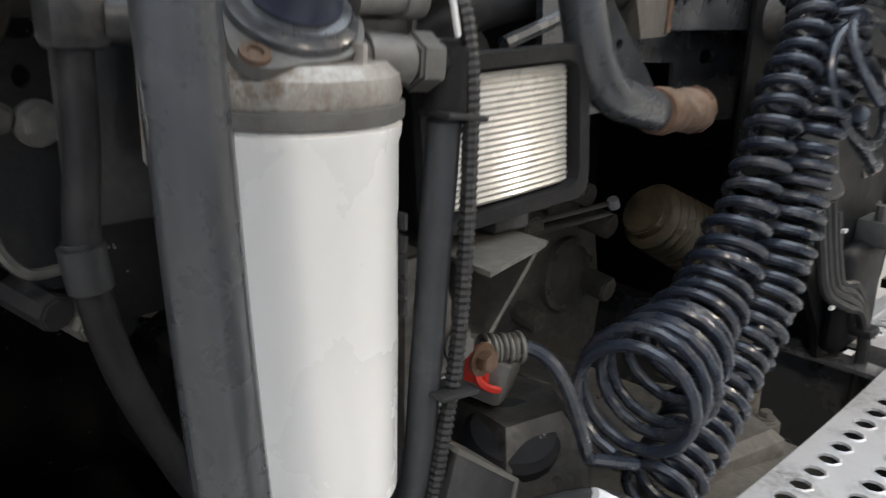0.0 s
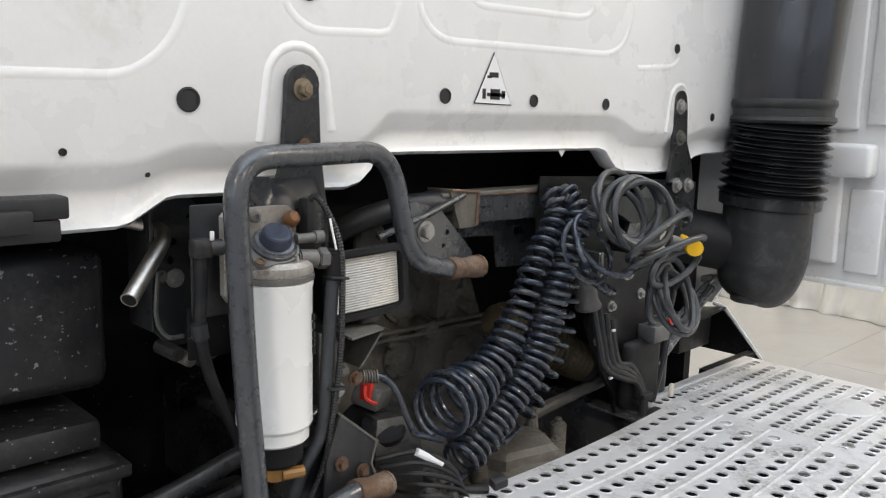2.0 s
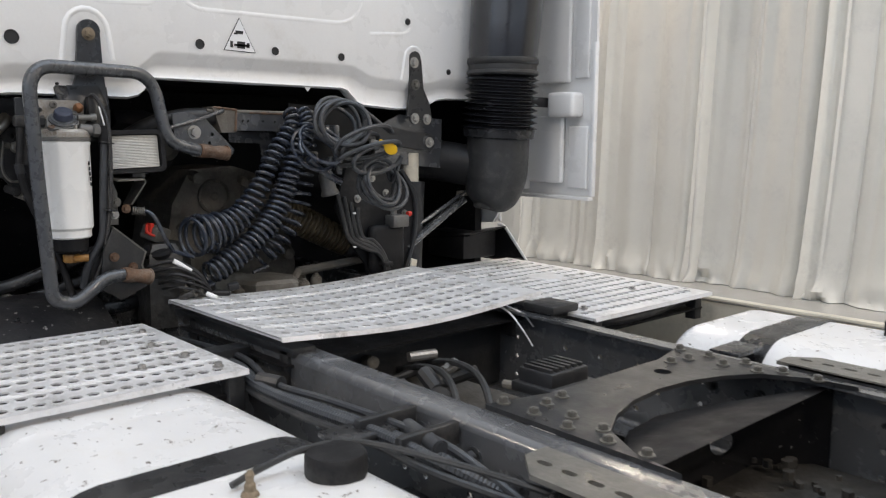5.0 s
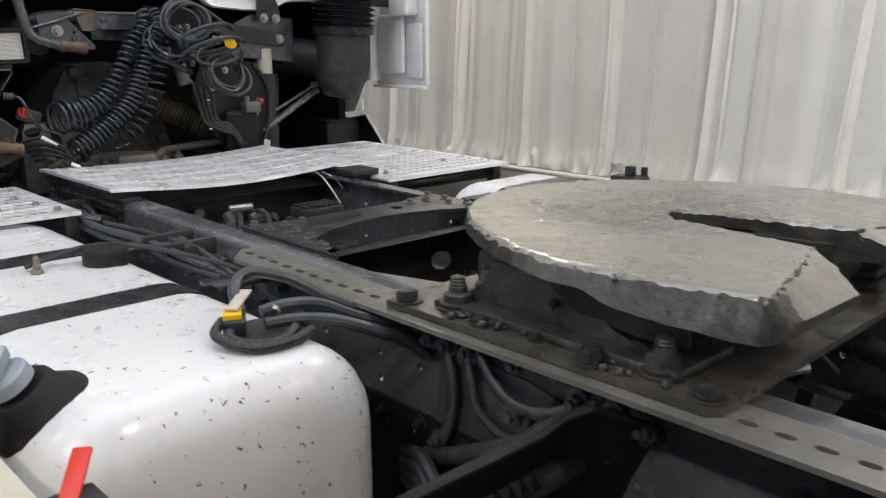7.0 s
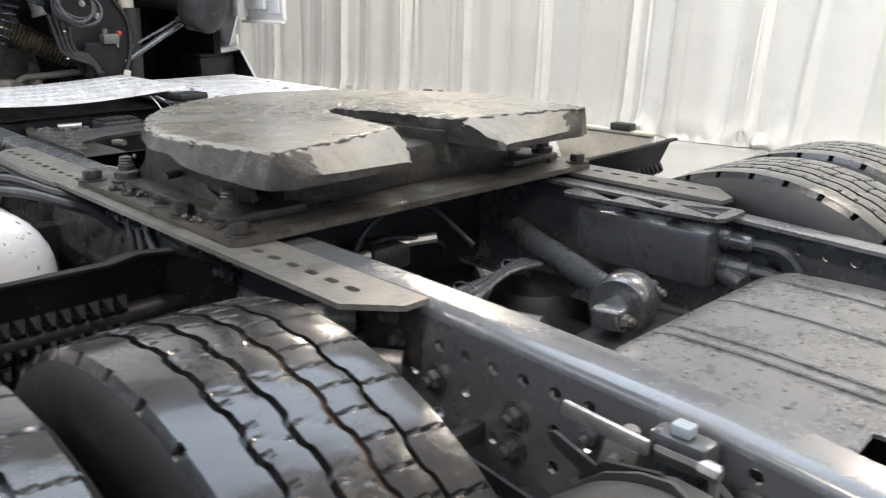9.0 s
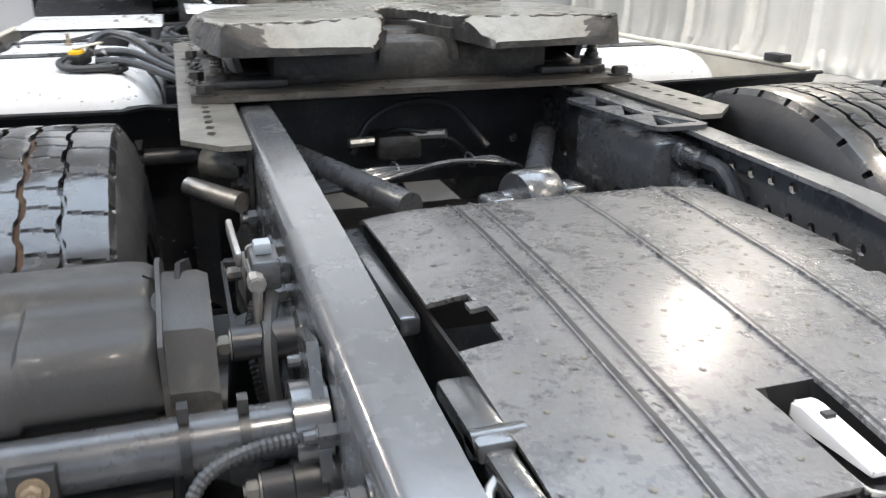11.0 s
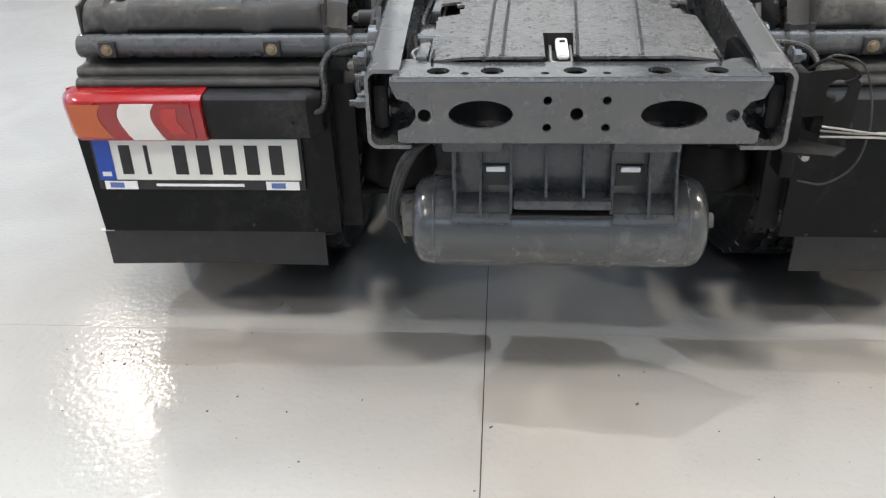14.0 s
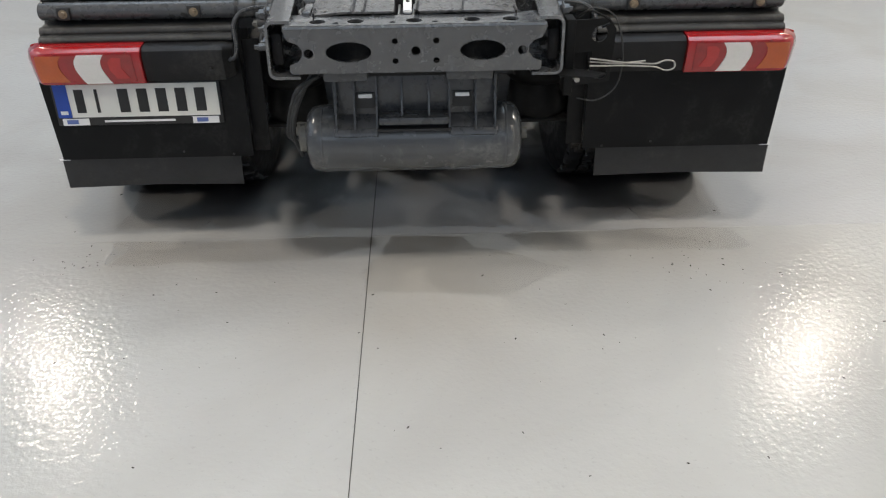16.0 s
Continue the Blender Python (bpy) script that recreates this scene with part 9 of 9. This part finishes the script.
part("pale_dust_cover", lathe((0.145, 4.21, 1.40), (0.2, -0.1, -1), [(0, 0.020), (0.01, 0.026), (0.06, 0.026), (0.075, 0.032), (0.082, 0.030)], 18), "cast", sock, "pale grey coupling body")

bel = thing("lever_bellows", "dusty brown ribbed rubber bellows", "bellows", (0.12, 4.24, 1.1))
prof = []
for k in range(19):
    r = 0.050 + 0.013 * math.sin(math.pi * min(1, k / 12) * 0.5) - 0.0007 * k
    prof += [(0.0165 * k, r - 0.010), (0.0165 * k + 0.006, r), (0.0165 * k + 0.009, r)]
part("bellows", lathe((0.052, 4.395, 1.272), (0.285, -0.075, -0.155), prof, 30), "bellow", bel, angle=25)
part("bellows_foot", cyl((0.318, 4.325, 1.127), (0.340, 4.319, 1.115), 0.044, seg=20, bev=0.004), "black", bel)
part("bellows_collar", cyl((0.037, 4.399, 1.280), (0.057, 4.394, 1.269), 0.036, seg=20, bev=0.003), "bellow", bel)

col = thing("rear_support_column", "black steel support column with bolts and brake hoses", "column", (0.42, 4.24, 1.0))
o = [(0.255, 1.42), (0.30, 1.44), (0.50, 1.40), (0.55, 1.33), (0.572, 1.265), (0.565, 1.15), (0.532, 1.05), (0.50, 0.98), (0.36, 0.98), (0.335, 1.06), (0.27, 1.14), (0.205, 1.27), (0.23, 1.35)]
part("column_plate", plate(o, [circle(0.44, 1.12, 0.010, 10)], 0.012, lambda u, v, w: (u, 4.235 + w, v)), "plastic", col)
part("column_edge", tube(spline([(0.50, 4.232, 1.40), (0.55, 4.23, 1.33), (0.572, 4.23, 1.265), (0.565, 4.23, 1.15), (0.532, 4.23, 1.05), (0.50, 4.23, 0.98)], 6), 0.010, 8), "black", col)
part("column_box", box(0.34, 0.50, 4.20, 4.24, 1.02, 1.20, 0.02, 3), "plastic", col)
for x, z, m in ((0.365, 1.372, "zinc"), (0.43, 1.315, "zinc"), (0.50, 1.18, "zinc"), (0.52, 1.235, "mount"), (0.30, 1.30, "zinc"), (0.25, 1.22, "zinc")):
    bolt(col, (x, 4.235, z), (0, -1, 0), 0.010, 0.010, m, 0.006)
part("valve", join(box(0.425, 0.50, 4.18, 4.235, 1.19, 1.235, 0.006), cyl((0.44, 4.2, 1.235), (0.44, 4.2, 1.26), 0.012, seg=10)), "cast", col)
part("valve_cap", cyl((0.498, 4.19, 1.237), (0.512, 4.19, 1.237), 0.010, seg=10), "red", col, "small red valve cap")
for k in range(4):
    part("brake_hose", tube(spline([(0.20 + 0.03 * k, 4.22, 1.33 - 0.02 * k), (0.225 + 0.02 * k, 4.21, 1.22), (0.24 + 0.02 * k, 4.20, 1.16), (0.30 + 0.012 * k, 4.19, 1.125 + 0.008 * k), (0.36 + 0.006 * k, 4.185, 1.10), (0.385 + 0.004 * k, 4.18, 1.04), (0.385 + 0.004 * k, 4.18, 0.94)], 7), 0.0085, 8), "rubber", col)
part("hose_clip", box(0.37, 0.41, 4.165, 4.20, 1.055, 1.07, 0.003), "ink", col)
for k in (1, 4):
    part("tie_tip", box(0.20 + 0.05 * (k % 3), 0.212 + 0.05 * (k % 3), 4.19, 4.196, 1.29 - 0.04 * k, 1.296 - 0.04 * k, 0.001), "printwhite", col)
part("pale_tag", turned(box(-0.02, 0.02, -0.004, 0.004, -0.018, 0.018, 0.003), pose(0.515, 4.175, 1.05, 0, 15, 20)), "skirt", col, "small pale tag")
